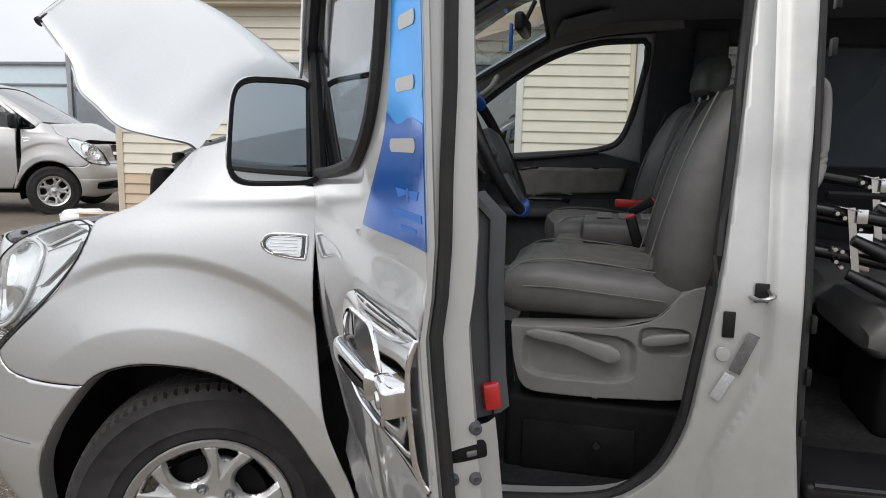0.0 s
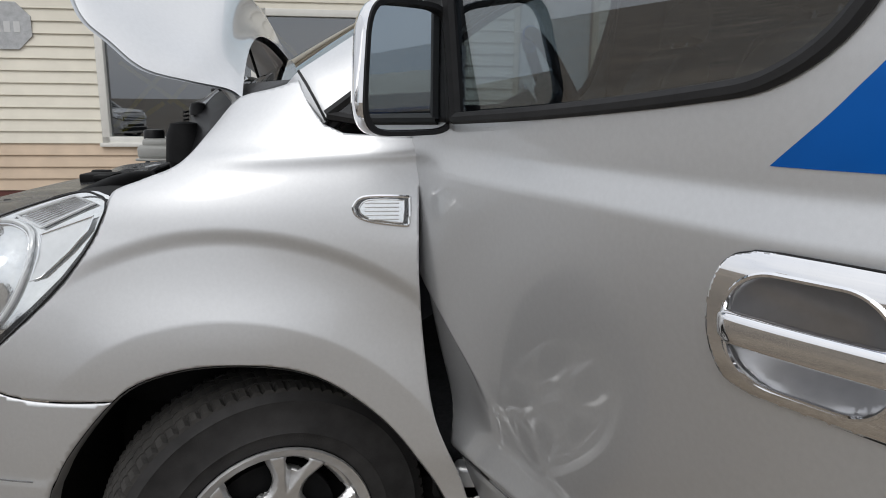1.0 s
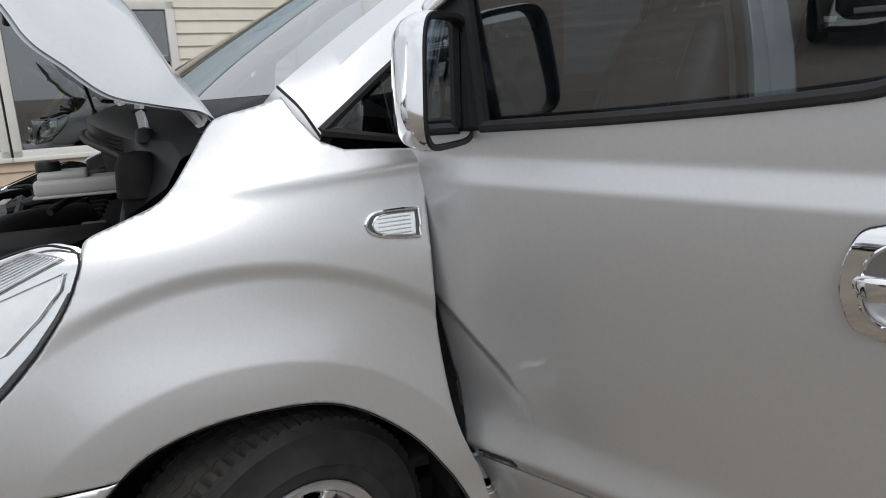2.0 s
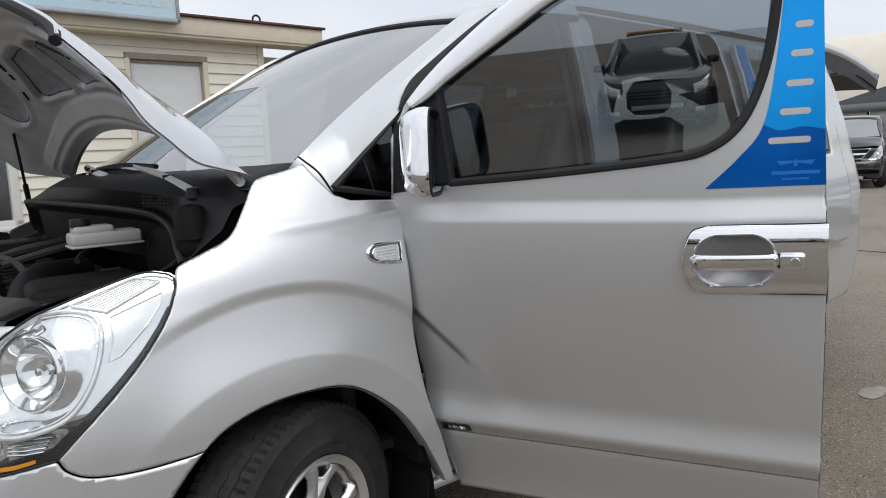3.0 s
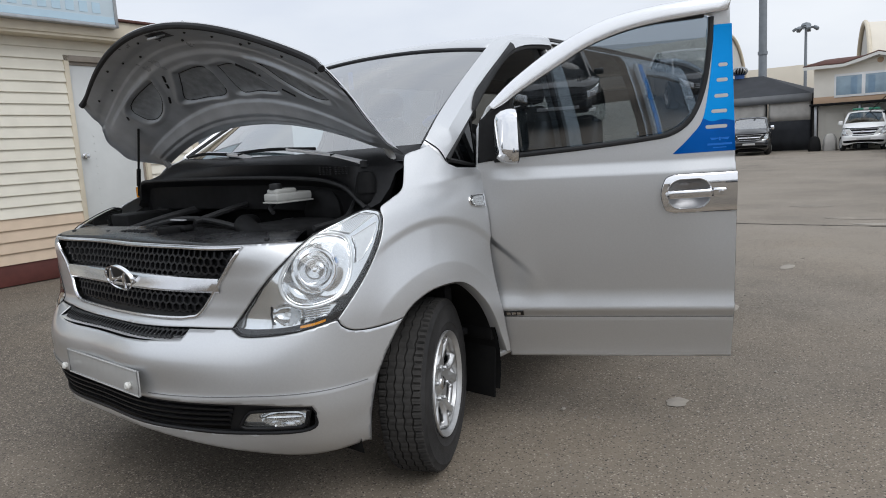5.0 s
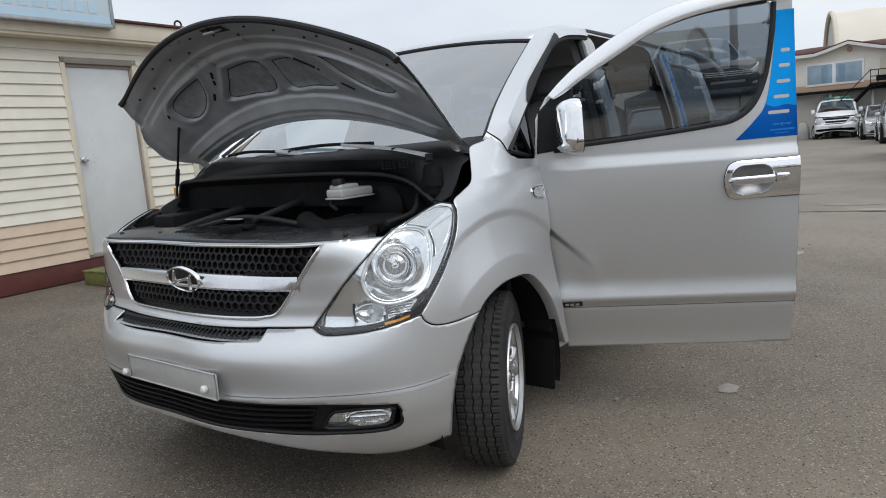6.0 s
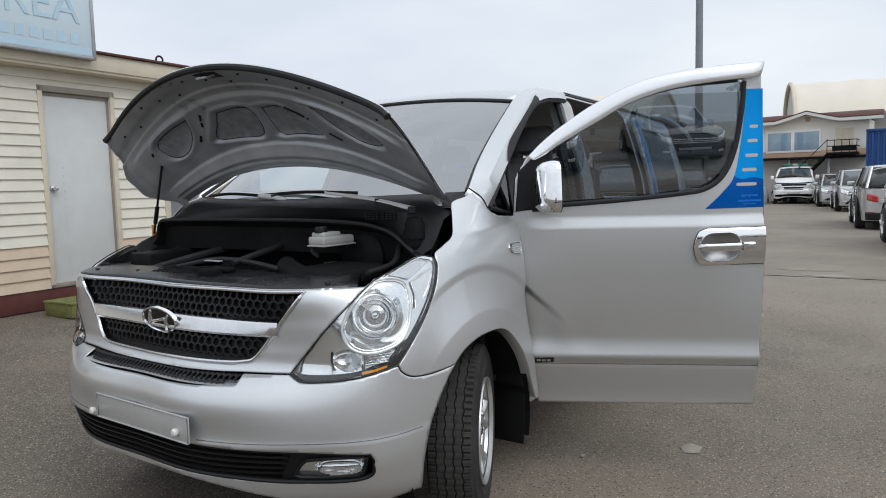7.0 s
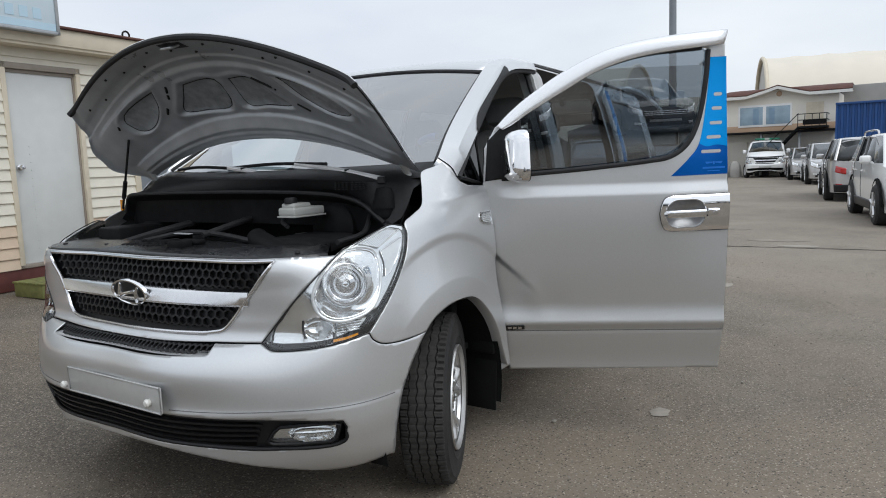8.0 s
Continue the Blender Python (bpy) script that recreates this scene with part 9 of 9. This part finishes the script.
# ---- a yellow bus across the yard, seen in the van's glass and chrome ----
bus = thing("bus", "yellow bus with dark windows parked across the yard", "bus", parked(-100.0, -43.0, 74))
BUS_YELLOW = material("yellow_bus_paint", (0.70, 0.34, 0.02), 0.35, vary=0.04, scale=3, coat=0.8)
part("body", rbox(0, 0, 1.05, 10.4, 2.4, 1.30, 0.12, 4), BUS_YELLOW, bus)
part("upper_body", rbox(-0.05, 0, 2.75, 10.2, 2.36, 0.42, 0.16, 4), BUS_YELLOW, bus)
part("roof", rbox(-0.05, 0, 2.96, 9.8, 2.1, 0.14, 0.06, 3), WHITE_CAR, bus)
part("window_band", rbox(-0.03, 0, 2.12, 10.24, 2.34, 0.90, 0.05, 3), CAR_GLASS, bus)
for s in (-1, 1):
    for k in range(8):
        part("window_post", rbox(-4.6 + 1.3 * k, s * 1.175, 2.12, 0.09, 0.03, 0.90, 0.01), BUS_YELLOW, bus)
    part("stripe", rbox(0, s * 1.202, 0.95, 10.0, 0.02, 0.14, 0.005), BLACK, bus)
    for x in (3.2, -2.9):
        w = part("wheel", lathe([(0.28, s * 1.20), (0.30, s * 1.23), (0.44, s * 1.22), (0.48, s * 1.18), (0.48, s * 0.9)], 28, "y", (x, 0, 0.48)), TYRE, bus)
        part("rim", lathe([(0.0, s * 1.17), (0.10, s * 1.20), (0.28, s * 1.20)], 20, "y", (x, 0, 0.48)), POLE_GREY, w)
for s in (-0.85, 0.85):
    part("headlamp", lathe([(0.0, 5.24), (0.12, 5.23), (0.14, 5.19)], 16, "x", (0, s, 0.8)), LAMP_SHELL, bus)
part("underbody", rbox(0, 0, 0.42, 9.6, 2.0, 0.2, 0.02), LINER, bus)
# cars out of view, added for the chrome and bumper to mirror
vehicle("suv", "dark grey estate car out of view, added for reflections", "car", parked(-8.8, -5.4, 22), (4.5, 1.85, 1.72), BLACK_CAR, lamps="plain", **SUV)
vehicle("car", "black saloon car out of view, added for reflections", "car", parked(-8.4, -9.0, 24), (4.5, 1.80, 1.46), BLACK_CAR, (0.80, 0.95), (1.25, 1.95), (1.0, 0.5), (0.4, 0.72), wheels=(0.32, 1.35, -1.25))
vehicle("car", "white hatchback out of view, added for reflections", "car", parked(-7.6, -12.6, 28), (4.2, 1.78, 1.60), WHITE_CAR, (0.86, 1.0), (1.1, 1.85), (0.5, 0.15), (0.36, 0.70), wheels=(0.33, 1.32, -1.25))
